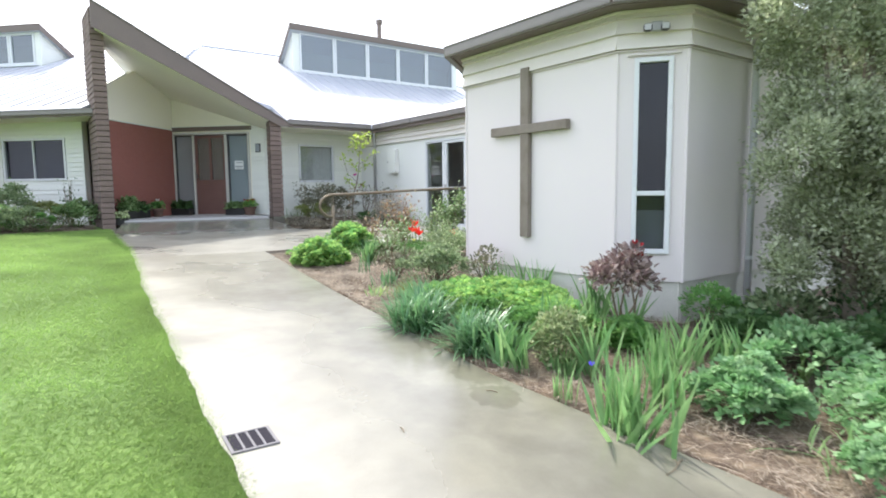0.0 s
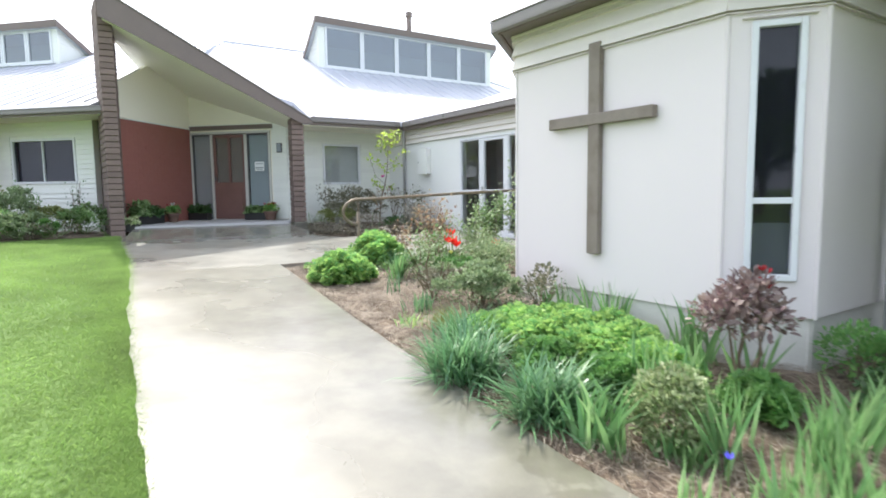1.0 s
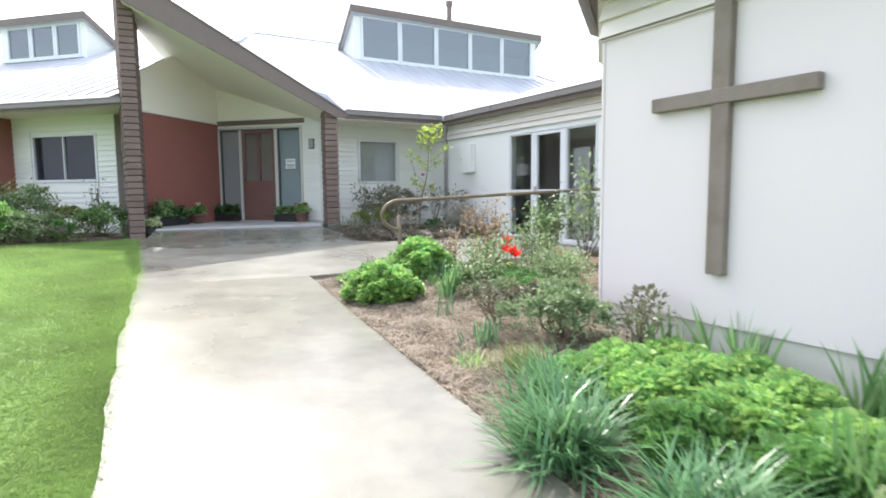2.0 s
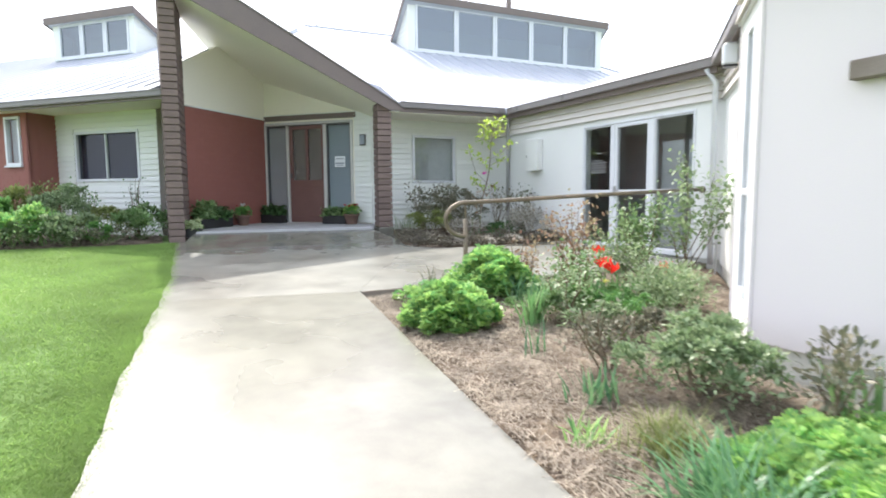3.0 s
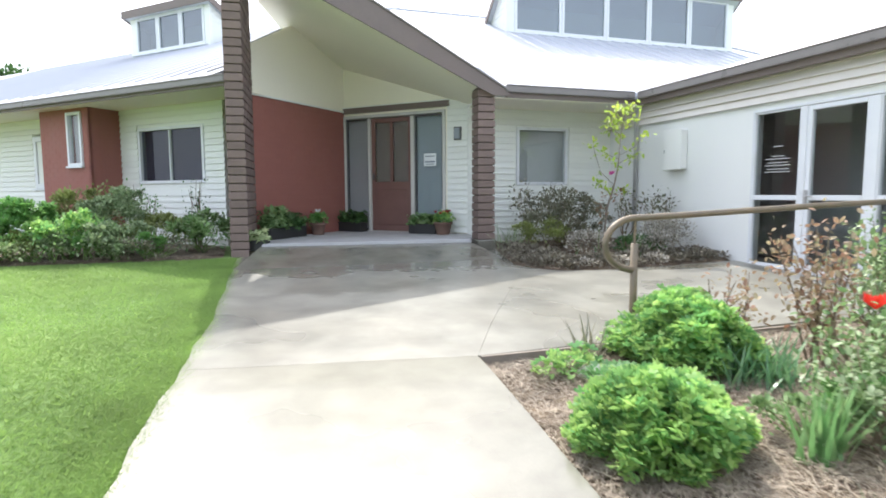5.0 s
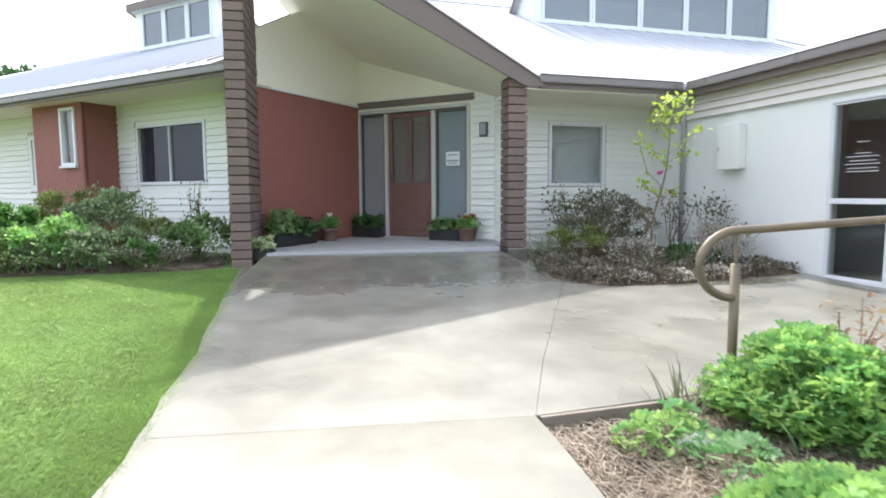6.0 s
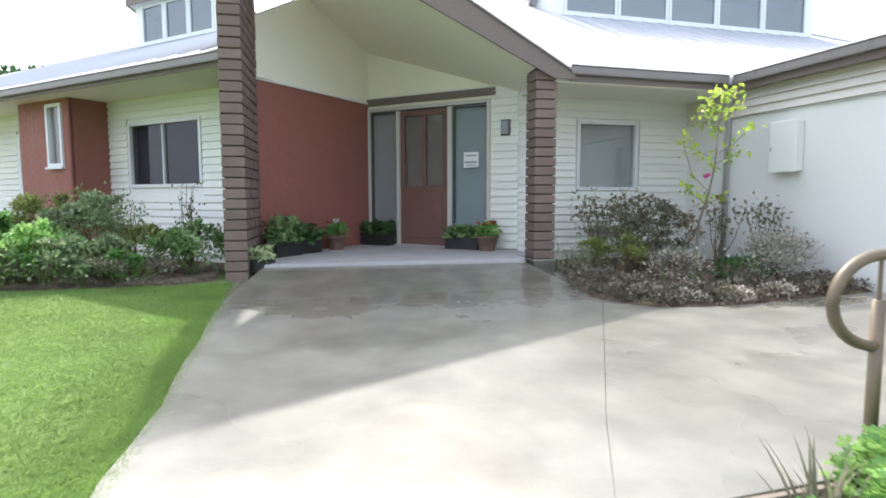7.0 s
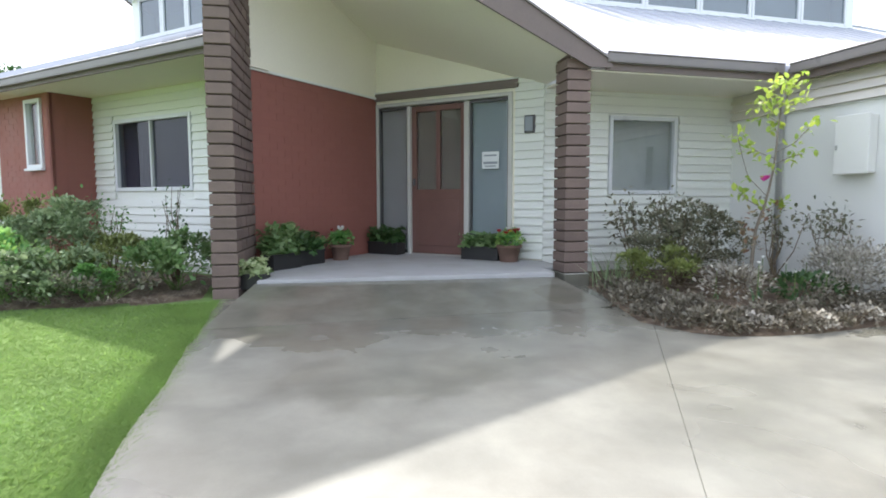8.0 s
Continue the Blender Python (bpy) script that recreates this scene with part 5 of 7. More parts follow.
def mulch(ring, count, box_, seed, long=0.11, label="dry straw mulch lying on the soil"):
    """Loose straws on the soil: bent strips, lying criss-cross."""
    rng = np.random.default_rng(seed)
    x, y = rng.uniform(box_[0], box_[1], count), rng.uniform(box_[2], box_[3], count)
    clump = np.array([noise.noise(Vector((a * 1.7, b * 1.7, 7.0))) for a, b in zip(x, y)])
    keep = inside(x, y, ring) & (clump > rng.uniform(-0.8, 0.1, count)) & (rng.random(count) < np.interp(y, (0.4, 2.6, 4.5), (0.30, 0.45, 1.0)))
    x, y = x[keep], y[keep]
    n = len(x)
    a, ln, w = rng.uniform(0, 2 * math.pi, n), long * rng.uniform(0.4, 1.5, n), rng.uniform(0.0018, 0.0046, n)
    base = np.array([bed_z(p, q) + 0.035 * noise.noise(Vector((p * 3.1, q * 3.1, 1))) for p, q in zip(x, y)]) + rng.uniform(0.004, 0.045, n)
    d, c = np.stack([np.cos(a), np.sin(a)], 1), np.stack([-np.sin(a), np.cos(a)], 1)
    tilt = rng.normal(0, 0.14, n)
    v = np.zeros((n, 6, 3))
    for k, f in enumerate((-0.5, 0.05, 0.5)):
        for o, sgn in ((0, 1), (1, -1)):
            v[:, 2 * k + o, :2] = np.stack([x, y], 1) + d * (f * ln)[:, None] + c * (sgn * w / 2)[:, None] + (c * (0.08 * ln)[:, None] if k == 1 else 0)
            v[:, 2 * k + o, 2] = base + tilt * f * ln + (0.01 if k == 1 else 0)
    tri = np.array([(0, 1, 3), (0, 3, 2), (2, 3, 5), (2, 5, 4)])
    f = tri[None] + (np.arange(n) * 6)[:, None, None]
    ob = mesh_of("straw_mulch", v.reshape(-1, 3), f.reshape(-1, 3), STRAW)
    tagged(ob, label, "mulch", kind="stuff")


mulch(GARDEN, 130000, (2.5, 6.5, 0.3, 8.85), 21)
mulch(ENTRYBED, 2500, (4.6, 7.7, 11.4, 14.5), 22, 0.06, "dry leaf litter and twigs on the soil")
mulch(LEFTBED, 9000, (-3, 1.1, 13.55, 14.8), 23, 0.13, "dry twigs and litter on the soil")


def lawn_blades(count, seed):
    rng = np.random.default_rng(seed)
    y = -3.0 + 16.9 * rng.random(count) ** 0.95
    edge = np.interp(y, (-14, 2.4, 3.8, 6.0, 7.0, 8.0, 9.1, 10.2, 11.7, 13.7), (-0.56, 0.585, 0.675, 0.82, 0.89, 1.00, 1.10, 1.195, 1.242, 1.305))
    x = edge + 0.012 - np.where(rng.random(count) < 0.16, rng.exponential(0.10, count), rng.random(count) ** 1.6 * 9.0)
    z = np.where(y < 8.5, 0.09 + 0.0735 * y, 0.715 + 0.04 * (y - 8.5)) - 0.022
    keep = ~((y > 13.58) | (x > edge + 0.018))
    x, y, z = x[keep], y[keep], z[keep]
    n = len(x)
    a, h = rng.uniform(0, 2 * math.pi, n), rng.uniform(0.016, 0.036, n)
    w = rng.uniform(0.0025, 0.005, n)
    lean = rng.normal(0, 0.044, (n, 2))
    v = np.zeros((n, 3, 3))
    v[:, 0] = np.stack([x + np.cos(a) * w, y + np.sin(a) * w, z], 1)
    v[:, 1] = np.stack([x - np.cos(a) * w, y - np.sin(a) * w, z], 1)
    v[:, 2] = np.stack([x + lean[:, 0], y + lean[:, 1], z + h], 1)
    ob = mesh_of("grass", v.reshape(-1, 3), np.arange(3 * n).reshape(-1, 3), BLADE)
    tagged(ob, "short bright green lawn grass along the path", "grass", kind="stuff")


lawn_blades(520000, 31)


# ---- plants in the long bed ----
def build_long_bed():
    # near end
    strap_plant("iris", "tall pale green iris with sword-shaped leaves", 2.66, 1.93, 13, 0.46, 0.046, 0.36, 0.22, IRIS, 101, spread=0.06, fan=0.6, tufts=6, apart=0.08, group="irises")
    strap_plant("iris", "tall pale green iris with sword-shaped leaves", 3.02, 1.86, 11, 0.42, 0.038, 0.24, 0.25, IRIS, 102, spread=0.05, fan=1.0, tufts=3, apart=0.07, group="irises")
    strap_plant("iris", "small pale green iris at the path's edge", 2.60, 2.44, 9, 0.30, 0.028, 0.25, 0.35, IRIS, 103, spread=0.03, fan=0.3, tufts=2, apart=0.04, group="irises")
    strap_plant("iris", "upright pale green iris clump in the mulch", 3.52, 2.20, 12, 0.46, 0.034, 0.2, 0.3, IRIS, 104, spread=0.05, fan=0.2, tufts=4, apart=0.10, group="irises")
    strap_plant("iris", "broad-leaved pale iris beside the clipped shrub", 2.80, 3.10, 12, 0.44, 0.040, 0.30, 0.4, IRIS, 105, spread=0.05, fan=0.9, tufts=4, apart=0.08, group="irises")
    for k, (x, y, h) in enumerate(((3.30, 2.62, 0.46), (3.22, 2.12, 0.40), (2.92, 2.14, 0.42), (3.90, 2.28, 0.44), (4.12, 2.20, 0.42), (2.98, 2.70, 0.26), (3.55, 3.10, 0.50), (3.42, 3.32, 0.48))):
        strap_plant("iris", "pale green iris clump among the perennials", x, y, 11, h, 0.036, 0.22, 0.35, IRIS, 190 + k, spread=0.05, fan=0.5 * k, tufts=3, apart=0.08, group="irises")
    for k, (x, y, h) in enumerate(((4.26, 3.42, 0.52), (4.40, 3.75, 0.50), (4.40, 4.22, 0.46), (4.38, 4.66, 0.50), (4.36, 5.0, 0.44), (4.05, 3.15, 0.50))):
        strap_plant("iris", "grey-green iris standing against the chapel wall", x, y, 10, h, 0.036, 0.2, 0.25, IRIS, 110 + k, spread=0.04, fan=1.4 + 0.3 * k, tufts=2, apart=0.08, group="irises by the wall")
    shrub("flowering_plant", "low round-leaved green perennial in the mulch", 3.42, 1.62, [(0, 0, 0.13, 0.30, 0.28, 0.15), (0.16, 0.06, 0.16, 0.20, 0.22, 0.16), (-0.10, 0.14, 0.15, 0.18, 0.16, 0.14)], 1700, "lobed", 0.052, AQUA, 120, GREENSTEM, "plant", spread=0.5, rag=6)
    shrub("flowering_plant", "grey-green leafy perennial beside the mulch", 4.20, 1.62, [(0, 0, 0.20, 0.34, 0.32, 0.20), (0.25, 0.15, 0.2, 0.25, 0.25, 0.18)], 1200, "oval", 0.070, AQUA, 121, GREENSTEM, "plant", spread=0.5, rag=6)
    shrub("flowering_plant", "mixed pale green perennial spilling over the bed's edge", 3.25, 0.72, [(0, 0, 0.16, 0.36, 0.30, 0.18), (0.3, 0.15, 0.2, 0.3, 0.3, 0.2)], 1500, "lobed", 0.036, AQUA, 122, GREENSTEM, "plant", spread=0.5, rag=6)
    shrub("flowering_plant", "loose pale green perennial in the mulch", 3.85, 1.05, [(0, 0, 0.14, 0.36, 0.3, 0.18), (0.3, 0.1, 0.18, 0.24, 0.24, 0.18)], 1100, "lobed", 0.034, AQUA, 191, GREENSTEM, "plant", spread=0.7)
    shrub("flowering_plant", "loose green perennial beside the tall shrub", 4.75, 1.45, [(0, 0, 0.18, 0.42, 0.34, 0.22), (0.3, -0.2, 0.2, 0.3, 0.3, 0.2)], 1300, "lobed", 0.040, DARKGREEN, 192, GREENSTEM, "plant", spread=0.7)
    strap_plant("strap_leaved_plant", "straggling pale bulb leaves lying over the mulch", 3.35, 1.05, 40, 0.34, 0.014, 0.8, 0.8, IRIS, 193, spread=0.10)
    shrub("shrub", "small bright green shrub at the chapel's corner", 4.86, 2.68, [(0, 0, 0.24, 0.24, 0.20, 0.18), (0.12, -0.1, 0.16, 0.20, 0.18, 0.14)], 1100, "oval", 0.045, GREEN, 123)
    shrub("shrub", "dusty grey-green low shrub in the shade", 5.35, 2.25, [(0, 0, 0.20, 0.42, 0.30, 0.20)], 900, "oval", 0.07, GREYLEAF, 124)
    shrub("shrub", "dark green undergrowth below the tall shrub", 6.0, 1.75, [(0, 0, 0.2, 0.6, 0.5, 0.26), (0.6, -0.2, 0.25, 0.6, 0.5, 0.3), (-0.6, -0.4, 0.15, 0.5, 0.4, 0.2)], 1900, "oval", 0.07, DARKGREEN, 125)
    shrub("shrub", "green ferny undergrowth beside the iris", 4.55, 2.20, [(0, 0, 0.14, 0.34, 0.30, 0.16), (0.35, 0.1, 0.14, 0.26, 0.26, 0.15)], 900, "lobed", 0.05, DARKGREEN, 126, GREENSTEM)
    # clipped variegated ball
    shrub("shrub", "rounded variegated cream and green shrub", 3.11, 2.88, [(0, 0, 0.20, 0.20, 0.20, 0.20)], 3800, "small", 0.038, VARIEG, 127, spread=0.6, inner=0.6)
    dome_plant("bright green leafy clump below the purple rose", 3.84, 2.80, 0.24, 0.24, 1500, 0.040, GREEN, 128)
    # two big tufts at the path's edge
    strap_plant("strap_leaved_plant", "big blue-green tuft of arching strap leaves", 2.74, 4.20, 520, 0.47, 0.021, 0.62, 0.95, STRAP, 130, spread=0.085, tufts=1, apart=0.04, group="strap-leaved tufts")
    strap_plant("strap_leaved_plant", "big blue-green tuft of arching strap leaves", 2.79, 3.46, 520, 0.47, 0.021, 0.62, 0.95, STRAP, 131, spread=0.085, tufts=1, apart=0.04, group="strap-leaved tufts")
    strap_plant("strap_leaved_plant", "blue-green tuft of arching strap leaves", 3.06, 4.68, 360, 0.44, 0.020, 0.60, 0.9, STRAP, 132, spread=0.11, group="strap-leaved tufts")
    # lime ferny drift
    for k, (x, y, r, h) in enumerate(((3.34, 4.74, 0.30, 0.20), (3.70, 4.78, 0.30, 0.20), (4.05, 4.66, 0.28, 0.20), (3.46, 4.34, 0.32, 0.25), (3.86, 4.30, 0.34, 0.25), (4.18, 4.20, 0.26, 0.23),
                                      (3.22, 3.92, 0.26, 0.26), (3.56, 3.86, 0.32, 0.29), (3.92, 3.80, 0.32, 0.28), (3.32, 3.46, 0.24, 0.26), (3.68, 3.40, 0.30, 0.30))):
        dome_plant("fresh lime-green ferny perennial in a drift", x, y, r, h, 2600, 0.033, GREEN if k in (6, 9) else LIME, 140 + k, group="lime-green drift")
    # standard with purple leaves by the corner window
    rng = np.random.default_rng(150)
    ob = thing("purple_leaved_shrub", "purple-leaved standard rose on a thin stem", "shrub", at=(4.02, 3.02, bed_z(4.02, 3.02)))
    part("stem", stems((0, 0, -0.03), [(0.05, 0, 0.40), (0.16, 0.05, 0.50), (-0.14, 0.02, 0.56), (0.05, -0.12, 0.62), (0.2, -0.05, 0.42)], 0.013, 0.006, 0.02, rng), STEM, ob)
    at, out = crown(rng, [(0, 0, 0.55, 0.27, 0.25, 0.15), (0.08, 0.0, 0.67, 0.17, 0.16, 0.12), (-0.18, 0.05, 0.52, 0.17, 0.17, 0.11), (0.20, -0.05, 0.46, 0.17, 0.16, 0.12)], 1000, 0.2)
    mesh_of("foliage", *leaves(rng, "oval", at, out, 0.064, 0.6), PURPLE, ob)
    bm = bmesh.new()
    for k in range(7):
        flower_ball(bm, 0.16 + rng.normal(0, 0.06), -0.06 + rng.normal(0, 0.06), 0.73 + rng.normal(0, 0.03), 0.028, 5, k)
    part("blossom", bm, DEEPRED, ob, "dark red blossom")
    rng = np.random.default_rng(151)
    shrub("shrub", "small bronze-leaved rose by the chapel wall", 4.14, 4.98, [(0, 0, 0.28, 0.20, 0.18, 0.14), (0.10, 0.05, 0.38, 0.14, 0.13, 0.10), (-0.14, -0.04, 0.22, 0.13, 0.13, 0.10)], 330, "oval", 0.05, TWIGGY, 151, inner=0.2)
    # grey-green mound and what stands before it
    shrub("shrub", "dense grey-green mound of small leaves", 3.86, 5.54, [(0, 0, 0.22, 0.34, 0.32, 0.22), (0.20, 0.10, 0.20, 0.22, 0.24, 0.20), (-0.20, 0.18, 0.18, 0.24, 0.24, 0.18), (0.08, -0.2, 0.16, 0.26, 0.22, 0.18), (0.05, 0.12, 0.34, 0.2, 0.2, 0.14)], 4200, "oval", 0.038, GREYLEAF, 152, spread=0.55, rag=8)
    shrub("soft_plant", "soft feathery grey-green perennial", 5.05, 6.95, [(0, 0, 0.22, 0.42, 0.34, 0.26), (0.35, 0.25, 0.2, 0.3, 0.3, 0.22)], 2600, "small", 0.045, GREYLEAF, 153, GREENSTEM, "plant", spread=0.8, inner=0.2)
    strap_plant("strap_leaved_plant", "short lime-green strap-leaved plant by the path", 2.94, 5.48, 16, 0.20, 0.020, 0.5, 0.6, LIME, 154, spread=0.05, tufts=2, apart=0.05)
    strap_plant("grass_tuft", "low golden-green grassy tuft by the mulch", 3.28, 5.24, 420, 0.26, 0.008, 0.6, 0.7, OLIVE, 155, spread=0.09)
    strap_plant("strap_leaved_plant", "upright green bulb leaves in the mulch", 3.30, 5.78, 22, 0.26, 0.020, 0.3, 0.5, STRAP, 156, spread=0.05, tufts=2, apart=0.05)
    strap_plant("strap_leaved_plant", "upright green bulb leaves in the mulch", 3.82, 7.16, 48, 0.40, 0.028, 0.20, 0.3, IRIS, 157, spread=0.035)
    strap_plant("strap_leaved_plant", "bright green mass of tulip leaves", 4.80, 7.40, 150, 0.36, 0.032, 0.42, 0.7, IRIS, 158, spread=0.15)
    for k, (x, y, h, w, mat) in enumerate(((4.10, 6.80, 0.26, 0.26, GREYLEAF), (4.50, 6.85, 0.26, 0.26, GREEN), (4.02, 6.48, 0.20, 0.24, TWIGGY), (4.40, 6.45, 0.22, 0.26, TWIGGY), (3.90, 7.30, 0.24, 0.20, ROSE), (4.62, 7.20, 0.26, 0.24, GREEN), (4.95, 7.15, 0.24, 0.24, GREYLEAF), (4.30, 7.35, 0.26, 0.24, GREEN), (5.35, 7.30, 0.24, 0.26, GREEN))):
        shrub("flowering_plant", "low rambling grey-green perennial in the mulch", x, y, [(0, 0, h * 0.5, w, w, h * 0.5), (0.1, -0.1, h * 0.6, w * 0.6, w * 0.6, h * 0.45)], 760, "oval", 0.035, mat, 700 + k, GREENSTEM, "plant", spread=0.7, inner=0.3, rag=4, group="rambling perennials")
    # roses
    strap_plant("strap_leaved_plant", "thin upright bulb leaves in the mulch", 3.44, 6.56, 12, 0.32, 0.015, 0.20, 0.35, STRAP, 160, spread=0.035)
    rose("sparse rose bush with thin brown stems in the mulch", 3.66, 6.12, 0.50, 230, 161, TWIGGY, 0.28, size=0.036)
    rose("pale-leaved rose bush growing in the mulch", 4.18, 7.15, 0.52, 480, 162, PALEROSE, 0.34, size=0.046)
    rose("pale-leaved rose bush behind the mulch", 4.55, 7.55, 0.58, 650, 163, ROSE, 0.30, size=0.046)
    rose("bronze-leaved rose bush beside the red tulips", 4.95, 8.10, 0.90, 800, 164, BRONZE, 0.28, size=0.050)
    rose("bronze-leaved rose bush at the bed's far edge", 4.62, 8.52, 0.56, 260, 165, BRONZE, 0.20)
    rose("green rose bush before the glass doors", 6.30, 8.50, 0.90, 1000, 166, ROSE, 0.36, size=0.062)
    rose("tall leggy rose with pale leaves beside the glass doors", 6.88, 8.38, 1.45, 850, 167, PALEROSE, 0.30, low=0.40, size=0.072, tips=[(0.0, 0.0, 1.45), (-0.12, -0.1, 1.25), (-0.42, 0.05, 0.95), (-0.3, -0.2, 0.75), (0.05, -0.35, 1.22), (-0.02, -0.6, 1.12), (-0.10, -0.75, 1.02)])
    rose("green leafy rose behind the tulips", 5.75, 8.25, 0.62, 1200, 168, PALEROSE, 0.36, size=0.045)
    # lime mounds at the far corner
    dome_plant("rounded lime-green ferny mound at the path's edge", 3.22, 7.48, 0.38, 0.365, 5600, 0.036, LIME, 170, group="lime-green mounds")
    dome_plant("rounded lime-green mound beside the handrail", 4.16, 8.42, 0.43, 0.46, 6000, 0.036, LIME, 171, group="lime-green mounds")
    strap_plant("strap_leaved_plant", "dark green bulb leaves beside the lime mound", 4.36, 8.08, 260, 0.34, 0.017, 0.42, 0.7, STRAP, 172, spread=0.15)
    strap_plant("strap_leaved_plant", "dark spiky tuft beside the edging board", 3.60, 8.64, 33, 0.36, 0.016, 0.45, 0.5, TWIGGY, 173, spread=0.04)
    shrub("ferny_plant", "small green seedling plant at the bed's corner", 3.34, 8.46, [(0, 0, 0.06, 0.22, 0.14, 0.07), (0.12, 0.05, 0.10, 0.08, 0.08, 0.07), (-0.1, 0.0, 0.06, 0.08, 0.08, 0.05)], 130, "lobed", 0.042, LIME, 174, GREENSTEM, "plant", spread=0.5)
    shrub("ferny_plant", "small green seedling plant in the mulch", 3.52, 8.22, [(0, 0, 0.05, 0.20, 0.14, 0.06)], 110, "lobed", 0.040, AQUA, 175, GREENSTEM, "plant", spread=0.5)
    rng = np.random.default_rng(176)
    bm = bmesh.new()
    bmesh.ops.create_icosphere(bm, subdivisions=2, radius=1.0)
    for v in bm.verts:
        k = 1 + 0.22 * noise.noise(v.co * 1.7)
        v.co = Vector((v.co.x * 0.10 * k, v.co.y * 0.07 * k, v.co.z * 0.06 * k + 0.015))
    stone = part("stone", bm, FOUND)
    stone.location = (3.48, 8.40, bed_z(3.48, 8.40))
    tagged(stone, "small grey stone half sunk in the mulch", "stone")
    # tulips
    for k, (x, y, h) in enumerate(((4.78, 7.46, 0.38), (4.88, 7.52, 0.36), (4.86, 7.40, 0.33), (5.06, 7.82, 0.43), (5.52, 7.38, 0.30))):
        ob = thing("tulip", "red tulip with broad green leaves", "flower", group="red tulips", at=(x, y, bed_z(x, y)))
        part("stem", tube([(0, 0, -0.02), (0.01, 0, h * 0.5), (0.0, 0.01, h)], 0.005, 5), GREENSTEM, ob)
        bm = bmesh.new()
        flower_ball(bm, 0, 0.01, h, 0.072, 6, k)
        part("petals", bm, REDPETAL, ob, "open red petals")
        v, f = blades(np.random.default_rng(180 + k), 11, 0, 0, -0.01, 0.03, 0.34, 0.036, 0.4, 0.6)
        for b in range(11):
            mesh_of("leaf", v[b * 9:(b + 1) * 9], f[b * 7:(b + 1) * 7] - b * 9, IRIS, ob)
    ob = thing("iris_flower", "small blue flower on a short stem", "flower", at=(2.98, 2.48, bed_z(2.98, 2.48)))
    part("stem", tube([(0, 0, -0.02), (0, 0, 0.16)], 0.004, 5), GREENSTEM, ob)
    bm = bmesh.new()
    flower_ball(bm, 0, 0, 0.15, 0.024, 5, 1)
    part("petals", bm, BLUEPETAL, ob, "blue petals")
    for k, (x, y) in enumerate(((4.70, 7.32),)):
        ob = thing("flower", "pale yellow flower beside the red tulips", "flower", at=(x, y, bed_z(x, y)))
        part("stem", tube([(0, 0, -0.02), (0.01, 0, 0.26)], 0.004, 5), GREENSTEM, ob)
        bm = bmesh.new()
        flower_ball(bm, 0.01, 0, 0.26, 0.032, 6, k)
        part("petals", bm, YELLOWPETAL, ob, "pale yellow petals")


def rose(label, x, y, height, count, seed, mat, width=0.25, low=0.25, z=None, group="rose bushes", size=0.050, tips=None):
    """An open rose bush: several thorny stems that fork, with leaves along their upper parts."""
    rng = np.random.default_rng(seed)
    foot = bed_z(x, y) if z is None else z
    ob = thing("rose_bush", label, "shrub", group=group, at=(x, y, foot))
    given, tips = tips, []
    for k in range(9):
        a = rng.uniform(0, 2 * math.pi)
        r = width * rng.uniform(0.3, 1.0)
        tips.append((r * math.cos(a), r * math.sin(a), height * rng.uniform(0.65, 1.0)))
    tips = given or tips
    part("stem", stems((0, 0, -0.03), tips, 0.009, 0.003, 0.03, rng), STEM, ob)
    t = np.array(tips)[rng.integers(0, len(tips), count)]
    f = low + (1 - low) * rng.random(count) ** 0.7
    at = t * f[:, None] + rng.normal(0, 0.05 + 0.03 * width, (count, 3)) * (0.5 + f)[:, None]
    at[:, 2] = np.maximum(at[:, 2], 0.03)
    out = rng.normal(0, 0.7, (count, 3)) + np.array((0, 0, 0.2))
    mesh_of("foliage", *leaves(rng, "oval", at, out, size, 0.4, 0.2), mat, ob)
    return ob


build_long_bed()


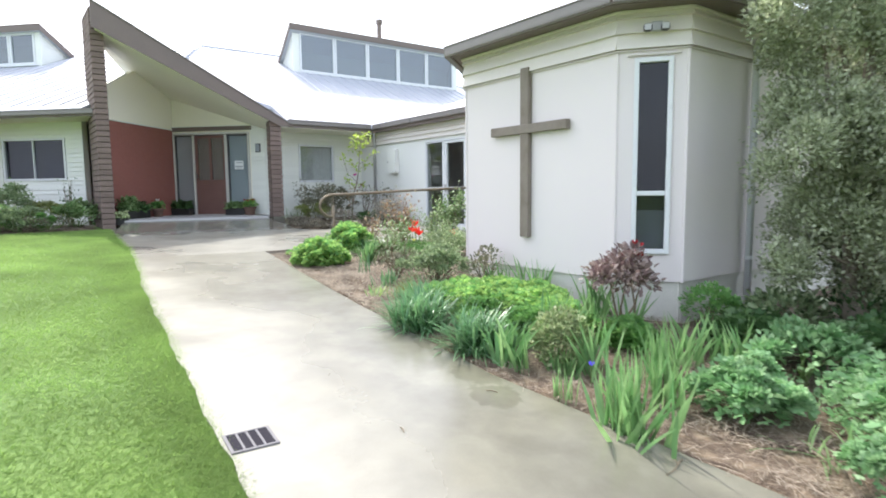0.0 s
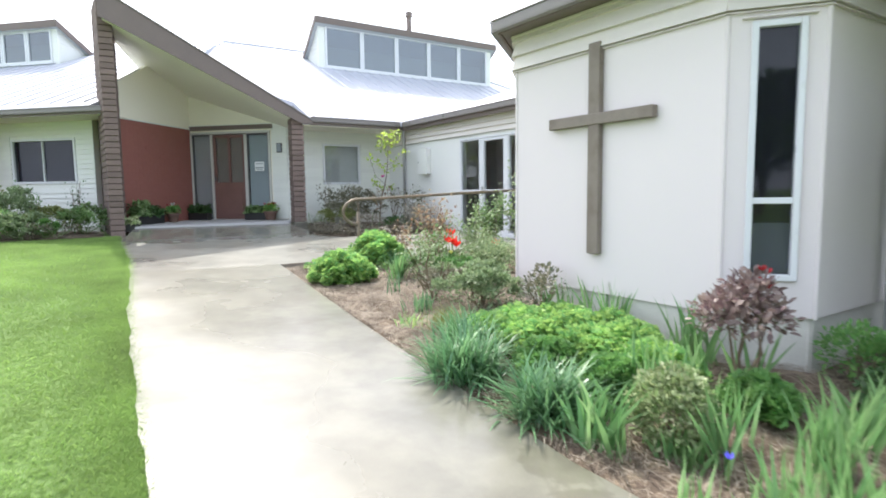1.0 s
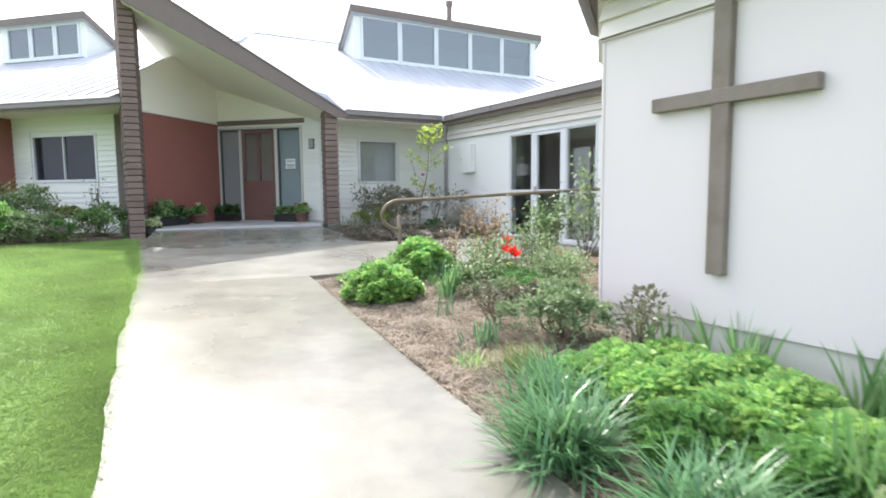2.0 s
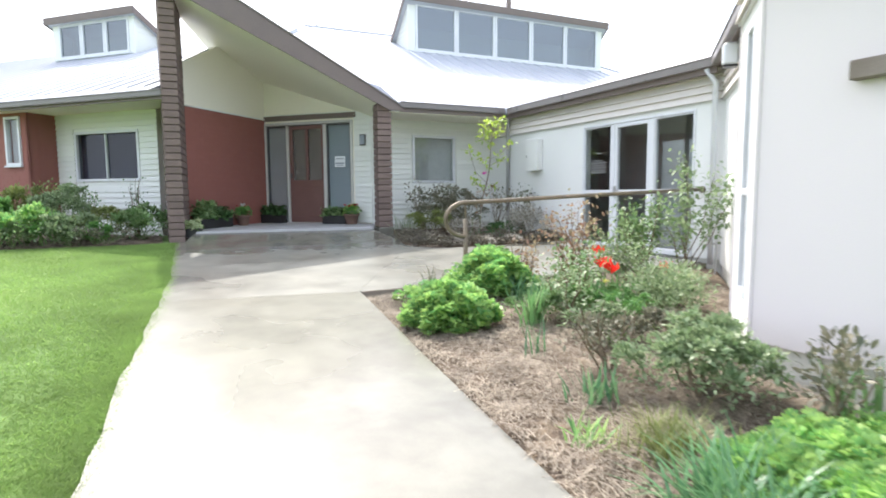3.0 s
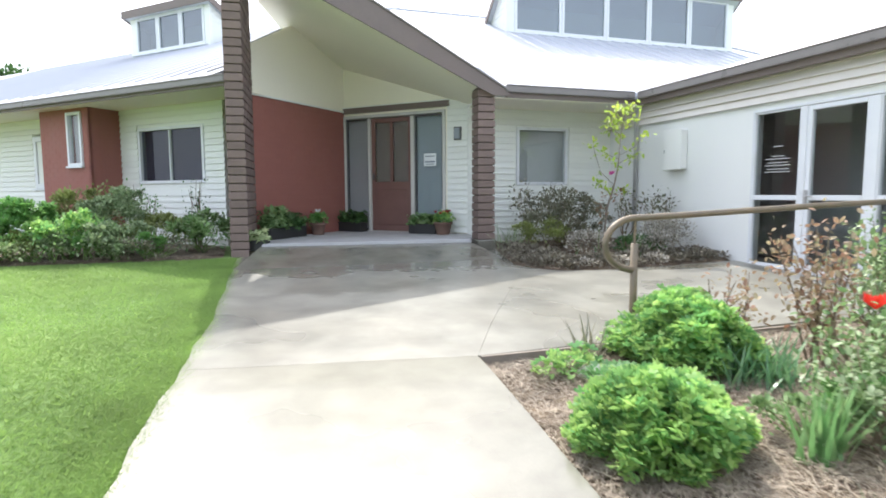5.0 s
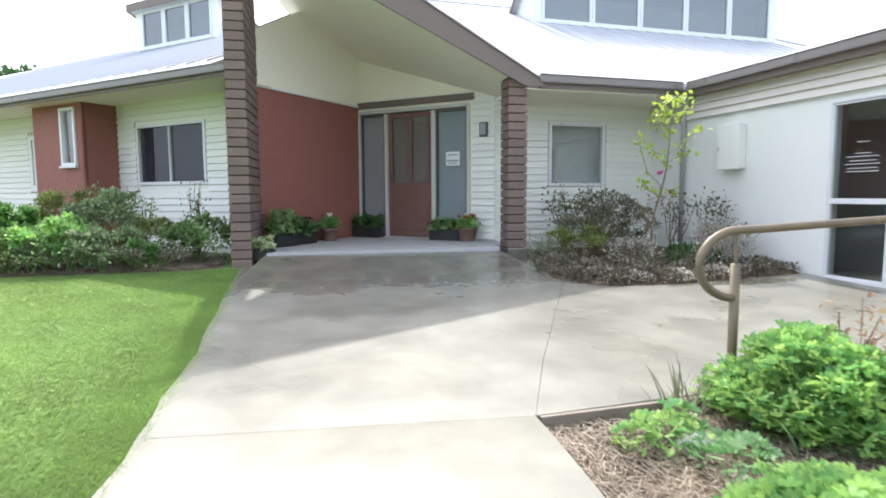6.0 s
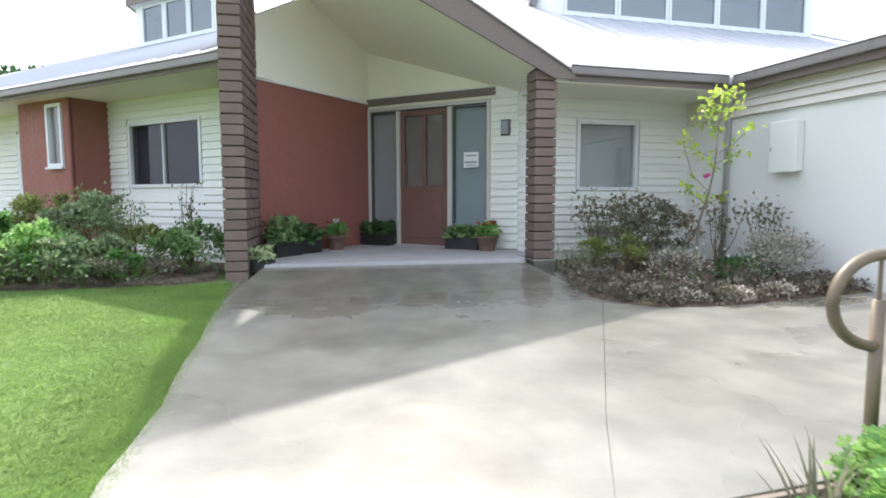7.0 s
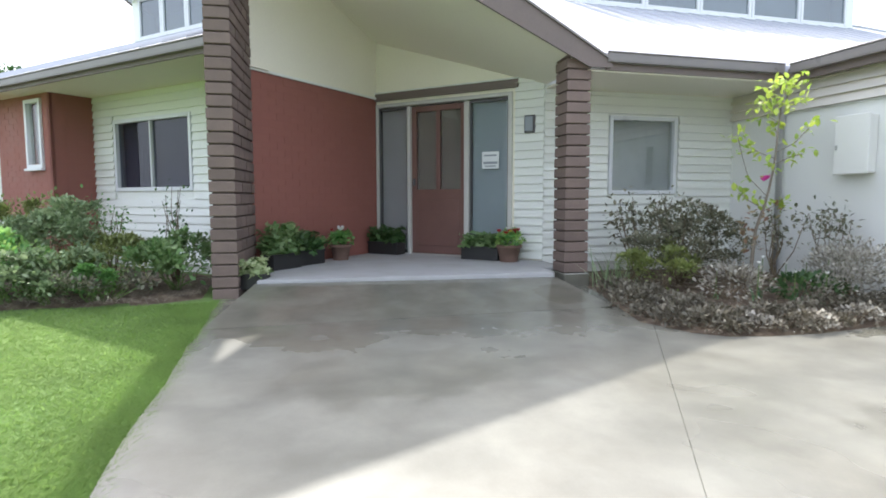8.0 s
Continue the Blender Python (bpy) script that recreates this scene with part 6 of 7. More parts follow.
def build_tall_shrub():
    """The big olive-grey shrub by the chapel's rear wall: trunk, limbs and a deep uneven crown."""
    rng = np.random.default_rng(200)
    x, y = 5.82, 1.86
    ob = thing("tree", "large bushy evergreen tree with small grey-green leaves", "tree", at=(x, y, bed_z(x, y)))
    v, _, f = tube([(0, 0, -0.1), (0.03, 0.02, 0.5), (-0.03, 0.05, 1.2), (0.02, 0.0, 2.2), (0.0, 0.0, 3.4)], [0.11, 0.095, 0.08, 0.05, 0.02], 8)
    part("trunk", (v, [], f), BARK, ob, "grey bark trunk")
    lobes = [(0, 0, 2.0, 0.80, 0.75, 1.0), (-0.45, 0.25, 2.9, 0.55, 0.5, 0.6), (0.3, -0.2, 3.3, 0.7, 0.6, 0.7), (-0.55, 0.2, 1.7, 0.5, 0.45, 0.6), (-0.2, -0.6, 1.3, 0.6, 0.55, 0.6), (0.6, -0.3, 1.6, 0.7, 0.7, 0.9), (-0.25, 0.1, 0.85, 0.62, 0.5, 0.55), (0.5, -0.2, 0.7, 0.7, 0.6, 0.55), (0.1, -0.8, 2.4, 0.6, 0.6, 0.8), (0.2, 0.1, 4.0, 0.6, 0.5, 0.5), (0.9, -0.5, 3.0, 0.9, 0.8, 1.0), (-0.35, 0.25, 3.5, 0.5, 0.45, 0.5)]
    sprays = []
    for l in lobes:
        for k in range(15):
            d = rng.normal(0, 1, 3)
            d /= np.linalg.norm(d)
            q = rng.uniform(0.62, 0.98)
            r = rng.uniform(0.13, 0.26)
            sprays.append((l[0] + d[0] * l[3] * q, l[1] + d[1] * l[4] * q, max(0.25, l[2] + d[2] * l[5] * q), r, r, r * rng.uniform(0.9, 1.5)))
    for l in lobes:
        part("limb", stems((0, 0, 0.5), [l[:3]], 0.04, 0.012, 0.06, rng), BARK, ob)
    at, out = crown(rng, sprays, 150000, 0.15)
    deep, way = crown(rng, lobes, 26000, 0.25)
    at, out = np.concatenate([at, deep]), np.concatenate([out, way])
    mesh_of("crown", *leaves(rng, "small", at, out, 0.049, 0.7), PALE, ob)


build_tall_shrub()


def build_far_tree():
    rng = np.random.default_rng(210)
    ob = thing("tree", "dark distant tree rising behind the long roof", "tree", at=(-15.9, 58.0, 0.93))
    part("trunk", tube([(0, 0, -0.2), (0.2, 0, 4), (0, 0.3, 8)], [0.45, 0.35, 0.15], 9), BARK, ob)
    lobes = [(0, 0, 7.9, 2.8, 2.6, 2.3), (-3, 1, 7.8, 3.0, 3.0, 2.5), (2.2, 0, 7.3, 2.1, 1.9, 2.1), (-6, 0, 7.6, 3.0, 3.0, 2.6)]
    at, out = crown(rng, lobes, 9000, 0.5)
    mesh_of("crown", *leaves(rng, "oval", at, out, 0.42, 0.6), DARKGREEN, ob)


build_far_tree()


def build_entry_bed():
    rng = np.random.default_rng(300)
    # bronze ground cover along the curved edge
    ring = ENTRYBED[1:11]
    k = 0
    for (x0, y0), (x1, y1) in zip(ring, ring[1:]):
        n = max(1, round(math.hypot(x1 - x0, y1 - y0) / 0.30))
        for i in range(n):
            f = (i + 0.5) / n
            for back in (0.14, 0.42):
                nx, ny = -(y1 - y0), x1 - x0
                q = math.hypot(nx, ny)
                x, y = x0 + f * (x1 - x0) + nx / q * back, y0 + f * (y1 - y0) + ny / q * back
                g = rng.uniform(0.62, 1.25)
                shrub("ground_cover", "bronze and grey round-leaved ground cover", x, y, [(0, 0, 0.05, 0.19 * g, 0.18 * g, 0.09 * g * g), (rng.uniform(-0.1, 0.1), rng.uniform(-0.1, 0.1), 0.07 * g, 0.12, 0.11, 0.09 * g)], int(380 * g), "oval", 0.039, HEUCH if 5.2 < x < 7.0 and back < 0.3 and k % 4 else HEUCHDARK, 310 + k, category="plant", spread=0.75, group="bronze ground cover")
                k += 1
    shrub("shrub", "dark green twiggy shrub below the small window", 6.10, 13.40, [(0, 0, 0.44, 0.56, 0.44, 0.36), (0.40, 0.1, 0.52, 0.42, 0.32, 0.28), (-0.42, -0.05, 0.32, 0.40, 0.34, 0.26), (0.05, 0, 0.74, 0.26, 0.22, 0.20), (-0.30, 0.1, 0.62, 0.24, 0.2, 0.16), (0.15, -0.1, 0.24, 0.6, 0.4, 0.24), (0.5, -0.1, 0.4, 0.34, 0.3, 0.32)], 4200, "oval", 0.042, TWIGGY, 301, inner=0.2, rag=10)
    shrub("shrub", "dull green low shrub beside the brick pillar", 5.62, 13.05, [(0, 0, 0.22, 0.40, 0.28, 0.22), (0.22, 0.12, 0.32, 0.20, 0.2, 0.18), (-0.28, 0.1, 0.26, 0.22, 0.2, 0.18)], 1300, "small", 0.050, OLIVE, 302, inner=0.2, rag=7)
    strap_plant("strap_leaved_plant", "narrow green strap leaves by the pillar", 5.25, 13.35, 60, 0.50, 0.012, 0.35, 0.6, GREYLEAF, 303, spread=0.10)
    rose("thin dark-leaved rose below the small window", 5.75, 13.75, 1.02, 240, 304, TWIGGY, 0.38, 0.72, size=0.065)
    rose("thin dark-leaved rose beside the small window", 6.30, 13.85, 1.06, 420, 305, TWIGGY, 0.35, 0.55)
    rose("bare rose with dark leaves beside the downpipe", 7.02, 13.05, 0.84, 150, 306, TWIGGY, 0.30, 0.84, size=0.062)
    rose("bare rose with dark leaves before the white wall", 7.32, 12.75, 0.84, 190, 307, TWIGGY, 0.40, 0.82, size=0.062)
    shrub("shrub", "pale grey-green shrub against the white wall", 7.15, 12.25, [(0, 0, 0.30, 0.38, 0.36, 0.26), (0.1, 0.3, 0.26, 0.26, 0.28, 0.22), (-0.25, -0.15, 0.18, 0.26, 0.26, 0.18)], 2900, "oval", 0.040, PALETWIG, 308, inner=0.3)
    shrub("ground_cover", "reddish-green leafy plant in the bed's middle", 6.05, 12.55, [(0, 0, 0.16, 0.34, 0.28, 0.16)], 600, "oval", 0.05, HEUCH, 309, category="plant")
    shrub("ground_cover", "low green plant below the sapling", 6.7, 12.3, [(0, 0, 0.12, 0.36, 0.28, 0.14)], 420, "oval", 0.06, DARKGREEN, 311, category="plant")
    # sapling with yellow-green leaves and a pink bloom
    x, y = 6.50, 12.85
    ob = thing("sapling", "slender magnolia sapling with yellow-green leaves and pink blooms", "tree", at=(x, y, bed_z(x, y)))
    at = lambda u, h, d=0.0: (u * 0.963 + d * 0.267, d * 0.963 - u * 0.267, h)
    spine = [at(0, -0.05), at(0.05, 0.63), at(0.13, 0.89), at(0.17, 1.06), at(0.205, 1.26), at(0.22, 1.42), at(0.23, 1.64), at(0.25, 1.84), at(0.30, 2.10)]
    v, _, f = tube(spine, [0.020, 0.017, 0.015, 0.013, 0.011, 0.010, 0.008, 0.006, 0.003], 7)
    part("trunk", (v, [], f), BARK, ob, "thin grey trunk")
    # each limb: where it leaves the trunk, and its points to the tip
    limbs = [((0.15, 0.98), [(-0.06, 1.18), (-0.145, 1.42), (-0.19, 1.56)], -0.05), ((0.11, 0.86), [(0.0, 0.93), (-0.10, 1.02)], 0.08), ((0.22, 1.42), [(0.42, 1.52), (0.57, 1.67)], 0.05),
             ((0.21, 1.30), [(0.33, 1.37), (0.43, 1.40)], -0.10), ((0.22, 1.36), [(0.10, 1.42), (0.04, 1.47)], 0.12), ((0.205, 1.24), [(0.13, 1.29)], -0.08), ((0.10, 0.82), [(0.24, 0.88), (0.33, 0.90)], 0.06),
             ((0.24, 1.72), [(0.12, 1.80), (0.05, 1.78)], 0.08), ((0.25, 1.80), [(0.36, 1.90), (0.42, 1.93)], -0.06), ((0.25, 1.84), [(0.14, 2.02), (0.13, 2.10)], -0.10), ((0.28, 2.0), [(0.40, 2.12), (0.48, 2.18)], 0.08), ((0.23, 1.60), [(0.24, 1.66), (0.27, 1.68)], 0.12)]
    heads = [(np.array(at(0.22, 1.92)), 0.08, 34), (np.array(at(0.30, 2.06)), 0.08, 26), (np.array(at(0.12, 1.88)), 0.06, 18), (np.array(at(0.09, 0.90)), 0.03, 5)]
    for (u, h), points, d in limbs:
        way = [at(u, h)] + [at(pu, ph, d * (i + 1) / len(points)) for i, (pu, ph) in enumerate(points)]
        part("limb", tube(way, 0.0045, 6), BARK, ob)
        heads += [(np.array(way[-1]), 0.050, 13)] + [(np.array(p), 0.035, 4) for p in way[1:-1]]
    pts = np.concatenate([c + rng.normal(0, s, (n, 3)) * np.array((1.25, 1.25, 0.65)) for c, s, n in heads])
    mesh_of("foliage", *leaves(rng, "oval", pts, rng.normal(0, 0.7, pts.shape) + np.array((0, 0, 0.25)), 0.088, 0.3), YELLOW, ob)
    low = np.concatenate([np.array(at(u, h)) + rng.normal(0, 0.05, (n, 3)) for u, h, n in ((0.06, 0.77, 12), (-0.06, 0.64, 18), (0.02, 0.50, 14), (0.25, 0.86, 5))])
    mesh_of("lower_foliage", *leaves(rng, "oval", low, rng.normal(0, 0.7, low.shape) + np.array((0, 0, 0.25)), 0.075, 0.3), BRONZE, ob, "bronze young leaves")
    bm = bmesh.new()
    for u, h in ((0.085, 1.13), (0.11, 1.145)):
        flower_ball(bm, *at(u, h, -0.05), 0.036, 6, u * 9)
    part("blossom", bm, PINKPETAL, ob, "pink blossom")
    for k in range(9):
        fx, fy = 5.9 + 0.16 * k + rng.normal(0, 0.05), 12.35 + rng.normal(0, 0.18)
        o = thing("flower", "small white bulb flower in the porch bed", "flower", group="white bulbs", at=(fx, fy, bed_z(fx, fy)))
        h = rng.uniform(0.26, 0.40)
        part("stem", tube([(0, 0, -0.02), (0.01, 0, h)], 0.004, 5), GREENSTEM, o)
        bm = bmesh.new()
        flower_ball(bm, 0.01, 0, h, 0.020, 5, k)
        part("petals", bm, WHITEPETAL, o, "white petals")
        mesh_of("leaf", *blades(np.random.default_rng(330 + k), 5, 0, 0, -0.01, 0.02, 0.22, 0.014, 0.3, 0.4), STRAP, o)


build_entry_bed()


def build_left_bed():
    rows = [("glossy green leafy perennial below the brick bay", -1.50, 14.25, 0.74, GREEN, "oval", 0.070, 3000), ("bright green leafy perennial at the lawn's edge", -0.80, 14.05, 0.58, LIME, "oval", 0.065, 2600),
            ("lime-green leafy perennial at the lawn's edge", -2.30, 14.2, 0.60, LIME, "oval", 0.075, 2200), ("grey-green leafy shrub below the brick bay", -0.35, 14.70, 0.88, GREYLEAF, "oval", 0.052, 2800),
            ("tall green shrub in the corner by the brick bay", -0.85, 15.2, 1.02, OLIVE, "small", 0.060, 3000), ("dull green low plant at the lawn's edge", -0.25, 13.92, 0.46, GREYLEAF, "oval", 0.055, 1500),
            ("dark green leafy shrub beside the brick fin", 0.80, 14.25, 0.56, ROSE, "oval", 0.065, 1500), ("feathery green shrub below the window", 0.22, 14.35, 0.56, OLIVE, "small", 0.050, 2600),
            ("dark green leafy perennial under the eaves", -3.1, 14.6, 0.75, GREEN, "oval", 0.09, 1000), ("green leafy perennial under the eaves", -4.2, 15.6, 0.75, GREEN, "oval", 0.10, 1000), ("low yellow-green plant at the lawn's edge", -1.15, 13.84, 0.30, VARIEG, "oval", 0.06, 600), ("dull green low plant by the twigs", 0.30, 13.85, 0.24, TWIGGY, "oval", 0.05, 420), ("green low plant at the lawn's edge", -1.9, 13.9, 0.4, ROSE, "oval", 0.08, 800), ("green shrub in the far bed", -5.6, 16.2, 0.9, DARKGREEN, "oval", 0.10, 1100)]
    for k, (label, x, y, h, mat, shape, size, n) in enumerate(rows):
        w = 0.42 + 0.12 * h
        shrub("shrub", label, x, y, [(0, 0, h * 0.5, w, w, h * 0.48), (0.22, 0.1, h * 0.62, w * 0.6, w * 0.6, h * 0.38), (-0.24, -0.08, h * 0.42, w * 0.6, w * 0.6, h * 0.40)], n, shape, size, mat, 400 + k, GREENSTEM, inner=0.35, spread=0.5, rag=6)
    rng = np.random.default_rng(440)
    for k in range(9):
        x = -2.7 + 0.36 * k
        h = rng.uniform(0.26, 0.44)
        shrub("low_plant", "low leafy plant along the lawn's edge", x, 13.78 + 0.05 * rng.random() + 0.03 * max(0, -x), [(0, 0, h * 0.5, 0.22, 0.16, h * 0.5)], 700, "oval", 0.052, (GREYLEAF, GREEN, PALEROSE, GREEN, OLIVE)[k % 5], 441 + k, GREENSTEM, "plant", inner=0.3, spread=0.6, rag=3, group="plants along the lawn")
    rose("tall thin-stemmed dark plant beside the brick fin", 0.72, 14.75, 1.05, 150, 420, DARKGREEN, 0.12, 0.2, group="")
    rose("thin climbing plant below the window", -0.10, 15.45, 1.0, 300, 421, GREEN, 0.28, 0.3, group="")
    for k in range(6):
        x, y = -1.3 - 0.35 * k, 14.25 + 0.05 * k
        o = thing("flower", "small yellow flower at the lawn's edge", "flower", group="yellow border flowers", at=(x, y, bed_z(x, y)))
        part("stem", tube([(0, 0, -0.02), (0.01, -0.01, 0.34)], 0.004, 5), GREENSTEM, o)
        bm = bmesh.new()
        flower_ball(bm, 0.01, -0.01, 0.34, 0.028, 6, k)
        part("petals", bm, YELLOWPETAL, o, "yellow petals")


build_left_bed()


# ---- things on and by the walls ----
def build_cross():
    ob = thing("wall_cross", "large weathered timber cross fixed to the cream wall", "cross", at=(4.5, 4.65, 1.10))
    for name, r in (("upright_beam", (-0.065, -0.003, -0.065, 0.065, 0.0, 1.87)), ("cross_beam", (-0.075, -0.004, -0.625, 0.55, 1.155, 1.255))):
        bm = boxes([r], None, 0.006)
        part(name, bm, TIMBER, ob)


def build_fixtures():
    # meter box on the wing wall
    m, L = side(WW0, WW1)
    o = m @ Vector((1.78, 0, 2.1))
    ob = thing("meter_box", "white metal meter box fixed to the wing wall", "meter box", at=o)
    r = Matrix.Translation(-o) @ m
    part("cabinet", boxes([(1.67, 2.03, -0.12, -0.002, 2.11, 2.70)], r, 0.012), WING, ob)
    lid = part("lid", boxes([(1.655, 2.045, -0.142, -0.122, 2.10, 2.715)], r, 0.008), WING, ob)
    part("latch", boxes([(1.675, 1.70, -0.148, -0.141, 2.36, 2.41)], r, 0.002), GREYMETAL, lid)
    # lamp beside the door
    m, L = side(DW0, DW1)
    o = m @ Vector((2.36, 0, 2.7))
    ob = thing("wall_lamp", "small grey metal wall lamp beside the door", "lamp", at=o)
    r = Matrix.Translation(-o) @ m
    plate = part("backplate", boxes([(2.29, 2.43, -0.045, -0.012, 2.66, 2.88)], r, 0.006), IRON, ob)
    part("lens", boxes([(2.31, 2.41, -0.085, -0.046, 2.68, 2.86)], r, 0.012), INK, plate, "frosted lens")
    # speaker box under the slanting eaves
    m, L = side(D, C3)
    o = m @ Vector((1.46, 0, 2.98))
    ob = thing("loudspeaker", "small white weatherproof box under the eaves", "loudspeaker", at=o)
    r = Matrix.Translation(-o) @ m
    body = part("body", boxes([(1.40, 1.53, -0.21, -0.06, 3.00, 3.225)], r, 0.02), ALU, ob)
    part("bracket", boxes([(1.44, 1.49, -0.06, -0.001, 3.06, 3.16)], r, 0.004), GREYMETAL, ob)
    part("grille", boxes([(1.405, 1.525, -0.205, -0.065, 2.98, 2.999)], r), BLACKP, body)
    # flood lamp on the corner face
    m, L = side(A, B)
    o = m @ Vector((0.33, 0, 3.0))
    ob = thing("flood_lamp", "dark twin-head security flood lamp under the eaves", "lamp", at=o)
    r = Matrix.Translation(-o) @ m
    part("base", boxes([(0.29, 0.39, -0.075, -0.046, 3.06, 3.15)], r, 0.008), GREYMETAL, ob)
    for s in (0.25, 0.40):
        head = part("lamp_head", boxes([(s - 0.030, s + 0.045, -0.16, -0.075, 3.05, 3.115)], r, 0.016), BLACKP, ob)
        part("lens", boxes([(s - 0.022, s + 0.037, -0.164, -0.158, 3.056, 3.108)], r), GREYMETAL, head, "dull glass lens")
    # downpipes
    for label, pts, mat in (("grey metal downpipe on the wing's white wall", [(7.58, 13.52, 3.28), (7.60, 13.58, 3.16), (7.665, 13.69, 2.98), (7.665, 13.69, 0.9)], GREYMETAL),
                            ("white downpipe in the chapel's corner", [(7.52, 8.70, 3.25), (7.63, 8.64, 3.08), (7.64, 8.635, 0.72)], ALU),
                            ("white downpipe on the chapel's rear wall", [(6.02, 2.70, 3.22), (6.02, 2.90, 3.02), (6.02, 2.90, 0.28)], ALU)):
        ob = thing("downpipe", label, "downpipe", at=pts[-1])
        base = Vector(pts[-1])
        pipe = part("pipe", tube([Vector(p) - base for p in pts], 0.036, 12), mat, ob, smooth=True)
        for z in (0.6, 1.6):
            part("clip", tube([Vector((0, 0, z)), Vector((0, 0, z + 0.03))], 0.041, 12), mat, pipe)
    ob = thing("garden_tap", "garden tap on a standpipe by the chapel wall", "tap", at=(7.35, 8.32, bed_z(7.35, 8.32)))
    part("standpipe", tube([(0, 0, -0.02), (0, 0, 0.38)], 0.011, 8), GREYMETAL, ob)
    part("tap_head", tube([(-0.06, 0, 0.39), (0.05, 0, 0.39)], 0.014, 8), GREYMETAL, ob)
    # flue
    ob = thing("flue", "round metal flue with a cap on the main roof", "flue", at=(11.0, 19.0, 6.2))
    flue_pipe = part("pipe", tube([(0, 0, -0.4), (0, 0, 1.58)], 0.085, 14), BROWN, ob)
    part("cap", tube([(0, 0, 1.58), (0, 0, 1.73)], 0.12, 14), BROWN, flue_pipe)


def build_handrail():
    ob = thing("handrail", "galvanised pipe handrail with a looped end beside the ramp", "handrail", at=(4.06, 8.86, ground_z(8.86)))
    g = ground_z(8.86)
    z = lambda h: h - g
    pts = [(7.70 - 4.06, 0, z(1.71)), (5.8 - 4.06, 0, z(1.648)), (4.3 - 4.06, 0, z(1.588))]
    cx, cz, rx, rz = 4.10 - 4.06, z(1.398), 0.255, 0.187
    pts += [(cx + 0.02 - rx * math.sin(a), 0, cz + rz * math.cos(a)) for a in np.linspace(0.15, math.pi - 0.25, 14)]
    pts += [(0.045, 0, z(1.215))]
    part("rail", tube(pts, 0.024, 12), STEEL, ob, smooth=True)
    part("post", tube([(0.045, 0, -0.10), (0.045, 0, z(1.40))], 0.026, 12), STEEL, ob, smooth=True)
    part("rod", tube([(0.045, 0, z(1.39)), (0.045, 0, z(1.575))], 0.009, 8), STEEL, ob, "thin rod from the post up to the rail")
    part("wall_flange", tube([(7.695 - 4.06, 0, z(1.71)), (7.728 - 4.06, 0, z(1.711))], 0.045, 14), STEEL, ob)


def build_grate():
    m = pose(0.765, 2.95, ground_z(2.95) + 0.004, 4.2, 0, -3)
    ob = thing("drain_grate", "cast iron drain grate set in the concrete path", "drain grate", at=(0.765, 2.95, ground_z(2.95) + 0.004))
    ob.matrix_basis = m
    part("frame", boxes([(-0.125, 0.125, -0.11, -0.095, -0.004, 0.005), (-0.125, 0.125, 0.095, 0.11, -0.004, 0.005), (-0.125, -0.108, -0.095, 0.095, -0.004, 0.005), (0.108, 0.125, -0.095, 0.095, -0.004, 0.005)]), GRATE, ob)
    # flat near-black plate: the shade of the hollow below, put into its colour
    part("pit", boxes([(-0.108, 0.108, -0.095, 0.095, -0.003, 0.0005)]), SLOTDARK, ob)
    for x in (-0.054, 0.0, 0.054):
        part("bar", boxes([(x - 0.006, x + 0.006, -0.095, 0.095, -0.002, 0.0045)]), GRATE, ob)


def trough(label, m, s, d, length, seed, mat, flowers=None, deep=0.20, tall=0.17, size=0.05, n=420, high=0.16):
    """A black plastic planting trough with plants in it."""
    o = m @ Vector((s, -d, 1.075))
    ob = thing("planter", label, "planter", at=o)
    r = Matrix.Translation(-o) @ m
    a, b = s - length / 2, s + length / 2
    part("trough", boxes([(a, b, -d - deep, -d - deep + 0.012, 1.075, 1.075 + tall), (a, b, -d - 0.012, -d, 1.075, 1.075 + tall), (a, a + 0.012, -d - deep + 0.012, -d - 0.012, 1.075, 1.075 + tall), (b - 0.012, b, -d - deep + 0.012, -d - 0.012, 1.075, 1.075 + tall),
                          (a - 0.008, b + 0.008, -d - deep - 0.008, -d - deep + 0.014, 1.055 + tall, 1.079 + tall)], r, 0.002), BLACKP, ob)
    part("soil", boxes([(a + 0.013, b - 0.013, -d - deep + 0.013, -d - 0.013, 1.08, 1.05 + tall)], r), SOIL, ob)
    rng = np.random.default_rng(seed)
    at = np.stack([rng.uniform(a, b, n), rng.normal(-d - deep / 2, deep * 0.36, n), 1.06 + tall + high * rng.random(n) ** 0.8 * (0.6 + 0.4 * np.sin(9 * rng.random(n)))], 1)
    at = at @ np.array(r.to_3x3()).T + np.array(r.translation)
    mesh_of("foliage", *leaves(rng, "lobed", at, rng.normal(0, 0.6, (n, 3)) + np.array((0, 0, 0.5)), size, 0.3), mat, ob)
    if flowers:
        bm = bmesh.new()
        for k in range(flowers[1]):
            p = r @ Vector((rng.uniform(a + 0.05, b - 0.05), -d - deep * rng.uniform(0.2, 0.9), 1.06 + tall + high * rng.uniform(0.9, 1.25)))
            flower_ball(bm, p.x, p.y, p.z, flowers[2], 6, k)
        part("blossom", bm, flowers[0], ob, flowers[3])
    return ob


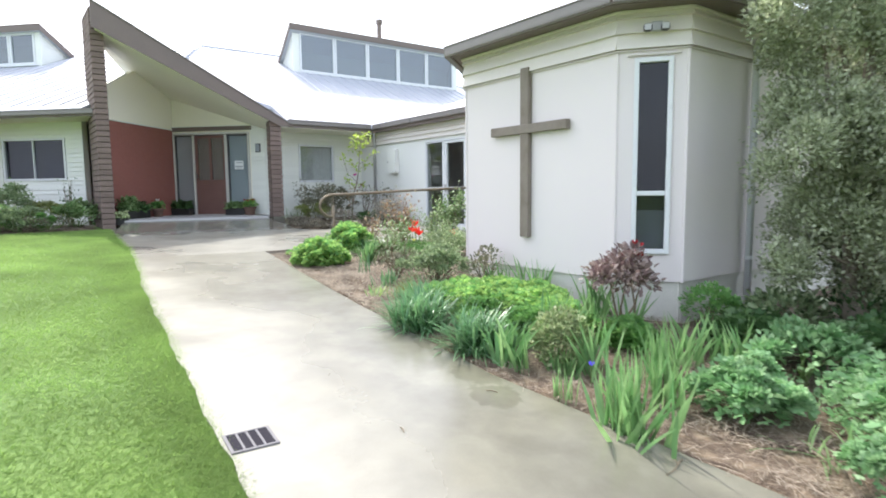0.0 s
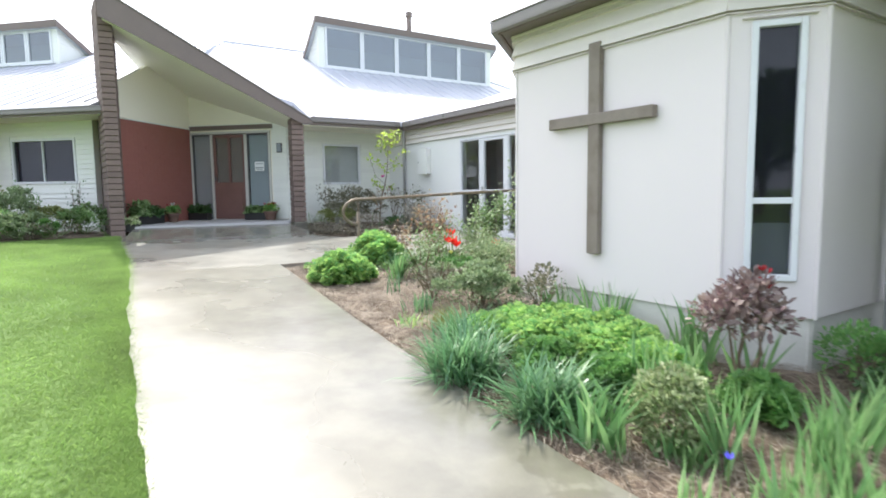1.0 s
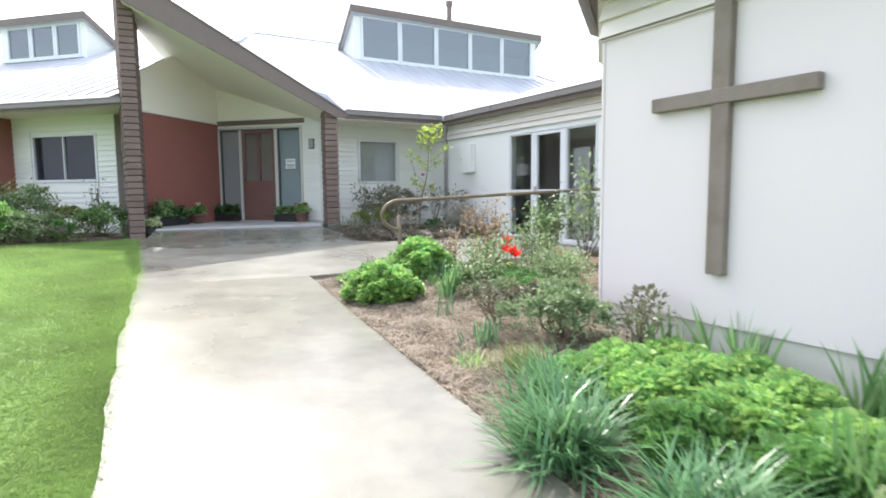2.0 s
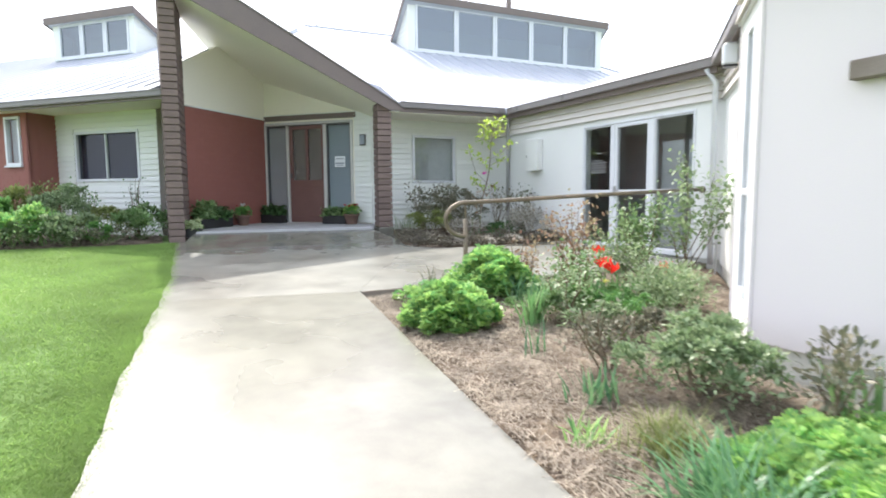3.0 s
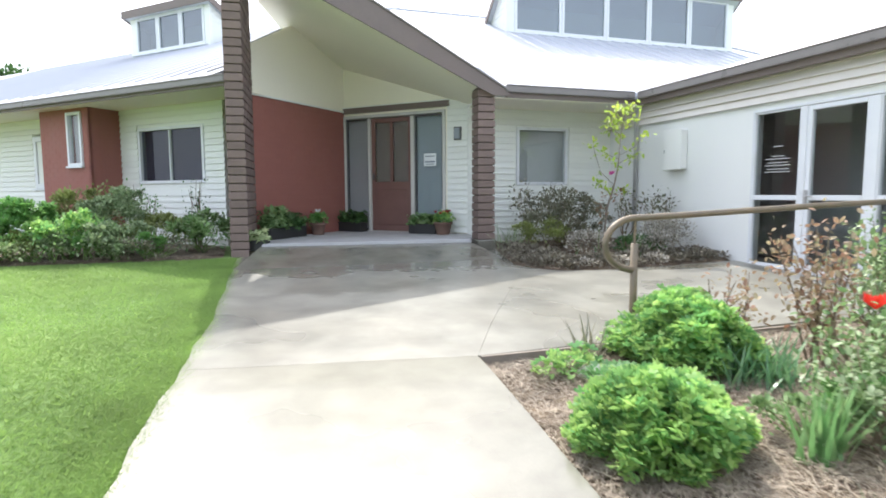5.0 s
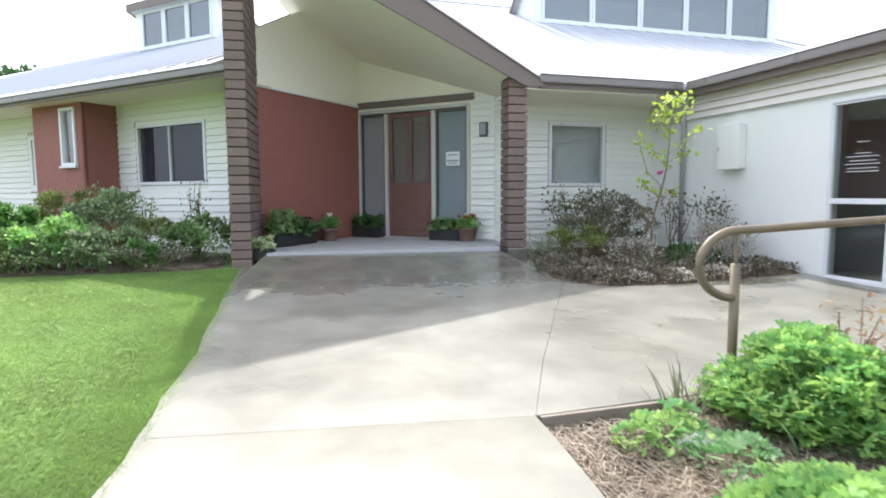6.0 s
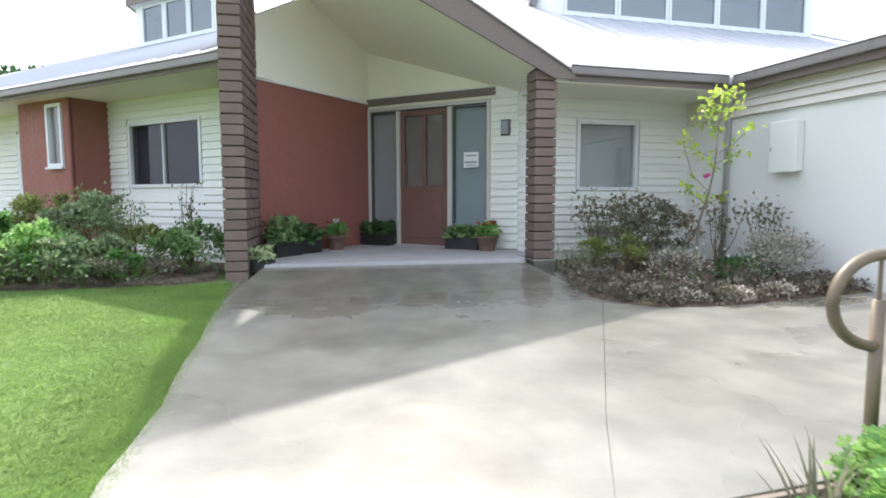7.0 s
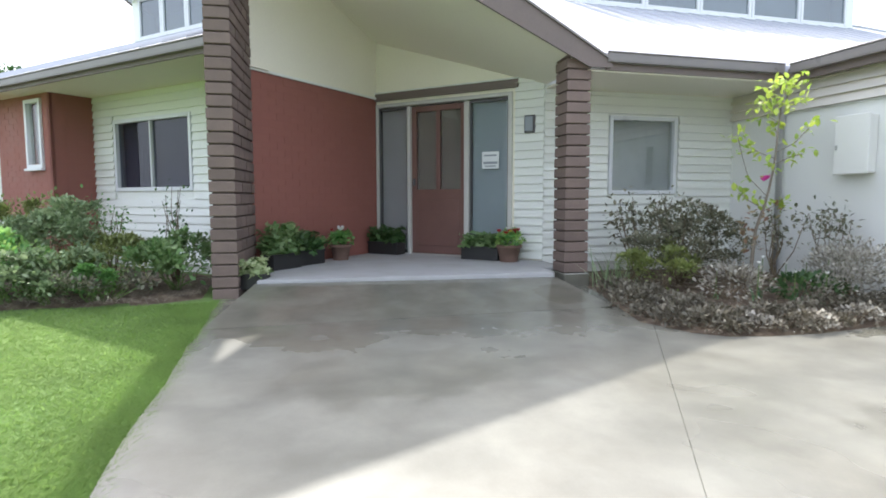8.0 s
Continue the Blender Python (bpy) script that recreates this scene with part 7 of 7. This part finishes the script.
def pot(label, x, y, r, h, seed, mat, flowers):
    ob = thing("flower_pot", label, "flower pot", at=(x, y, 1.075))
    prof = [(0.72 * r, 0.0), (0.95 * r, 0.8 * h), (1.08 * r, 0.82 * h), (1.08 * r, h), (0.92 * r, h), (0.90 * r, 0.86 * h), (0.0, 0.86 * h)]
    verts, faces, n = [], [], 18
    for q, z in prof:
        verts += [(q * math.cos(2 * math.pi * k / n), q * math.sin(2 * math.pi * k / n), z) for k in range(n)]
    for i in range(len(prof) - 1):
        faces += [(i * n + k, i * n + (k + 1) % n, (i + 1) * n + (k + 1) % n, (i + 1) * n + k) for k in range(n)]
    part("pot", (verts, [], faces), POT, ob, smooth=True)
    rng = np.random.default_rng(seed)
    at, out = crown(rng, [(0, 0, h + 0.06, r * 1.05, r * 1.05, 0.11)], 260, 0.3)
    mesh_of("foliage", *leaves(rng, "lobed", at, out, 0.045, 0.5), mat, ob)
    for petal, count, size, name in flowers:
        bm = bmesh.new()
        for k in range(count):
            a, q = rng.uniform(0, 6.28), r * rng.uniform(0.1, 0.95)
            flower_ball(bm, q * math.cos(a), q * math.sin(a), h + 0.12 + rng.uniform(0, 0.07), size, 6, k)
        part("blossom", bm, petal, ob, name)
    return ob


def build_porch_plants():
    m, L = side(DW0, DW1)
    trough("black trough of young green plants below the blue-grey sidelight", m, 1.80, 0.10, 0.52, 501, ROSE, high=0.18)
    trough("black trough of dark green plants below the grey sidelight", m, 0.28, 0.08, 0.50, 502, DARKGREEN, high=0.22)
    mr, L = side(RED0, RED1)
    trough("black trough with leafy plants and one white flower", mr, 0.62, 0.10, 0.55, 503, DARKGREEN, (WHITEPETAL, 1, 0.045, "white bloom"), high=0.22, size=0.06)
    trough("black trough with tall green plants beside the brick fin", mr, 0.22, 0.16, 0.42, 504, ROSE, high=0.34, size=0.06, n=520)
    mf = Matrix.Translation((1.60, 13.93, -0.10)) @ Matrix.Rotation(radians(-20), 4, "Z")
    trough("small black trough with a cream-edged plant at the fin's foot", mf, 0.0, -0.05, 0.26, 507, VARIEG, high=0.16, size=0.045, n=260, deep=0.20, tall=0.15)
    p = mr @ Vector((1.25, -0.25, 0))
    pot("terracotta pot with small red and white flowers", p.x, p.y, 0.13, 0.20, 505, GREEN, [(DEEPRED, 5, 0.022, "dark red blooms"), (WHITEPETAL, 1, 0.05, "white bloom")])
    p = m @ Vector((2.20, -0.28, 0))
    pot("brown pot with red, white and yellow flowers beside the door", p.x, p.y, 0.15, 0.21, 506, LIME, [(DEEPRED, 7, 0.030, "dark red blooms"), (WHITEPETAL, 4, 0.024, "white blooms"), (YELLOWPETAL, 2, 0.022, "yellow blooms")])


def build_twigs():
    """Blown twigs and dead leaves lying on the concrete."""
    for k, (x, y, a, n) in enumerate(((2.47, 1.52, 0.2, 0.11), (1.51, 2.61, 1.3, 0.03), (2.30, 2.75, 2.2, 0.04))):
        ob = thing("twig", "small brown twig lying on the concrete path", "twig", group="blown twigs", at=(x, y, ground_z(y) + 0.004))
        c, q = math.cos(a) * n, math.sin(a) * n
        part("stick", tube([(-c, -q, 0.0735 * -q), (-0.2 * c + 0.1 * q, -0.2 * q - 0.1 * c, 0.003), (0.5 * c, 0.5 * q, 0.004 + 0.0735 * 0.5 * q), (c, q, 0.0735 * q)], 0.0028, 5), STEM, ob)
        part("side_shoot", tube([(0.3 * c, 0.3 * q, 0.003 + 0.02 * q), (0.7 * c - 0.3 * q, 0.7 * q + 0.3 * c, 0.006 + 0.06 * q)], 0.0018, 5), STEM, ob)


build_twigs()
build_cross()
build_fixtures()
build_handrail()
build_grate()
build_porch_plants()

# red painted bricks of the wall beside the door
random.seed(7)
red_wall = bpy.data.objects["wall_red"]
brick_wall("wall_red", RED0, RED1, 0.93, 3.262, parent=red_wall)


# ---- trees behind the camera, which the window panes mirror ----
def build_back_trees():
    rng = np.random.default_rng(600)
    first = thing("tree", "tall dark broad-leaved tree across the lawn", "tree", group="trees across the lawn", at=(-24.0, -36.0, ground_z(-36)))
    part("trunk", tube([(0, 0, -0.2), (0.15, 0.1, 3.5), (0, 0.3, 9)], [0.42, 0.33, 0.12], 9), BARK, first)
    lobes = [(0, 0, 8.0, 3.6, 3.4, 3.4), (-2.4, 0.6, 6.2, 2.6, 2.6, 2.4), (2.5, -0.4, 6.6, 2.7, 2.5, 2.6), (0.5, 0.8, 10.6, 2.3, 2.3, 2.2), (0.2, -0.6, 4.6, 2.8, 2.6, 1.9)]
    for lobe in lobes:
        part("limb", stems((0, 0, 2.8), [lobe[:3]], 0.16, 0.04, 0.25, rng), BARK, first)
    at, out = crown(rng, lobes, 6500, 0.45)
    mesh_of("crown", *leaves(rng, "oval", at, out, 0.50, 0.7), DARKGREEN, first)
    for x, y, turn, size in ((-13, -40, 70, 1.1), (-3, -37, 150, 0.9), (7, -41, 220, 1.15), (17, -36, 300, 0.95), (27, -40, 20, 1.1), (38, -37, 110, 1.0), (-36, -40, 250, 1.05)):
        copy_thing(first, pose(x, y, ground_z(y), 0, 0, turn) @ Matrix.Scale(size, 4))


build_back_trees()
